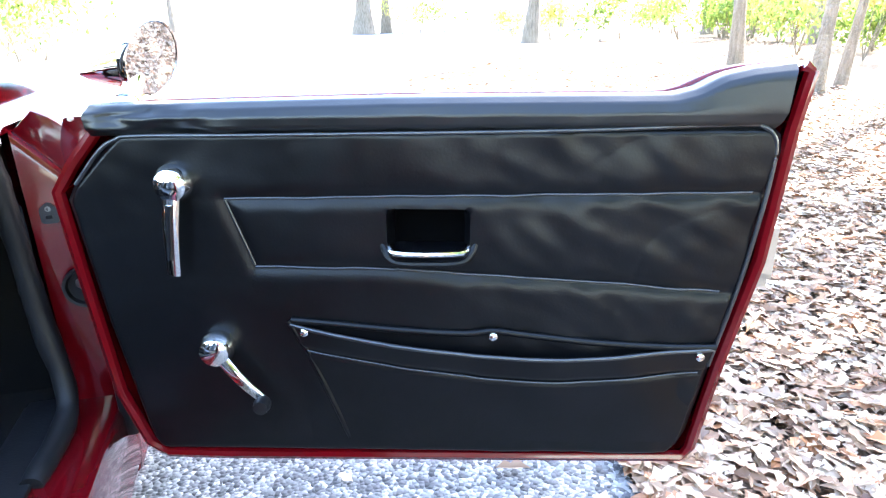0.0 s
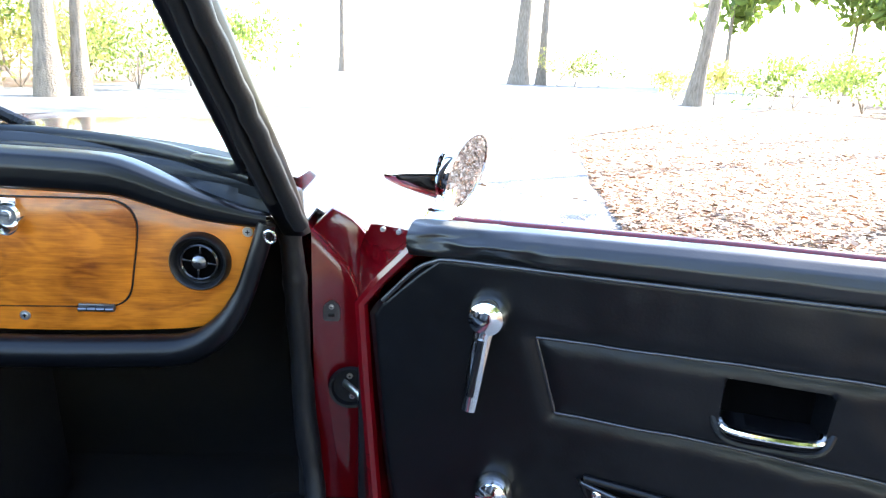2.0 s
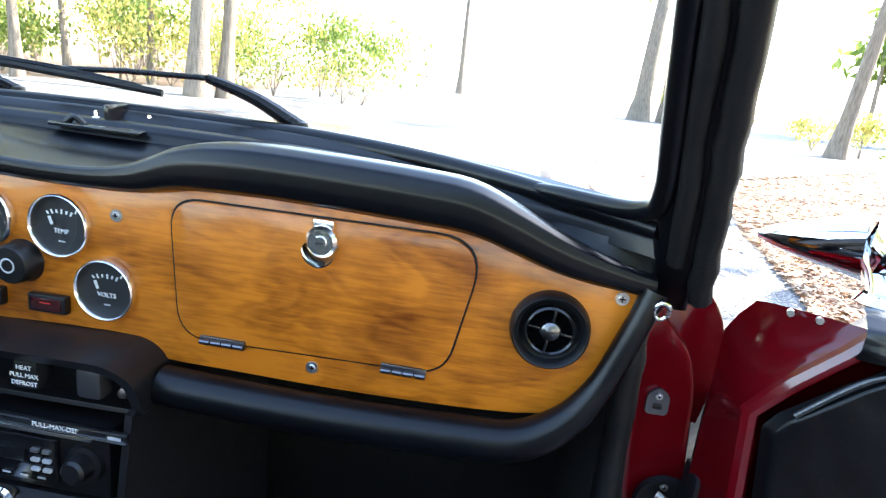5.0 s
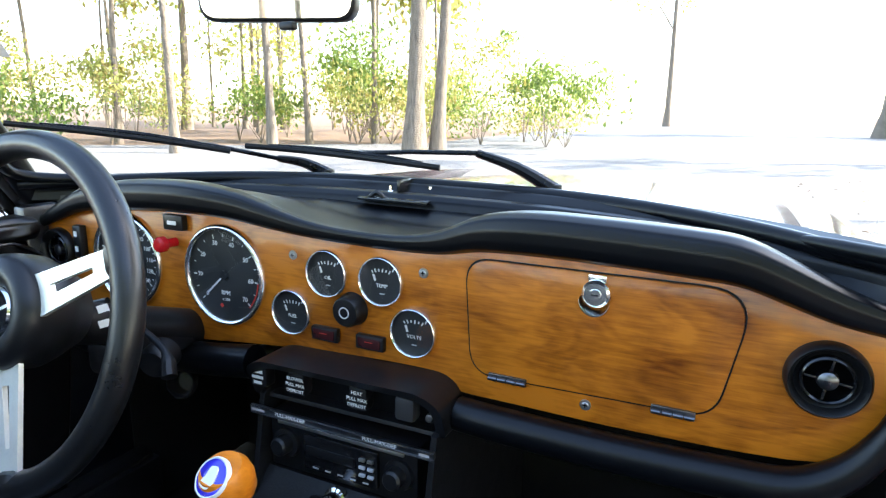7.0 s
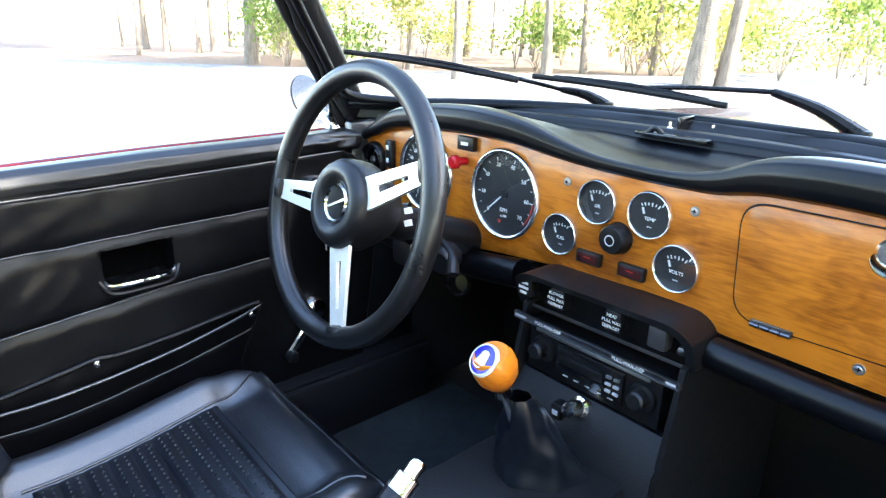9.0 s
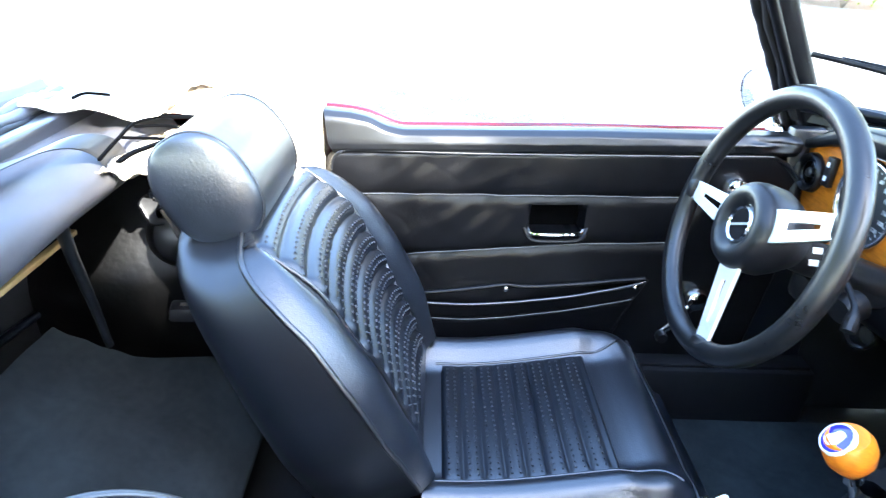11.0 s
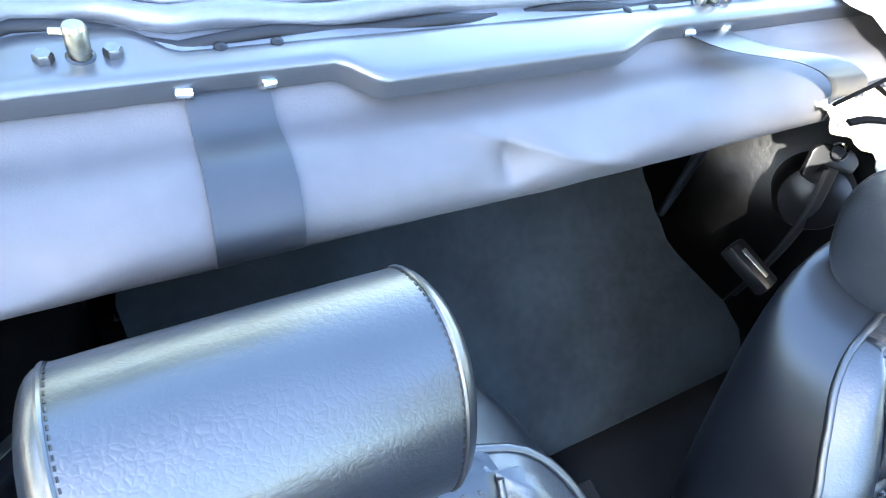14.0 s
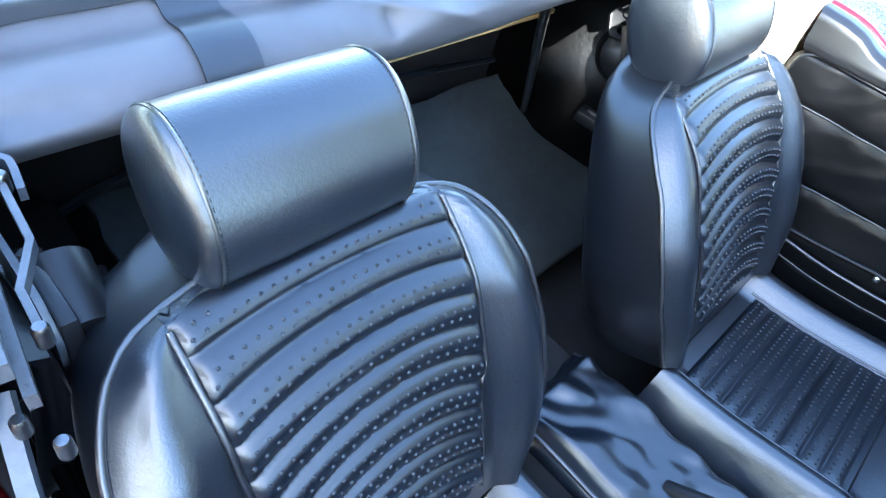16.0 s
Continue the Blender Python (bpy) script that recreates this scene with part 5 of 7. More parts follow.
def trim_depth(s, z):
    d = 0.014
    lines = (((0.07, 0.7305), (0.785, 0.736)), ((0.101, 0.632), (0.30, 0.628)), ((0.30, 0.628), (0.755, 0.594)), ((0.07, 0.7305), (0.101, 0.632)))
    near = min(seg_dist((s, z), a, b) for a, b in lines)
    d += 0.0042 * (1 - math.exp(-(near / 0.012) ** 2)) - 0.002 * math.exp(-(near / 0.004) ** 2)
    # slack, diagonal creases of the rear half and the puckered foot
    w = smoothstep(0.40, 0.62, s) * smoothstep(0.86, 0.70, s)
    d += 0.0013 * w * math.sin(42 * (s - 0.55 * z) + 3 * noise.noise((s * 4, z * 5, 1.0))) * (0.4 + 0.6 * abs(noise.noise((s * 3, z * 3, 7.0))))
    d += 0.0028 * noise.noise((s * 9, z * 11, 3.0)) + 0.0022 * noise.noise(((0.51 * s + 0.86 * z) * 36, (0.86 * s - 0.51 * z) * 7, 4.0)) * smoothstep(0.30, 0.55, s) + 0.0009 * noise.noise((s * 30, z * 34, 6.0)) - 0.0012 * math.exp(-abs(math.sin(17 * (s - 0.75 * z) + 2.2 * noise.noise((s * 5, z * 5, 2.0)))) / 0.10) * smoothstep(0.42, 0.6, s) * (0.5 + 0.5 * noise.noise((s * 6, z * 6, 9.0))) + 0.0016 * noise.noise((s * 26 + z * 18, z * 20, 8.0)) * smoothstep(0.25, 0.5, s)
    d += 0.003 * smoothstep(0.76, 0.81, z) * noise.noise((s * 16, z * 9, 5.0))
    # recess of the pull
    d -= 0.042 * smoothstep(0.288, 0.296, s) * smoothstep(0.400, 0.392, s) * smoothstep(0.652, 0.658, z) * smoothstep(0.716, 0.708, z)
    return d


def car_door(carry, base, label, left):
    th = thing("car_door", base, label, "car door", group="car doors")
    flip = -1 if left else 1
    bm = bmesh.new()
    slab(bm, RIM, carry, 0.006, -0.085, 0.02, caps=False)
    part("door_shell", bm, RED, th, "glossy dark red steel door shell")
    # the hinge end of the door and the skin that runs past it
    bm = bmesh.new()
    FRONT = [(0.312, -0.085), (0.335, -0.110), (0.422, -0.138), (0.62, -0.155), (0.739, -0.163), (0.778, -0.134), (0.816, -0.099), (0.849, -0.072)]

    def end(u, v):
        z = 0.312 + (0.528 - 0.040 * smoothstep(0.72, 1.0, u) ** 2 - 0.012 * u) * v
        a = along(FRONT, z)
        return carry(a + (-0.197 - a) * u, z, 0.004 - 0.078 * u ** 0.8)
    if left:
        sheet(bm, lambda u, v: carry(-0.06 - 0.02 * u, 0.312 + 0.50 * v, -0.05), 1, 1)
    else:
        sheet(bm, end, 10, 30)
        sheet(bm, lambda u, v: carry(-0.197 + 0.02 * u, 0.312 + 0.476 * v, -0.074 - 0.014 * u), 3, 8)
        sheet(bm, lambda u, v: carry(-0.177 + 0.16 * u, 0.312 + (0.476 + 0.05 * u) * v, -0.088), 3, 8)
    part("hinge_end", bm, RED, th, "glossy red hinge end of the door", smooth=40)
    # padded flange standing proud round the trim
    bm = bmesh.new()
    ring = RIM[13:18] if left else RIM[7:] + RIM[:1]
    tube(bm, [carry(s, z, 0.004) for s, z in ring], 0.0095, 8, up=carry(0, 0, 1) - carry(0, 0, 0))
    part("door_flange", bm, RED, th)
    bm = bmesh.new()

    def trim(u, v):
        z = 0.318 + 0.507 * v
        a, b = along(P_LEFT, z), along(P_RIGHT, z)
        s = a + (b - a) * u
        e = smoothstep(0, 0.012, s - a) * smoothstep(0, 0.012, b - s) * smoothstep(0, 0.02, v) * smoothstep(0, 0.02, 1 - v)
        return carry(s, z, 0.006 + (trim_depth(s, z) - 0.006) * e)
    sheet(bm, trim, 230, 130)
    part("door_trim", bm, VINYL_TRIM, th, "black stitched vinyl door trim", smooth=60)
    # piped seams across the trim
    for ends in (((0.07, 0.7305), (0.785, 0.736)), ((0.101, 0.632), (0.30, 0.628), (0.755, 0.594)), ((0.07, 0.7305), (0.101, 0.632))):
        bm = bmesh.new()
        pts = []
        for (s0, z0), (s1, z1) in zip(ends, ends[1:]):
            for k in range(40):
                s, z = s0 + (s1 - s0) * k / 40, z0 + (z1 - z0) * k / 40 + 0.0022 * noise.noise((s0 + (s1 - s0) * k / 40 * 14, 3.0, 0))
                pts.append(carry(s, z, trim_depth(s, z) + 0.0012))
        tube(bm, pts, 0.0019, 6)
        part("seam_piping", bm, PIPING, th, smooth=80)
    # padded roll along the top and its beading
    bm = bmesh.new()

    def roll(u, v):
        s = -0.096 + (0.876 + 0.020 * min(1.0, 1.5 * v)) * u
        zt = along(ROLL, s) + 0.004
        w = (0.004 * noise.noise((s * 11, v * 2, 2.0)) + 0.011 * noise.noise((s * 30, v * 4, 6.0))) * smoothstep(0.16, -0.04, s) + 0.0015 * noise.noise((s * 18, v * 3, 4.0))
        pts = [(0.816, 0.012), (0.827, 0.024), (0.84, 0.026), (zt - 0.008, 0.020), (zt, 0.006), (zt + 0.001, -0.018), (zt - 0.004, -0.040)]
        k = v * (len(pts) - 1)
        i = min(int(k), len(pts) - 2)
        z, d = Vector(pts[i]).lerp(Vector(pts[i + 1]), k - i)
        return carry(s, z, d + w)
    sheet(bm, roll, 90, 24)
    part("top_roll", bm, ROLL_VINYL, th, "padded black vinyl roll on the door top", smooth=70)
    bm = bmesh.new()
    bead = [(-0.128, 0.752), (-0.088, 0.796), (-0.062, 0.812), (-0.03, 0.8165), (0.15, 0.8165), (0.52, 0.819), (0.73, 0.825), (0.765, 0.822), (0.783, 0.806), (0.786, 0.77), (0.780, 0.70), (0.766, 0.60), (0.742, 0.48)]
    tube(bm, [carry(p.x, p.y, 0.018) for p in spline([(a, b, 0) for a, b in bead], 8)], 0.0032, 8)
    part("beading", bm, PIPING, th, smooth=70)
    # outer skin above the roll
    bm = bmesh.new()
    tube(bm, [carry(s, along(ROLL, s) - 0.004, -0.050) for s in [-0.07 + 0.88 * k / 40 for k in range(41)]], 0.009, 8)
    part("waist_edge", bm, RED, th, smooth=70)
    # map pocket with elastic top and three studs
    bm = bmesh.new()

    def pocket(u, v):
        s = 0.142 + 0.603 * u
        zt, zb = along(POCKET_TOP, s), 0.348
        z = zb + (zt - zb) * v
        lean_l, lean_r = 0.07 * (1 - v), -0.035 * (1 - v)
        s2 = s + lean_l * (1 - u) + lean_r * u
        belly = math.sin(math.pi * min(1, max(0, u))) ** 0.6
        d = 0.020 + 0.018 * belly * v ** 1.2 + 0.005 * noise.noise((s2 * 9, z * 10, 2.0)) + 0.0045 * math.sin(36 * s2 + 24 * z) * v * smoothstep(0.55, 0.95, u)
        band = abs(zt - z - 0.040)
        d -= 0.004 * math.exp(-(band / 0.004) ** 2)
        return carry(s2, z, d)
    thick_sheet(bm, pocket, 80, 36, (carry(0, 0, -0.003) - carry(0, 0, 0)))
    pk = part("map_pocket", bm, VINYL_TRIM, th, "slack black vinyl map pocket", smooth=60)
    bm = bmesh.new()
    tube(bm, [pocket(k / 40, 1.0) for k in range(41)], 0.0035, 8)
    part("pocket_piping", bm, PIPING, pk, smooth=70)
    bm = bmesh.new()
    tube(bm, [pocket(0.012 + 0.976 * k / 60, 1.0 - 0.041 / (along(POCKET_TOP, 0.142 + 0.603 * k / 60) - 0.348)) + (carry(0, 0, 0.0022) - carry(0, 0, 0)) for k in range(61)], 0.0017, 6)
    part("pocket_seam", bm, PIPING, pk, smooth=70)
    bm = bmesh.new()
    back = [(0.145, 0.552), (0.20, 0.547), (0.30, 0.537), (0.39, 0.532), (0.433, 0.536), (0.48, 0.530), (0.58, 0.518), (0.68, 0.512), (0.748, 0.512)]
    tube(bm, [carry(p.x, p.y, 0.021) for p in spline([(a, b, 0) for a, b in back], 6)], 0.0055, 8)
    part("pocket_back_hem", bm, VINYL_TRIM, pk, smooth=70)
    bm = bmesh.new()
    tube(bm, [carry(s, z, 0.019) for s, z in ((0.140, 0.55), (0.165, 0.50), (0.19, 0.43), (0.216, 0.352))], 0.0045, 8)
    part("pocket_edge", bm, VINYL_TRIM, pk, smooth=70)
    for s, z, d in ((0.163, 0.535, 0.026), (0.433, 0.532, 0.030), (0.725, 0.500, 0.028)):
        bm = bmesh.new()
        m = facing(carry(s, z, d), carry(0, 0, 1) - carry(0, 0, 0))
        lathe(bm, [(0.0, 0.005), (0.003, 0.005), (0.0062, 0.003), (0.007, 0.0)], m, 18)
        part("stud", bm, CHROME, pk)
    # pull
    bm = bmesh.new()
    tube(bm, spline([carry(0.290, 0.662, 0.014), carry(0.298, 0.657, 0.026), carry(0.344, 0.656, 0.030), carry(0.389, 0.657, 0.026), carry(0.398, 0.662, 0.014)], 6), 0.0045, 8)
    pl = part("door_pull", bm, CHROME, th, "chrome edged door pull in a dark recess")
    bm = bmesh.new()
    tube(bm, spline([carry(0.280, 0.665, 0.014), carry(0.296, 0.644, 0.026), carry(0.344, 0.641, 0.028), carry(0.392, 0.644, 0.026), carry(0.408, 0.665, 0.014)], 6), 0.0048, 8)
    part("pull_lip", bm, VINYL_TRIM, pl)
    # near-black plate put in for the shade at the back of the recess
    bm = bmesh.new()
    vs = box(bm, (0, 0, 0), (1, 1, 1))
    for v in vs:
        v.co = carry(0.344 + 0.098 * v.co.x, 0.684 + 0.052 * v.co.z, -0.020 + 0.004 * v.co.y)
    part("recess_liner", bm, STICK_AND_RECESS, pl)
    # latch lever and window winder
    nrm = carry(0, 0, 1) - carry(0, 0, 0)
    for (s, z), (s2, z2), w, nm, lb in (((0.011, 0.756), (-0.004, 0.630), 0.020, "latch_lever", "chrome door latch lever"), ((0.0335, 0.509), (0.097, 0.429), 0.017, "window_winder", "chrome window winder with a black knob")):
        bm = bmesh.new()
        m = facing(carry(s, z, 0.016), nrm)
        lathe(bm, [(0.0, 0.034), (0.012, 0.033), (0.0215, 0.028), (0.0265, 0.018), (0.0275, 0.008), (0.025, 0.0)], m, 36)
        lev = part(nm, bm, CHROME, th, lb)
        bm = bmesh.new()
        a, b = carry(s, z, 0.036), carry(s2, z2, 0.040)
        mid = a.lerp(b, 0.5) + nrm * 0.006
        tube(bm, spline([a, mid, b], 8), lambda t, w=w: w * (0.36 - 0.10 * t), 12, flat=1.9, up=nrm)
        part("lever", bm, CHROME, lev, smooth=60)
        if nm == "window_winder":
            bm = bmesh.new()
            lathe(bm, [(0.006, 0.0), (0.0115, 0.003), (0.013, 0.012), (0.011, 0.022), (0.0, 0.024)], facing(b, nrm), 20)
            part("winder_knob", bm, BLACK_PLASTIC, lev)
        else:
            bm = bmesh.new()
            tube(bm, [a.lerp(b, t) + nrm * (0.0095 + 0.004 * math.sin(math.pi * t)) for t in (0.2, 0.35, 0.5, 0.65, 0.8)], 0.0025, 8, flat=1.8, up=nrm)
            part("lever_groove", bm, BLACK_GLOSS, lev)
    # latch on the rear edge
    bm = bmesh.new()
    for z, h, w in ((0.705, 0.04, 0.014), (0.640, 0.075, 0.022), (0.60, 0.02, 0.016)):
        vs = box(bm, (0, 0, 0), (1, 1, 1))
        for v in vs:
            v.co = carry(0.803 + w * (v.co.x + 0.5), z + h * v.co.z, -0.035 + 0.04 * v.co.y)
    part("lock_body", bm, STEEL, th, "dull steel door lock on the rear edge")
    for s, d in ((-0.082, -0.020), (-0.084, -0.045)):
        bm = bmesh.new()
        q = carry(-0.135 - (0.012 if d < -0.03 else -0.012), 0.832, -0.026 + d * 0.2)
        rod(bm, q, q + (carry(-0.02, 0, 1) - carry(0, 0, 0)).normalized() * 0.006, 0.0036, seg=8)
        part("hinge_bolt", bm, STEEL, th)
    return th


car_door(open_side, (0.75, 0.0, 0.30), "wide open dark red car door with black trim and map pocket", False)
car_door(shut_side, (-0.66, -0.4, 0.30), "shut dark red car door with black trim and map pocket", True)


def door_mirror(carry, glass, tip, label):
    """A bullet mirror on a short stalk; glass and tip in the door's own measures."""
    g, t = carry(*glass), carry(*tip)
    axis = (g - t).normalized()
    th = thing("door_mirror", g - Vector((0, 0, 0.05)), label, "mirror", group="door mirrors")
    m = facing(g, axis + Vector((0, 0, -0.40)))
    bm = bmesh.new()
    R = 0.056
    lathe(bm, [(R * 0.955, 0.001), (R, 0.002), (R * 1.02, -0.004), (R * 0.98, -0.014), (R * 0.5, -0.030), (R * 0.34, -0.034)], m, 44)
    part("mirror_rim", bm, CHROME, th, "chrome mirror shell")
    bm = bmesh.new()
    lathe(bm, [(0.0, 0.0012), (R * 0.6, 0.0008), (R * 0.96, 0.0)], m, 44)
    part("mirror_glass", bm, MIRROR, th, "round mirror glass")
    bm = bmesh.new()
    lower = t.lerp(g, 0.75) - Vector((0, 0, 0.006))
    tube(bm, [t + (lower - t) * k / 8 for k in range(9)], lambda q: 0.005 + 0.031 * q ** 0.8, 14, flat=0.75)
    part("mirror_arm", bm, CHROME, th, "tapered chrome mirror arm", smooth=70)
    bm = bmesh.new()
    foot = carry(glass[0] - 0.02, 0.855, -0.055)
    tube(bm, spline([lower + Vector((0, 0, 0.004)), lower.lerp(foot, 0.5) + axis * 0.006, foot], 5), lambda q: 0.017 - 0.004 * q, 12)
    part("mirror_foot", bm, CHROME, th, smooth=70)
    bm = bmesh.new()
    lathe(bm, [(0.0, 0.010), (0.018, 0.008), (0.024, 0.0)], Matrix.Translation(foot - Vector((0, 0, 0.002))), 20)
    part("foot_pad", bm, CHROME, th)


door_mirror(open_side, (-0.055, 0.905, -0.108), (-0.184, 0.884, -0.142), "round chrome door mirror on the open door")
door_mirror(shut_side, (-0.055, 0.905, -0.108), (-0.184, 0.884, -0.142), "round chrome door mirror on the shut door")

# ---- door catch, striker plate and check on each post ----
for sx in (-1, 1):
    ct = thing("door_catch", (sx * 0.69, 0.13, 0.66), "small steel catch plate on the red post", "catch", group="door catches")
    bm = bmesh.new()
    slab(bm, rounded([(-0.013, -0.017), (0.013, -0.017), (0.013, 0.008), (0.0, 0.018), (-0.013, 0.008)], 0.006, 4), lambda a, b, d, q=sx: Vector((q * 0.692 + a, d, 0.674 + b)), 0.131, 0.126)
    part("plate", bm, DARK_STEEL, ct)
    bm = bmesh.new()
    box(bm, (sx * 0.692, 0.1245, 0.668), (0.010, 0.002, 0.006), 0.0005)
    part("slot", bm, BLACK_PLASTIC, ct)
    screw(sx * 0.692, 0.681, ct, 0.004, 0.1255)
    ck = thing("door_check", (sx * 0.72, 0.12, 0.50), "door check strap in a black rubber boot", "door check", group="door checks")
    bm = bmesh.new()
    lathe(bm, [(0.030, -0.004), (0.036, 0.004), (0.0345, 0.012), (0.030, 0.011), (0.028, 0.003), (0.0, 0.002)], facing((sx * 0.722, 0.128, 0.545), (0, -1, 0)), 32)
    part("boot", bm, RUBBER, ck)
    bm = bmesh.new()
    tube(bm, spline([(sx * 0.712, 0.118, 0.555), (sx * 0.735, 0.095, 0.548), (sx * 0.762, 0.07, 0.528)] if sx > 0 else [(sx * 0.712, 0.118, 0.555), (sx * 0.73, 0.10, 0.55), (sx * 0.745, 0.09, 0.54)], 5), 0.0075, 10, flat=0.6)
    part("strap", bm, STEEL, ck)
    for dz, dx in ((0.019, -0.002), (-0.017, 0.002)):
        screw(sx * 0.722 + dx, 0.545 + dz, ck, 0.0045, 0.124)


# ---- steering wheel ----
HUB, AX = Vector((-0.312, -0.262, 0.8026)), Vector((0.0, -math.cos(radians(15.8)), math.sin(radians(15.8))))
wheel = thing("steering_wheel", HUB - AX * 0.07, "black leather rimmed steering wheel with slotted alloy spokes", "steering wheel")
WM = facing(HUB, AX)
RR = 0.199
bm = bmesh.new()
tube(bm, [WM @ Vector((RR * math.cos(k * math.tau / 72), RR * math.sin(k * math.tau / 72), 0)) for k in range(72)], 0.0172, 16, closed=True, up=AX)
part("rim", bm, mat("rim_leather", (0.006, 0.0063, 0.007), 0.30, vary=0.25, scale=30, bump=0.2, bump_scale=500, bump_dist=0.0008), wheel, "smooth black leather rim", smooth=80)
bm = bmesh.new()
lathe(bm, [(0.0, 0.012), (0.030, 0.012), (0.034, 0.018), (0.042, 0.0235), (0.052, 0.0245), (0.061, 0.020), (0.067, 0.010), (0.069, -0.004), (0.068, -0.030), (0.060, -0.048), (0.045, -0.075)], WM, 48)
hubp = part("hub_pad", bm, BLACK_PLASTIC, wheel, "thick black padded hub")
bm = bmesh.new()
lathe(bm, [(0.0, 0.0145), (0.022, 0.0145), (0.026, 0.015)], WM, 36)
part("badge", bm, BLACK_GLOSS, hubp)
bm = bmesh.new()
lathe(bm, [(0.024, 0.0145), (0.0265, 0.0175), (0.029, 0.0145)], WM, 40)
part("badge_ring", bm, CHROME, hubp)
bar(WM, 0, 0, 0.046, 0.0035, hubp, STEEL, 0.45, "badge_bar", 0.0155)
for a in (25, 184, 287):
    bm = bmesh.new()
    turn = WM @ Matrix.Rotation(radians(a), 4, "Z")
    w0, w1, r0, r1 = 0.0255, 0.0155, 0.052, 0.190
    outer = [(r0, -w0), (r1, -w1), (r1, w1), (r0, w0)]
    inner = [(r0 + 0.034, -0.0062), (r1 - 0.034, -0.0036), (r1 - 0.034, 0.0036), (r0 + 0.034, 0.0062)]
    o1, i1 = [bm.verts.new(turn @ Vector((x, y, 0.006))) for x, y in outer], [bm.verts.new(turn @ Vector((x, y, 0.006))) for x, y in inner]
    o0, i0 = [bm.verts.new(turn @ Vector((x, y, 0.0))) for x, y in outer], [bm.verts.new(turn @ Vector((x, y, 0.0))) for x, y in inner]
    for k in range(4):
        j = (k + 1) % 4
        bm.faces.new((o1[k], o1[j], i1[j], i1[k])), bm.faces.new((o0[k], o0[j], i0[j], i0[k]))
        bm.faces.new((o1[k], o1[j], o0[j], o0[k])), bm.faces.new((i1[k], i1[j], i0[j], i0[k]))
    part("spoke", bm, ALLOY, wheel, "slotted satin alloy spoke", smooth=20)
    bm = bmesh.new()
    vs = box(bm, (0.193, 0, 0.001), (0.026, 0.040, 0.030), 0.010)
    bm.transform(turn)
    part("spoke_boss", bm, BLACK_PLASTIC, wheel)

column = thing("steering_column", (-0.297, -0.05, 0.72), "black steering column shroud with stalks", "steering column")
bm = bmesh.new()
a, b = HUB - AX * 0.08, HUB - AX * 0.29
rod(bm, a - Vector((0, 0, 0.016)), b - Vector((0, 0, 0.03)), 0.028, 0.030, 28)
box(bm, tuple((a + b) / 2 + Vector((0, 0, -0.05))), (0.054, 0.15, 0.05), 0.012)
part("shroud", bm, BLACK_PLASTIC, column)
for dz, dx, ln, r in ((-0.02, 1, 0.085, 0.006), (0.01, -1, 0.13, 0.006)):
    bm = bmesh.new()
    p = a.lerp(b, 0.35) + Vector((0.03 * dx, 0, dz))
    tube(bm, spline([p, p + Vector((dx * 0.06, -0.012, -0.018)), p + Vector((dx * ln, -0.028, -0.045))], 6), lambda t, r=r: r * (0.8 + 0.9 * smoothstep(0.5, 0.75, t)), 10)
    part("stalk", bm, BLACK_PLASTIC, column)
bm = bmesh.new()
lathe(bm, [(0.0, 0.036), (0.020, 0.036), (0.024, 0.030), (0.024, 0.0)], facing(a.lerp(b, 0.55) + Vector((0.036, -0.005, -0.055)), (0.3, -1, -0.2)), 24)
part("ignition_lock", bm, BLACK_PLASTIC, column)
for dz in (0.010, -0.010):
    bar(facing(a.lerp(b, 0.1) + Vector((0.047, -0.012, 0.004 + dz)), (0.8, -0.6, 0)), 0, 0, 0.013, 0.010, column, WHITE_INK, 0.2)
bm = bmesh.new()
rod(bm, (-0.20, 0.06, 0.66), (-0.235, 0.02, 0.645), 0.016, seg=20)
part("choke_boss", bm, BLACK_PLASTIC, column)
cover = thing("steering_lock", (-0.318, 0.0, 0.59), "round chrome ringed fitting below the dash", "fitting")
bm = bmesh.new()
lathe(bm, [(0.017, 0.002), (0.021, 0.006), (0.025, 0.002), (0.024, -0.02), (0.0, -0.02)], facing((-0.318, -0.02, 0.612), (0.5, -0.8, 0.3)), 32)
part("ring", bm, BLACK_GLOSS, cover)

# ---- heater controls and radio console ----
console = thing("heater_console", (0.012, -0.02, 0.64), "black hooded heater control panel with labelled knobs", "control panel")
bm = bmesh.new()
hood = rounded([(-0.142, 0.650), (0.160, 0.656), (0.160, 0.705), (0.135, 0.722), (-0.112, 0.716), (-0.142, 0.698)], [0.008, 0.008, 0.02, 0.025, 0.025, 0.02], 5)
inner = [((a - 0.008) * 0.90 + 0.008, (b - 0.682) * 0.74 + 0.679) for a, b in hood]
n = len(hood)
front = [bm.verts.new((a, -0.108 + 0.45 * (0.715 - b), b)) for a, b in hood]
lip = [bm.verts.new((a, -0.104 + 0.45 * (0.715 - b), b)) for a, b in inner]
deep = [bm.verts.new((a, -0.072 + 0.25 * (0.715 - b), b)) for a, b in inner]
back = [bm.verts.new((a, 0.004, b)) for a, b in hood]
for k in range(n):
    j = (k + 1) % n
    bm.faces.new((back[k], back[j], front[j], front[k])), bm.faces.new((front[k], front[j], lip[j], lip[k])), bm.faces.new((lip[k], lip[j], deep[j], deep[k]))
bm.faces.new(deep)
part("hood", bm, BLACK_PLASTIC, console, "black moulded hood", smooth=50)
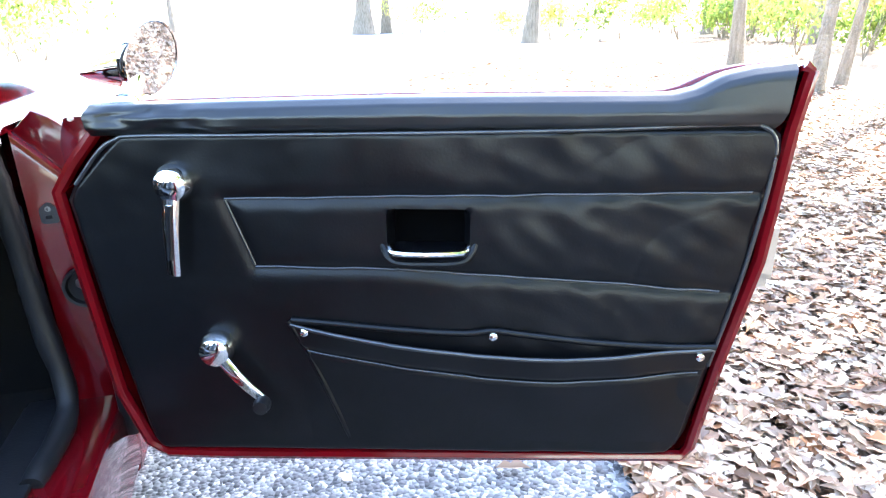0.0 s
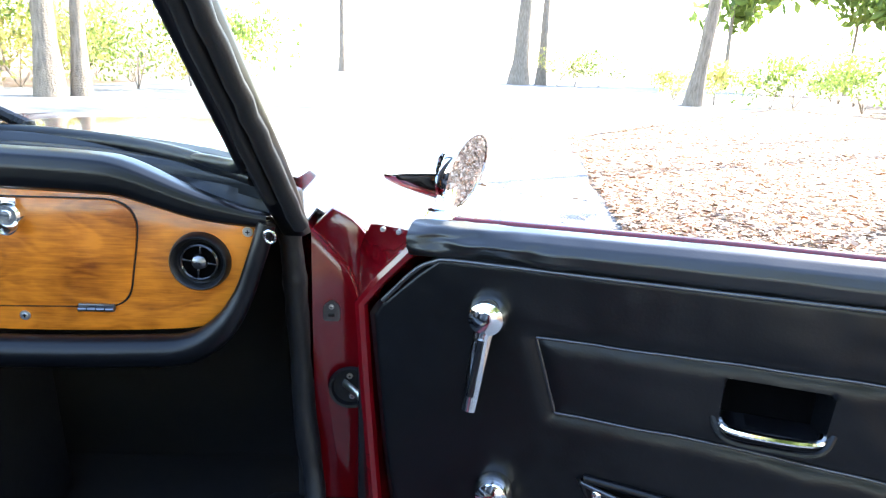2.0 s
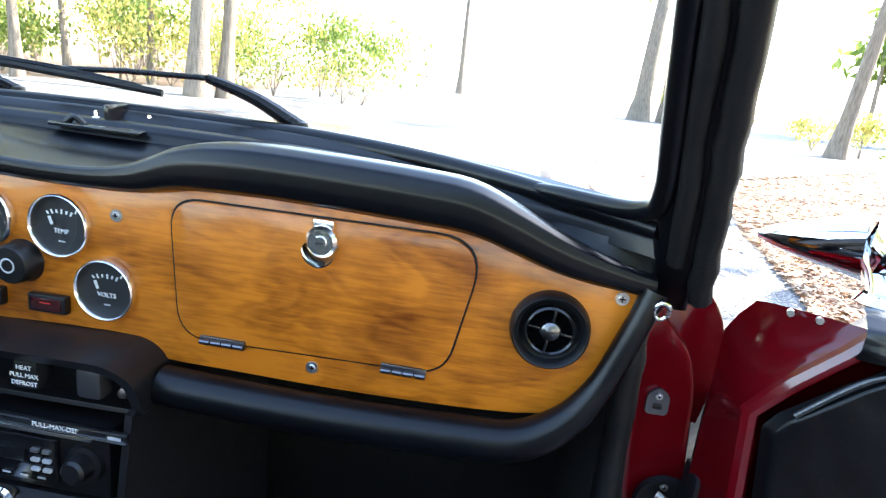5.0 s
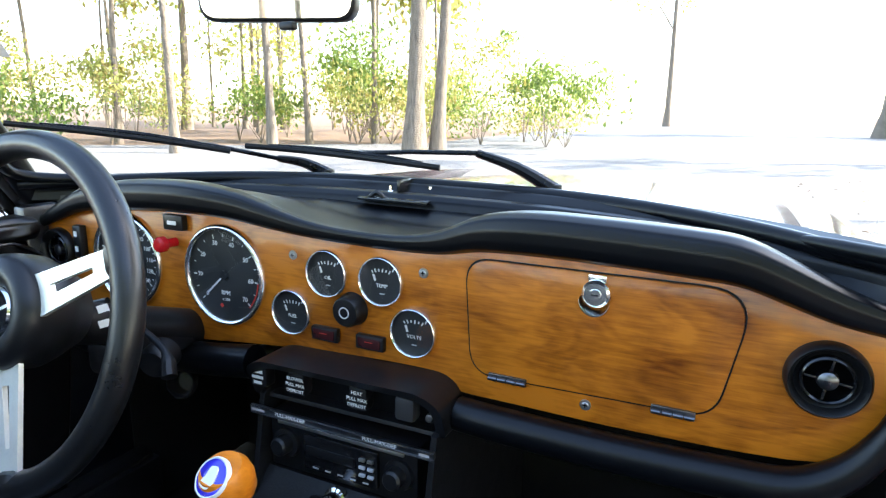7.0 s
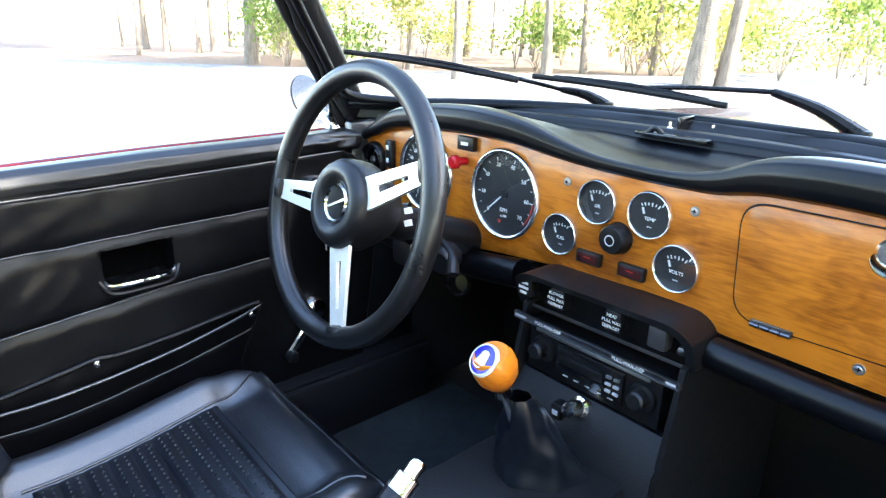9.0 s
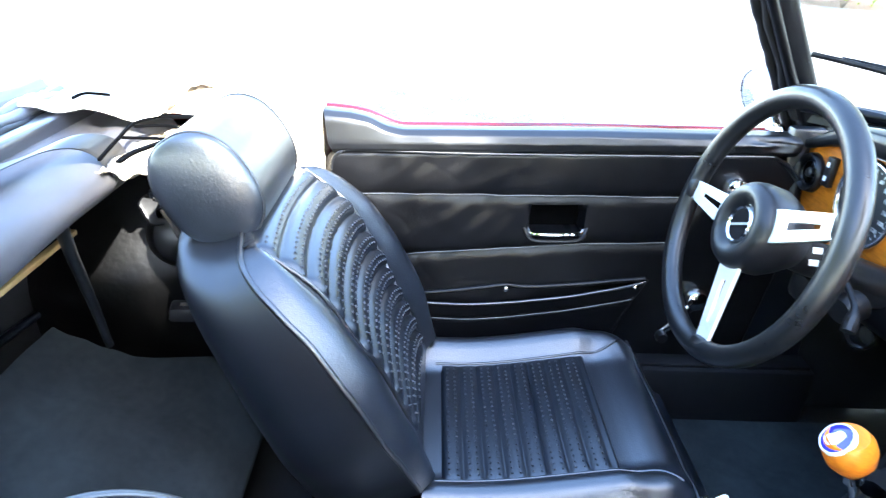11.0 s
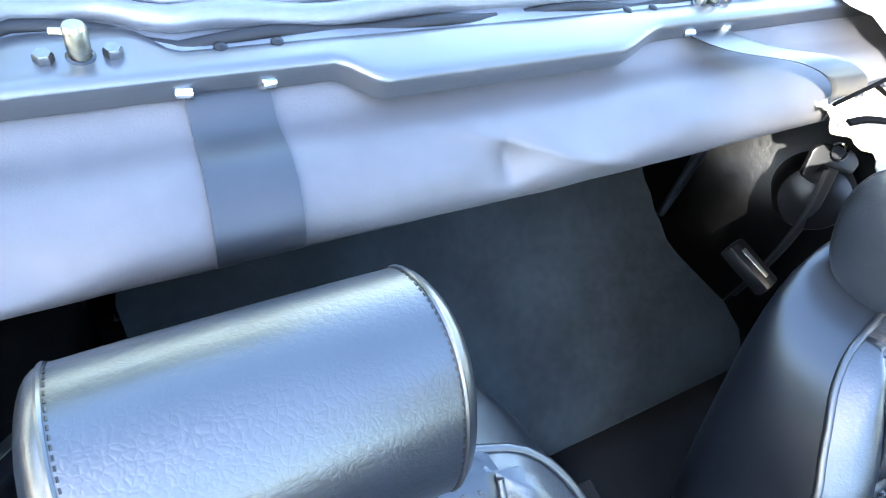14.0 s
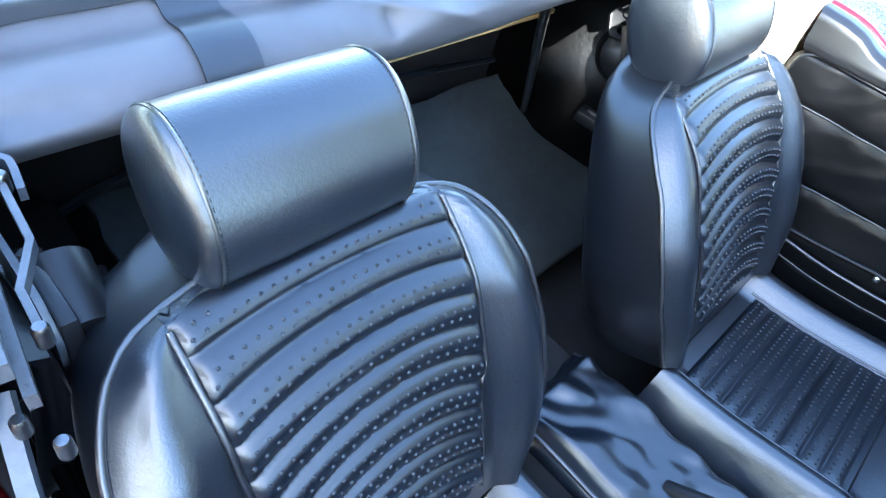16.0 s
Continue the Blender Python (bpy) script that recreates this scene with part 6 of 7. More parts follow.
for x, lines in ((-0.124, None), (-0.060, ("BLOWER", "PULL MAX", "DEFROST")), (0.038, ("HEAT", "PULL MAX", "DEFROST")), (0.106, ())):
    bm = bmesh.new()
    zc = 0.685 + 0.012 * (x + 0.06)
    box(bm, (x, -0.082, zc), (0.028, 0.022, 0.032), 0.005)
    knb = part("heater_knob", bm, BLACK_PLASTIC if lines != () else mat("grey_knob", (0.030, 0.030, 0.033), 0.45, vary=0.15), console, "square black knob with white lettering" if lines != () else "square plain dark grey knob")
    m = facing((x, -0.0935, zc), (0, -1, 0))
    if lines:
        for k, tx in enumerate(lines):
            writing(tx, 0.0068, m @ Matrix.Translation((0, 0.0085 - 0.0085 * k, 0)), WHITE_INK, knb)
    elif lines is None:
        for k, w in enumerate((0.018, 0.02, 0.014)):
            bar(m, 0, 0.008 - 0.008 * k, w, 0.0042, knb)
bm = bmesh.new()
lathe(bm, [(0.0, 0.008), (0.005, 0.007), (0.0065, 0.0)], facing((0.137, -0.078, 0.678), (0, -1, 0.2)), 18)
part("panel_bolt", bm, DARK_STEEL, console)
bm = bmesh.new()
box(bm, (0.010, -0.099, 0.640), (0.286, 0.006, 0.011), 0.002)
strip = part("label_strip", bm, DARK_STEEL, console, "dark metal strip with white lettering")
mS = facing((0.010, -0.1023, 0.640), (0, -1, 0))
for x in (-0.074, 0.066):
    writing("PULL-MAX-DEF", 0.0075, mS @ Matrix.Translation((x, 0, 0)), WHITE_INK, strip)
for x, w in ((-0.128, 0.022), (0.130, 0.014)):
    bar(mS, x, 0, w, 0.0035, strip, GREY_INK)
for z in (0.0048, -0.0048):
    bar(mS, 0, z, 0.284, 0.0012, strip, BEZEL, name="strip_edge")

radio = thing("car_radio", (0.005, -0.06, 0.54), "black cassette car radio with two round knobs", "radio")
bm = bmesh.new()
box(bm, (0.005, -0.035, 0.592), (0.235, 0.10, 0.082), 0.004)
part("radio_body", bm, BLACK_PLASTIC, radio)
bm = bmesh.new()
box(bm, (0.008, -0.088, 0.590), (0.118, 0.008, 0.052), 0.002)
part("front_panel", bm, BLACK_GLOSS, radio)
bm = bmesh.new()
box(bm, (-0.006, -0.093, 0.594), (0.078, 0.004, 0.013), 0.001)
part("cassette_slot", bm, BLACK_PLASTIC, radio)
bm = bmesh.new()
box(bm, (0.004, -0.0875, 0.622), (0.20, 0.004, 0.005), 0.001)
part("bezel", bm, STEEL, radio)
for x in (-0.082, 0.096):
    bm = bmesh.new()
    lathe(bm, [(0.0, 0.026), (0.010, 0.026), (0.013, 0.023), (0.014, 0.008), (0.020, 0.007), (0.022, 0.0)], facing((x, -0.084, 0.592), (0, -1, 0.1)), 26)
    part("radio_knob", bm, BLACK_PLASTIC, radio)
for k in range(6):
    bm = bmesh.new()
    box(bm, (0.045 + 0.013 * (k % 2), -0.094, 0.603 - 0.011 * (k // 2)), (0.009, 0.004, 0.004), 0.0008)
    part("button", bm, STEEL if k < 2 else GREY_INK, radio)
for k in range(5):
    bar(facing((-0.03 + 0.02 * k, -0.0925, 0.570), (0, -1, 0)), 0, 0, 0.009, 0.002, radio, GREY_INK)
# support panels beside the radio and the tunnel cover
bm = bmesh.new()
for s in (-1, 1):
    slab(bm, [(-0.05, 0.65), (0.05, 0.69), (0.30, 0.66), (0.32, 0.20), (-0.05, 0.20), (-0.09, 0.44)], lambda a, b, d: Vector((d, a, b)), 0.008 + s * 0.138, 0.008 + s * 0.130)
tagged(part("console_side", bm, RUBBER), "black radio console side panels", "panel", kind="structure")
bm = bmesh.new()
slab(bm, [(-0.048, 0.54), (-0.085, 0.50), (-0.10, 0.40), (-0.07, 0.40), (-0.03, 0.54)], lambda a, b, d: Vector((d, a, b)), -0.125, 0.14)
tagged(part("console_front", bm, RUBBER), "black panel below the radio", "panel", kind="structure")
bm = bmesh.new()
box(bm, (0.005, -0.19, 0.440), (0.205, 0.28, 0.05), 0.012)
tagged(part("tunnel_cover", bm, RUBBER), "black vinyl cover round the gear lever", "panel", kind="structure")
lighter = thing("cigar_lighter", (0.065, -0.1, 0.49), "chrome cigar lighter in a black socket", "lighter")
bm = bmesh.new()
lathe(bm, [(0.0, 0.030), (0.011, 0.029), (0.0125, 0.024), (0.0125, 0.004), (0.017, 0.002), (0.018, -0.006)], facing((0.006, -0.100, 0.536), (0, -1, 0.25)), 24)
part("lighter_knob", bm, CHROME, lighter)
toggle = thing("toggle_switch", (0.03, -0.11, 0.49), "small black switch block", "switch")
bm = bmesh.new()
box(bm, (-0.020, -0.112, 0.524), (0.020, 0.022, 0.026), 0.004)
part("switch_body", bm, BLACK_PLASTIC, toggle)
bar(facing((-0.020, -0.1235, 0.524), (0, -1, 0)), 0, 0, 0.010, 0.008, toggle, GREY_INK)

CONSOLE_SHIFT = Matrix.Translation((-0.004, 0.038, -0.008))
for ob in (console, radio, lighter, toggle):
    ob.matrix_basis = CONSOLE_SHIFT @ ob.matrix_basis

# ---- gear lever ----
gear = thing("gear_lever", (0.02, -0.17, 0.45), "gear lever with a turned wooden knob and leather gaiter", "gear lever")
KC = Vector((0.000, -0.245, 0.660))
foot = Vector((0.004, -0.160, 0.455))
lever_dir = (KC - foot).normalized()
bm = bmesh.new()
lathe(bm, [(0.0, -0.030), (0.010, -0.029), (0.019, -0.024), (0.0265, -0.012), (0.029, 0.002), (0.0275, 0.014), (0.022, 0.0235), (0.0, 0.0235)], Matrix.Translation(KC) @ lever_dir.to_track_quat("Z", "Y").to_matrix().to_4x4(), 36)
part("knob", bm, KNOB_WOOD, gear, "polished amber wood gear knob")
cap_dir = (lever_dir * 0.8 + Vector((-0.10, -0.62, 0.05))).normalized()
m = Matrix.Translation(KC + cap_dir * 0.0245) @ cap_dir.to_track_quat("Z", "Y").to_matrix().to_4x4()
bm = bmesh.new()
lathe(bm, [(0.0, 0.0045), (0.012, 0.0036), (0.0185, 0.0016), (0.0200, -0.004)], m, 30)
part("badge", bm, BLUE_ENAMEL, gear, "round blue enamel badge with a white shape")
bm = bmesh.new()
lathe(bm, [(0.0185, 0.0014), (0.0198, 0.0024), (0.0212, 0.0), (0.0212, -0.004)], m, 36)
part("badge_ring", bm, WHITE_INK, gear)
bm = bmesh.new()
slab(bm, rounded([(-0.009, -0.010), (0.004, -0.013), (0.010, -0.004), (0.007, 0.012), (-0.003, 0.011), (-0.004, 0.001)], 0.005, 4), lambda a, b, d: m @ Vector((a, b, d)), 0.001, 0.0055)
part("badge_shape", bm, WHITE_INK, gear)
bm = bmesh.new()
rod(bm, foot, KC - lever_dir * 0.02, 0.0065)
lathe(bm, [(0.0, 0.012), (0.011, 0.011), (0.012, 0.0), (0.0, 0.0)], Matrix.Translation(KC - lever_dir * 0.046) @ lever_dir.to_track_quat("Z", "Y").to_matrix().to_4x4(), 20)
part("stem", bm, CHROME, gear)
bm = bmesh.new()


def gaiter(u, v):
    a = math.tau * u
    c = Vector((-0.004, -0.134, 0.450)).lerp(Vector((0.006, -0.203, 0.606)), v)
    r = 0.052 * (1 - v) ** 0.9 + 0.015
    r *= 1 + 0.09 * math.sin(3 * a + 5 * v) * (0.3 + math.sin(math.pi * v)) + 0.05 * math.sin(7 * a - 9 * v) + 0.03 * math.sin(5 * v * math.pi)
    return c + Vector((r * math.cos(a), r * math.sin(a), 0))


sheet(bm, gaiter, 40, 26, close_u=True)
part("gaiter", bm, LEATHER_FINE, gear, "slack black leather gaiter", smooth=80)

brake = thing("handbrake", (0.02, -0.5, 0.4), "handbrake lever with chrome release button", "handbrake")
bm = bmesh.new()
tip = Vector((0.016, -0.385, 0.585))
tail = Vector((0.020, -0.62, 0.40))
rod(bm, tip.lerp(tail, 0.06), tip.lerp(tail, 0.5), 0.0165, 0.0165, 20)
rod(bm, tip.lerp(tail, 0.5), tail, 0.010, 0.012, 14)
part("grip", bm, BLACK_PLASTIC, brake)
bm = bmesh.new()
lathe(bm, [(0.0, 0.030), (0.008, 0.029), (0.011, 0.024), (0.011, 0.010), (0.017, 0.008), (0.017, -0.012)], Matrix.Translation(tip.lerp(tail, 0.05)) @ (tip - tail).normalized().to_track_quat("Z", "Y").to_matrix().to_4x4(), 22)
part("button", bm, CHROME, brake)

# ---- floor mats and pedals ----
for x, w in ((-0.40, 0.36), (0.40, 0.36)):
    mt = thing("floor_mat", (x, -0.05, 0.186), "dark ribbed rubber floor mat", "mat", group="floor mats")
    bm = bmesh.new()
    box(bm, (x, -0.02, 0.19), (w, 0.46, 0.009), 0.004)
    part("mat", bm, CARPET, mt)
pd = thing("pedals", (-0.30, 0.3, 0.2), "black rubber faced foot pedals", "pedals")
for x in (-0.40, -0.30, -0.21):
    bm = bmesh.new()
    box(bm, (x, 0.30, 0.33), (0.06, 0.015, 0.055), 0.004)
    part("pedal_pad", bm, RUBBER, pd)
    bm = bmesh.new()
    rod(bm, (x, 0.31, 0.33), (x, 0.38, 0.62), 0.007)
    part("pedal_arm", bm, BLACK_PAINT, pd)

# ---- rear-view mirror, sticker, wipers ----
rv = thing("rear_view_mirror", (-0.03, -0.06, 1.20), "black framed rear-view mirror", "mirror")
mc = Vector((-0.092, -0.03, 1.174))
mm = facing(mc, Vector((0.30, -0.95, -0.06)))
out = rounded([(-0.100, -0.030), (0.100, -0.030), (0.104, 0.034), (-0.104, 0.034)], 0.022, 5)
bm = bmesh.new()
slab(bm, out, lambda a, b, d: mm @ Vector((a, b, d)), -0.018, 0.003, 0.004)
part("housing", bm, BLACK_PLASTIC, rv)
bm = bmesh.new()
slab(bm, [(a * 0.95, (b - 0.002) * 0.86 + 0.002) for a, b in out], lambda a, b, d: mm @ Vector((a, b, d)), 0.002, 0.0042)
part("mirror_glass", bm, MIRROR, rv)
bm = bmesh.new()
tube(bm, spline([mc + Vector((0, 0.01, -0.01)), mc + Vector((0.0, 0.03, 0.04)), Vector((-0.03, -0.02, 1.268))], 5), 0.006, 8)
part("stalk", bm, BLACK_PLASTIC, rv)
bm = bmesh.new()
box(bm, (mc.x + 0.02, mc.y - 0.002, mc.z - 0.036), (0.022, 0.012, 0.010), 0.003)
part("dip_tab", bm, BLACK_PLASTIC, rv)
st = thing("windscreen_sticker", (-0.5, 0.0, 1.1), "pale printed paper sticker inside the glass", "sticker")


def on_glass(q, v, off=0.0):
    p = screen_base(q).lerp(screen_top(q), v)
    return p + Vector((0, -0.006 - off, -0.003))


bm = bmesh.new()
thick_sheet(bm, lambda u, v: on_glass(-0.975 + 0.085 * u, 0.55 + 0.22 * v), 4, 4, (0, 0.001, 0))
part("paper", bm, PAPER, st)
bm = bmesh.new()
thick_sheet(bm, lambda u, v: on_glass(-0.925 + 0.033 * u, 0.64 + 0.10 * v, 0.002), 2, 2, (0, 0.001, 0))
part("red_block", bm, PINK_INK, st)
for k in range(5):
    bm = bmesh.new()
    thick_sheet(bm, lambda u, v, k=k: on_glass(-0.968 + 0.038 * u, 0.58 + 0.034 * k + 0.007 * v, 0.002), 2, 1, (0, 0.001, 0))
    part("print_bar", bm, GREY_INK, st)
for (q0, v0), (q1, v1), (q2, v2), (q3, v3) in (((-0.33, 0.0), (-0.57, 0.13), (-0.98, 0.28), (-0.46, 0.085)), ((0.33, 0.0), (0.04, 0.08), (-0.52, 0.16), (0.15, 0.155))):
    wp = thing("wiper", tuple(on_glass(q0, v0) + Vector((0, 0.05, 0))), "black windscreen wiper resting on the glass", "wiper", group="wipers")
    bm = bmesh.new()
    p0, p1 = on_glass(q0, v0, -0.028), on_glass(q3, v3, -0.026)
    pe = on_glass((q1 + q2) / 2, (v1 + v2) / 2, -0.030)
    tube(bm, spline([p0, p0.lerp(p1, 0.5) + Vector((0, 0.004, 0.006)), p1], 5), lambda t: 0.012 - 0.006 * t, 8)
    tube(bm, [p1, p1.lerp(pe, 0.5) + Vector((0, 0.01, 0.002)), pe], 0.004, 8)
    part("arm", bm, BLACK_PAINT, wp)
    bm = bmesh.new()
    a, b = on_glass(q1 - 0.02, v1 - 0.005, -0.018), on_glass(q2, v2, -0.018)
    tube(bm, [on_glass(q1 + (q2 - q1) * k / 12, v1 + (v2 - v1) * k / 12 - 0.006, -0.014) for k in range(13)], 0.0055, 6, flat=0.6)
    part("blade", bm, RUBBER, wp)
    bm = bmesh.new()
    tube(bm, [on_glass(q1 + (q2 - q1) * (0.1 + 0.8 * k / 12), v1 + (v2 - v1) * (0.1 + 0.8 * k / 12) + 0.012 * math.sin(math.pi * k / 12), -0.024) for k in range(13)], 0.0045, 6)
    part("blade_bow", bm, BLACK_PAINT, wp)
    bm = bmesh.new()
    lathe(bm, [(0.0, 0.02), (0.010, 0.017), (0.014, 0.0), (0.014, -0.03)], Matrix.Translation(p0 - Vector((0, 0, 0.008))), 18)
    part("spindle", bm, BLACK_PLASTIC, wp)


# ---- the folded soft top behind the seats ----
top = thing("soft_top", (0.03, -1.35, 0.74), "folded grey-brown soft top strapped behind the seats", "soft top")


def bundle(u, v):
    """The rolled cloth: u along the car's width, v round the roll from its rear top over the front to beneath."""
    x = 0.70 - 1.36 * u
    pts = [(-1.405, 0.858), (-1.362, 0.854), (-1.332, 0.843), (-1.290, 0.851), (-1.256, 0.842), (-1.236, 0.822), (-1.238, 0.797), (-1.262, 0.775), (-1.30, 0.762), (-1.37, 0.758), (-1.42, 0.77)]
    k = v * (len(pts) - 1)
    i = min(int(k), len(pts) - 2)
    q = [Vector(p) for p in (pts[max(i - 1, 0)], pts[i], pts[i + 1], pts[min(i + 2, len(pts) - 1)])]
    t = k - i
    p = 0.5 * (2 * q[1] + (q[2] - q[0]) * t + (2 * q[0] - 5 * q[1] + 4 * q[2] - q[3]) * t * t + (3 * q[1] - q[0] - 3 * q[2] + q[3]) * t ** 3)
    y, z = p
    f = math.sin(math.pi * min(1, v * 1.3))
    n = 0.010 * noise.noise((x * 4.0, v * 2.5, 1.0)) + 0.004 * noise.noise((x * 13, v * 7, 4.0))
    pinch = -0.020 * math.exp(-abs(x - 0.105) / 0.022 - ((v - 0.44) / 0.09) ** 2) + 0.010 * math.exp(-((x - 0.05) / 0.05) ** 2 - ((v - 0.46) / 0.10) ** 2)
    off = (v - 0.50) + (x + 0.012) * 1.15
    crease = 0.011 * (math.exp(off / 0.10) if off < 0 else math.exp(-off / 0.045)) * smoothstep(0.24, 0.08, x) * smoothstep(-0.10, -0.005, x)
    folds = 0.016 * smoothstep(0.42, 0.66, x) * math.sin(30 * v + 8 * x) * smoothstep(0.25, 0.5, v)
    sag = -0.012 * smoothstep(-0.30, -0.05, x) * smoothstep(0.25, 0.05, x) * smoothstep(0.5, 0.7, v)
    d = f * (n + pinch + crease + folds)
    return Vector((x, y + d * 0.9, z + d * 0.5 + sag))


bm = bmesh.new()
sheet(bm, bundle, 240, 90)
part("rolled_cloth", bm, TOP_CLOTH, top, "creased grey-brown vinyl lining rolled into a bundle", smooth=80)


# steel header rail with its lip
def rail(u, v):
    x = 0.70 - 1.36 * u
    lip = 0.030 * (smoothstep(0.50, 0.58, x) + smoothstep(0.245, 0.205, x) * smoothstep(-0.16, -0.06, x))
    bulge = 0.034 * smoothstep(0.36, 0.40, x) * smoothstep(0.515, 0.47, x)
    pts = [(-1.361 + lip, 0.858), (-1.360 + lip, 0.874), (-1.363 + lip, 0.8785), (-1.370 + 0.75 * lip, 0.8795), (-1.380, 0.878), (-1.392 - bulge, 0.876), (-1.396 - bulge, 0.871), (-1.396 - bulge, 0.862)]
    k = v * (len(pts) - 1)
    i = min(int(k), len(pts) - 2)
    y, z = Vector(pts[i]).lerp(Vector(pts[i + 1]), k - i)
    return Vector((x, y, z))


bm = bmesh.new()
thick_sheet(bm, rail, 140, 12, (0, 0, -0.003))
hr = part("header_rail", bm, RAIL_PAINT, top, "black painted steel header rail", smooth=50)
for x in (0.431, -0.262):
    bm = bmesh.new()
    lathe(bm, [(0.0, 0.031), (0.007, 0.030), (0.0085, 0.027), (0.0085, 0.010), (0.0075, 0.009), (0.0075, 0.0)], Matrix.Translation((x, -1.394, 0.874)) @ Euler((0.10, 0.0, 0)).to_matrix().to_4x4(), 22)
    rod(bm, (x, -1.396, 0.898), (x + 0.016, -1.400, 0.897), 0.003, seg=8)
    part("locating_pin", bm, DULL_STEEL, hr, "dull steel locating pin")
    bm = bmesh.new()
    lathe(bm, [(0.0105, 0.0), (0.0105, 0.004), (0.008, 0.005)], Matrix.Translation((x, -1.394, 0.874)), 22)
    part("pin_hole", bm, BLACK_GLOSS, hr)
    for dx in (0.024, -0.022):
        bm = bmesh.new()
        lathe(bm, [(0.0, 0.010), (0.006, 0.010), (0.0072, 0.008), (0.0072, 0.002), (0.009, 0.001), (0.009, -0.001)], Matrix.Translation((x + dx, -1.393, 0.875)), 6)
        part("bolt", bm, DARK_STEEL, hr)
for x in (0.330, 0.283, -0.12, -0.16):
    bm = bmesh.new()
    lathe(bm, [(0.0, 0.003), (0.003, 0.003), (0.0055, 0.0015), (0.0058, 0.0)], Matrix.Translation((x, -1.392, 0.876)), 14)
    part("rivet", bm, BLACK_PAINT, hr)
# rubber welts and outer cloth behind the rail
for k, (dy, z, r) in enumerate(((-1.406, 0.870, 0.007), (-1.424, 0.878, 0.012), (-1.446, 0.881, 0.012))):
    bm = bmesh.new()
    tube(bm, [(0.70 - 1.36 * j / 60, dy - 0.030 * smoothstep(0.36, 0.42, 0.70 - 1.36 * j / 60) * smoothstep(0.53, 0.47, 0.70 - 1.36 * j / 60) + 0.003 * math.sin(j * 0.55 + k * 2), z + 0.003 * math.sin(j * 0.8 + k)) for j in range(61)], r, 10)
    part("rubber_welt" if k == 0 else "cloth_fold", bm, RUBBER if k == 0 else TOP_BLACK, top, smooth=80)
bm = bmesh.new()
thick_sheet(bm, lambda u, v: Vector((0.68 - 1.34 * u, -1.465 - (0.050 + 0.030 * noise.noise((u * 5, 0, 3)) + 0.05 * smoothstep(0.25, 0.0, u)) * v, 0.886 + 0.020 * math.sin(math.pi * v) + 0.008 * noise.noise((u * 6, v * 3, 1.0)))), 60, 14, (0, 0, -0.02))
thick_sheet(bm, lambda u, v: Vector((0.69 - 1.34 * u, -1.385 - 0.14 * v, 0.873 + 0.003 * noise.noise((u * 9, v * 4, 2.0)))), 40, 8, (0, 0, -0.01))
part("outer_cloth", bm, TOP_BLACK, top, "black vinyl outer cloth folded flat", smooth=80)


def strap(x0, x1, slack, label):
    th = thing("hood_strap", ((x0 + x1) / 2, -1.35, 0.87), label, "strap", group="soft top straps")
    bm = bmesh.new()

    def band(u, v):
        vv = 0.09 + 0.60 * v
        xa = x0 + (x1 - x0) * smoothstep(0, 0.75, v)
        x = xa - 0.068 * (u - 0.5)
        p = bundle((0.70 - x) / 1.36, vv)
        return p + Vector((0, 0.004 + slack * 0.04 * math.sin(math.pi * min(1, v * 1.6)), 0.006 + slack * 0.05 * math.sin(math.pi * min(1, v * 1.5))))
    thick_sheet(bm, band, 8, 40, (0, -0.002, -0.002))
    part("webbing", bm, STRAP, th, smooth=70)
    for u in (0.04, 0.96):
        bm = bmesh.new()
        p = band(u, 0.0)
        rod(bm, p + Vector((0.016 * (0.5 - u), 0.002, 0.002)), p + Vector((-0.010 * (0.5 - u), 0.006, 0.004)), 0.0045, seg=10)
        part("wire_loop", bm, CHROME, th)


strap(0.334, 0.345, 0.0, "black webbing strap round the rolled soft top")
strap(-0.235, -0.42, 0.7, "slack black webbing strap round the rolled soft top")

# board edge under the bundle and ledge trim
bm = bmesh.new()
box(bm, (-0.05, -1.375, 0.672), (0.86, 0.012, 0.010), 0.002)
tagged(part("board_edge", bm, BARE), "pale bare edge of a board under the soft top", "trim", kind="structure")
bm = bmesh.new()
tube(bm, spline([(0.56, -1.44, 0.47), (0.43, -1.47, 0.515), (0.0, -1.48, 0.545), (-0.46, -1.47, 0.505)], 8), 0.008, 8)
tagged(part("ledge_piping", bm, LEATHER_FINE), "black piped edge of the rear ledge", "trim", kind="structure")
for x, y, z in ((0.288, -1.455, 0.43), (0.472, -1.462, 0.36)):
    st = thing("carpet_stud", (x, y - 0.01, z), "small chrome press stud", "stud", group="press studs")
    bm = bmesh.new()
    lathe(bm, [(0.0, 0.006), (0.004, 0.0055), (0.0075, 0.002), (0.008, -0.05)], facing((x, y, z), (0, 0.9, 0.4)), 16)
    part("stud_head", bm, CHROME, st)

# ---- folding frame links at the passenger's side ----
links = thing("hood_frame", (0.63, -1.1, 0.70), "grey painted folding links of the soft top frame", "hood frame")
GREYP = mat("grey_frame_paint", (0.060, 0.064, 0.072), 0.30, vary=0.35, scale=25, bump=0.1, bump_scale=150)


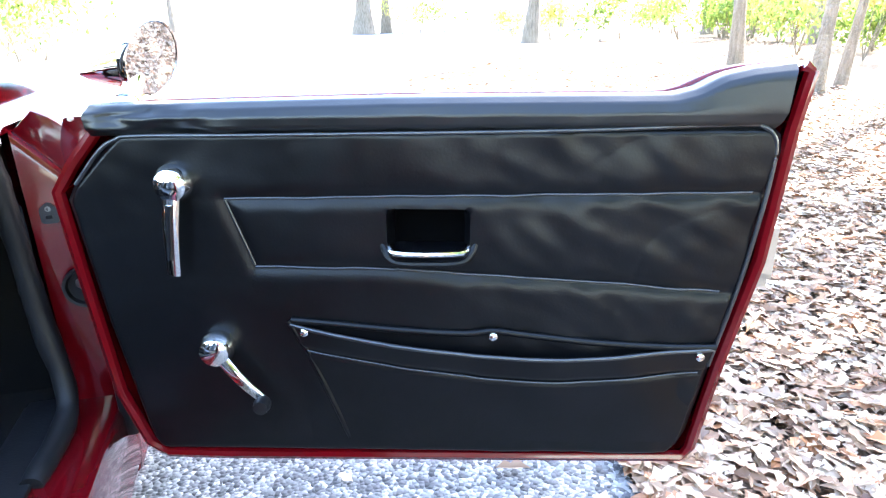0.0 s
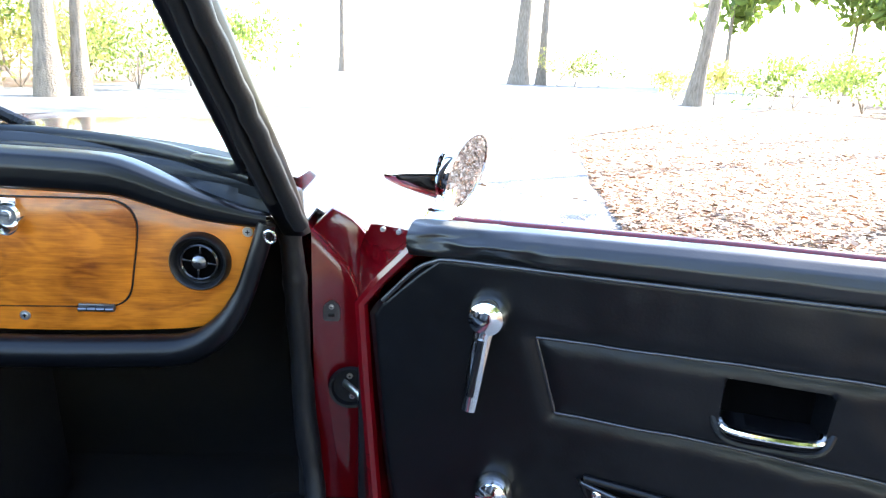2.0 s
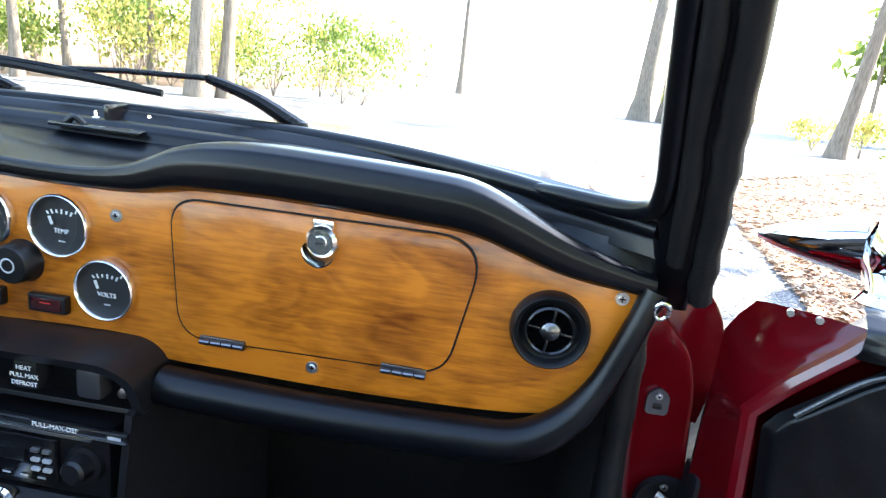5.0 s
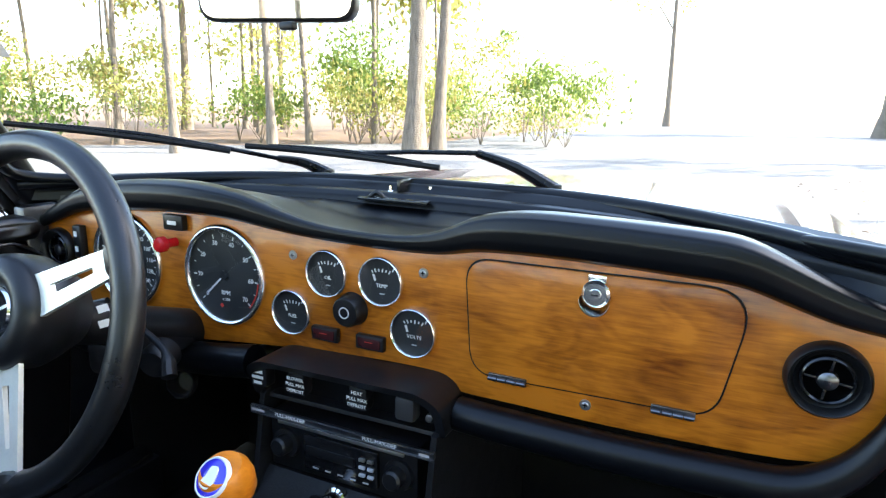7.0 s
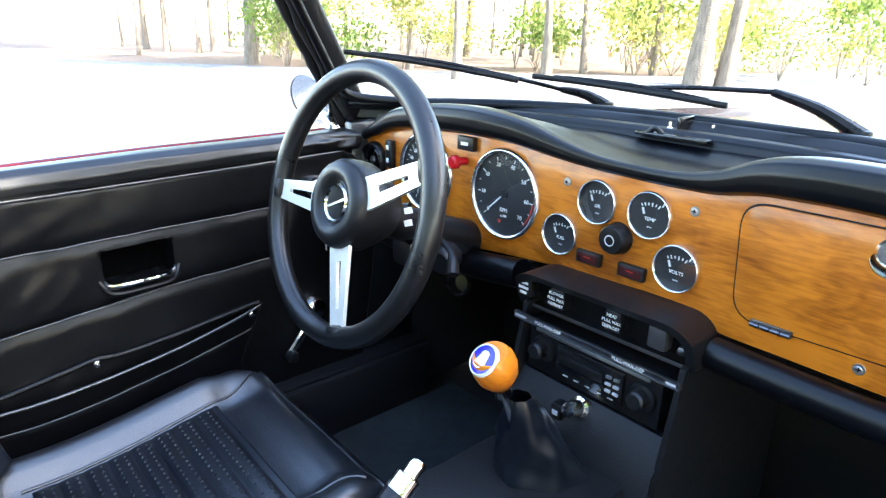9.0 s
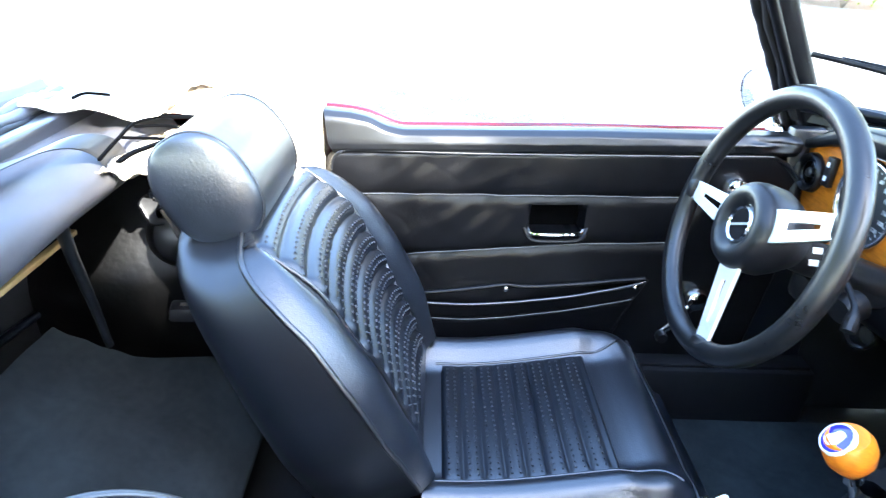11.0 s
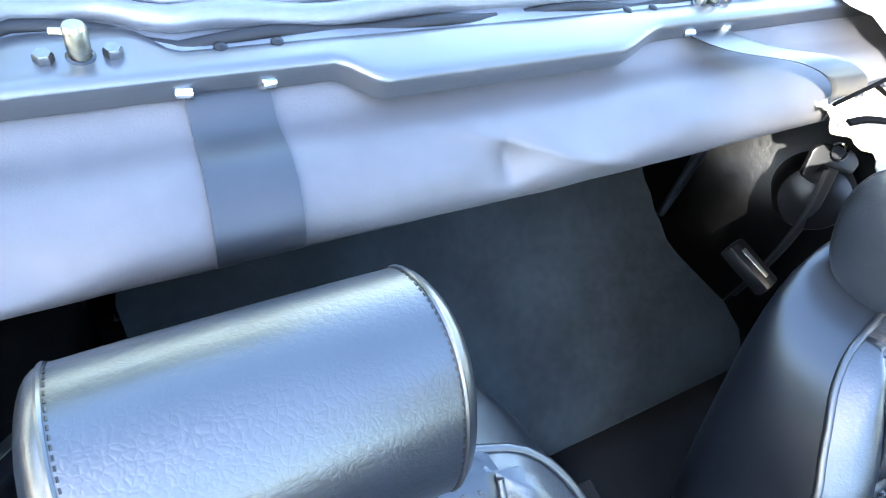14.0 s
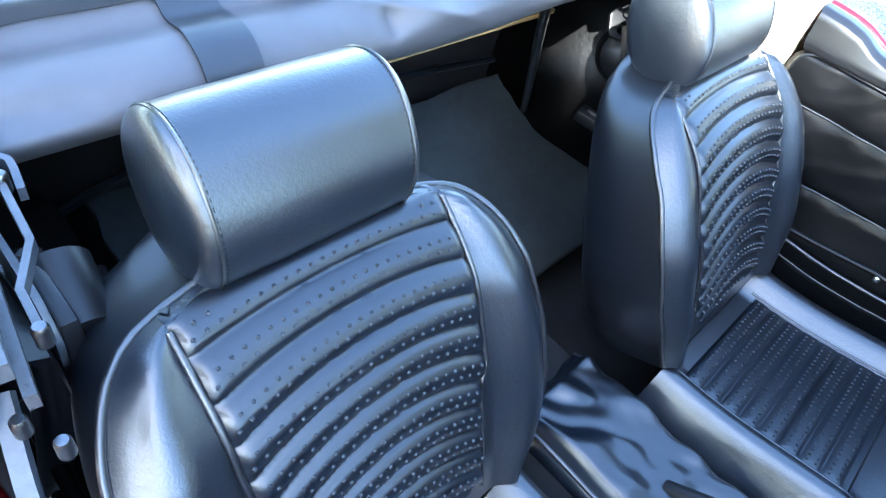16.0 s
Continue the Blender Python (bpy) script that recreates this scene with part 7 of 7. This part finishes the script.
def strip(bm, pts, w, h):
    """A flat steel strip along points, w wide across and h thick upright."""
    pts = [Vector(p) for p in pts]
    rings = []
    for k, p in enumerate(pts):
        d = (pts[min(k + 1, len(pts) - 1)] - pts[max(k - 1, 0)]).normalized()
        x = d.cross(Vector((0, 0, 1))).normalized()
        z = x.cross(d)
        rings.append([bm.verts.new(p + x * a * w / 2 + z * c * h / 2) for a, c in ((-1, -1), (1, -1), (1, 1), (-1, 1))])
    for p, q in zip(rings, rings[1:]):
        for k in range(4):
            bm.faces.new((p[k], p[(k + 1) % 4], q[(k + 1) % 4], q[k]))
    bm.faces.new(rings[0]), bm.faces.new(rings[-1])


for name, pts, w, h in (("side_rail", [(0.648, -1.20, 0.866), (0.656, -1.08, 0.865), (0.668, -0.983, 0.863)], 0.046, 0.018),
                        ("cranked_link", [(0.586, -1.225, 0.843), (0.590, -1.17, 0.844), (0.5965, -1.088, 0.845), (0.6185, -1.048, 0.845), (0.621, -1.005, 0.843)], 0.0055, 0.013),
                        ("straight_link", [(0.613, -1.20, 0.820), (0.628, -1.09, 0.820), (0.643, -0.985, 0.816)], 0.008, 0.018),
                        ("short_link", [(0.575, -1.25, 0.832), (0.583, -1.20, 0.838), (0.576, -1.185, 0.836), (0.580, -1.155, 0.832)], 0.006, 0.015),
                        ("lower_link", [(0.655, -1.02, 0.79), (0.672, -0.95, 0.74), (0.680, -0.90, 0.66)], 0.012, 0.026)):
    bm = bmesh.new()
    strip(bm, pts if name in ("side_rail", "cranked_link") else spline(pts, 4), w, h)
    part(name, bm, GREYP, links, smooth=50)
# bright steel strip added for the sun and sky light along the rail's edge
bm = bmesh.new()
strip(bm, [(0.634, -1.20, 0.8775), (0.642, -1.08, 0.8765), (0.654, -0.99, 0.8745)], 0.010, 0.004)
part("sunlit_edge", bm, STEEL, links, "bright strip standing in for the sunlit edge of the rail", smooth=50)
bm = bmesh.new()
slab(bm, rounded([(-1.19, 0.715), (-1.075, 0.700), (-1.06, 0.76), (-1.085, 0.792), (-1.19, 0.80)], 0.012, 4), lambda a, b, d: Vector((d, a, b)), 0.610, 0.604, 0.001)
part("bracket_plate", bm, GREYP, links, "grey steel bracket plate", smooth=40)
bm = bmesh.new()
box(bm, (0.604, -1.205, 0.862), (0.020, 0.034, 0.004), 0.001, Matrix.Translation((0.604, -1.188, 0.858)) @ Euler((0.1, 0.5, 0.15)).to_matrix().to_4x4() @ Matrix.Translation((-0.604, 1.205, -0.862)))
part("hook_plate", bm, GREYP, links)
for p in ((0.626, -1.165, 0.862), (0.590, -1.158, 0.850), (0.621, -1.008, 0.850), (0.655, -0.985, 0.800), (0.653, -0.999, 0.8785), (0.64, -0.955, 0.80)):
    bm = bmesh.new()
    lathe(bm, [(0.0, 0.0075), (0.0042, 0.007), (0.0058, 0.004), (0.006, -0.012)], Matrix.Translation(p), 16)
    part("pivot_bolt", bm, DARK_STEEL, links)


reel = thing("belt_reel", (0.585, -1.11, 0.70), "black plastic seat belt reel on the frame bracket", "belt reel")
bm = bmesh.new()
rod(bm, (0.578, -1.145, 0.752), (0.584, -1.075, 0.735), 0.030, 0.027, 24)
part("reel_drum", bm, BLACK_PLASTIC, reel)
bm = bmesh.new()
box(bm, (0.596, -1.105, 0.738), (0.016, 0.085, 0.075), 0.004)
part("reel_frame", bm, BLACK_PLASTIC, reel)

# ---- seat belts ----
def belt(side, ring, buckle):
    th = thing("seat_belt", (side * 0.55, -1.2, 0.55), "black inertia seat belt with plastic cover and guide", "seat belt", group="seat belts")
    ring, buckle = Vector(ring), Vector(buckle)
    bm = bmesh.new()
    lathe(bm, [(0.0, 0.034), (0.030, 0.031), (0.050, 0.020), (0.058, 0.0), (0.058, -0.05)], facing(ring + Vector((side * 0.05, 0.01, -0.10)), (-side * 0.8, 0.45, 0.35)), 30)
    part("reel_cover", bm, BLACK_PLASTIC, th, "rounded black plastic reel cover")
    bm = bmesh.new()
    lathe(bm, [(0.009, 0.0), (0.0115, 0.003), (0.014, 0.0), (0.0115, -0.003), (0.009, 0.0)], facing(ring, (-side * 0.5, 0.5, 0.6)), 26)
    part("ring", bm, CHROME, th)
    bm = bmesh.new()
    lean_m = facing(ring + Vector((-side * 0.004, 0.004, -0.016)), (-side * 0.5, 0.6, 0.5))
    slab(bm, rounded([(-0.034, 0.010), (-0.020, 0.022), (0.020, 0.024), (0.036, 0.012), (0.034, -0.006), (-0.016, -0.008), (-0.018, -0.024), (-0.004, -0.030), (-0.006, -0.036), (-0.030, -0.030)], 0.006, 3), lambda a, b, d: lean_m @ Vector((a, b, d)), -0.004, 0.005, 0.002)
    part("guide", bm, BLACK_PLASTIC, th)
    bm = bmesh.new()

    def web(u, v):
        p = Vector(spline([ring + Vector((0, 0.01, -0.02)), ring + Vector((side * 0.012, 0.035, -0.10)), ring + Vector((side * 0.03, 0.05, -0.22)), ring + Vector((side * 0.06, 0.05, -0.36))], 8)[min(24, int(v * 24))])
        return p + Vector((0.044 * (u - 0.5), 0.003 * math.sin(9 * u), 0))
    thick_sheet(bm, web, 8, 24, (0, -0.0015, 0))
    part("webbing", bm, STRAP, th, smooth=60)
    bm = bmesh.new()
    turn = (Euler((0.45, 0.25, -0.6)) if side > 0 else Euler((-0.12, -0.10, 0.25))).to_matrix().to_4x4()
    box(bm, (0, 0, 0), (0.046, 0.088, 0.026), 0.006, Matrix.Translation(buckle) @ turn)
    bk = part("buckle", bm, BLACK_PLASTIC, th, "black plastic buckle")
    bm = bmesh.new()
    box(bm, (0.0, 0, 0.0125), (0.012, 0.055, 0.002), 0.0006, Matrix.Translation(buckle) @ turn)
    part("buckle_strip", bm, STEEL, bk)
    bm = bmesh.new()
    box(bm, (-0.021, 0, 0.009), (0.002, 0.06, 0.002), 0.0006, Matrix.Translation(buckle) @ turn)
    part("buckle_edge", bm, STEEL, bk)


belt(-1, (-0.457, -1.205, 0.759), (-0.425, -1.155, 0.548))
belt(1, (0.60, -1.21, 0.70), (0.565, -1.185, 0.66))

# bright trim fold hanging beside the wheel arch
bm = bmesh.new()
tube(bm, spline([(-0.405, -1.350, 0.735), (-0.410, -1.345, 0.66), (-0.422, -1.337, 0.56), (-0.432, -1.330, 0.46)], 6), lambda t: 0.012 - 0.005 * t, 12)
tagged(part("trim_fold", bm, LEATHER), "glossy black vinyl fold hanging beside the wheel arch", "trim", kind="structure")

# crumpled rear window plastic and bare hood sticks at the driver's side
win = thing("folded_rear_window", (-0.50, -1.3, 0.80), "crumpled pale plastic rear window of the folded top", "window")
for k, (x0, x1, y0, y1, z) in enumerate(((0.66, -0.80, -1.50, -2.35, 0.896), (-0.36, -0.60, -1.10, -1.25, 0.832), (-0.50, -0.88, -1.20, -1.62, 0.885), (-0.56, -0.86, -1.03, -1.30, 0.874))):
    bm = bmesh.new()
    thick_sheet(bm, lambda u, v: Vector((x0 + (x1 - x0) * u + 0.02 * noise.noise((v * 4, k, 0)), y0 + (y1 - y0) * v + 0.03 * noise.noise((u * 4, k, 5)), z + 0.020 * noise.noise((u * 5, v * 5, k * 3.0)) + 0.008 * abs(noise.noise((u * 14, v * 12, k * 2.0))) - 0.05 * smoothstep(0.75, 1.0, u) * (k > 1))), 40, 28, (0, 0, -0.002))
    part("plastic_fold", bm, HAZE if k == 1 else PALE_VINYL, win, smooth=60)
sticks = thing("hood_sticks", (-0.45, -1.2, 0.85), "dark steel hood sticks of the folded top", "hood frame")
for pts, w in (([(-0.315, -1.212, 0.868), (-0.40, -1.222, 0.874), (-0.47, -1.228, 0.878), (-0.515, -1.205, 0.878)], 0.006), ([(-0.515, -1.205, 0.878), (-0.538, -1.150, 0.874)], 0.016),
               ([(-0.355, -1.134, 0.866), (-0.44, -1.142, 0.870), (-0.538, -1.150, 0.874)], 0.005), ([(-0.315, -1.185, 0.866), (-0.36, -1.178, 0.868), (-0.44, -1.140, 0.870)], 0.012),
               ([(-0.41, -1.222, 0.872), (-0.43, -1.185, 0.866), (-0.425, -1.142, 0.868)], 0.007), ([(-0.465, -1.226, 0.874), (-0.49, -1.19, 0.870), (-0.475, -1.146, 0.870)], 0.005),
               ([(-0.55, -1.365, 0.895), (-0.572, -1.352, 0.899), (-0.575, -1.312, 0.897)], 0.008)):
    bm = bmesh.new()
    strip(bm, spline(pts, 4) if len(pts) > 2 else pts, w * 0.7, 0.004)
    part("stick", bm, STICK_AND_RECESS, sticks, smooth=40)

# ---- loose vinyl pad on the tunnel ----
pad_thing = thing("tunnel_pad", (0.015, -0.62, 0.385), "crumpled glossy black vinyl pad between the seats", "pad")
bm = bmesh.new()


def crumple(u, v):
    x, y = 0.018 + 0.20 * (u - 0.5), -0.86 + 0.46 * v
    edge = smoothstep(0, 0.12, u) * smoothstep(1, 0.88, u) * smoothstep(0, 0.06, v) * smoothstep(1, 0.94, v)
    return Vector((x, y, 0.372 + edge * (0.030 + 0.026 * abs(noise.noise((x * 13 + y * 5, y * 9, 3.0))) + 0.005 * noise.noise((x * 30, y * 22, 5.0)))))


thick_sheet(bm, crumple, 40, 70, (0, 0, -0.02))
part("cover", bm, LEATHER_FINE, pad_thing, smooth=60)
for u in (0.04, 0.96):
    bm = bmesh.new()
    tube(bm, [crumple(u, k / 40) + Vector((0, 0, 0.002)) for k in range(41)], 0.004, 8)
    part("hem", bm, PIPING, pad_thing, smooth=80)
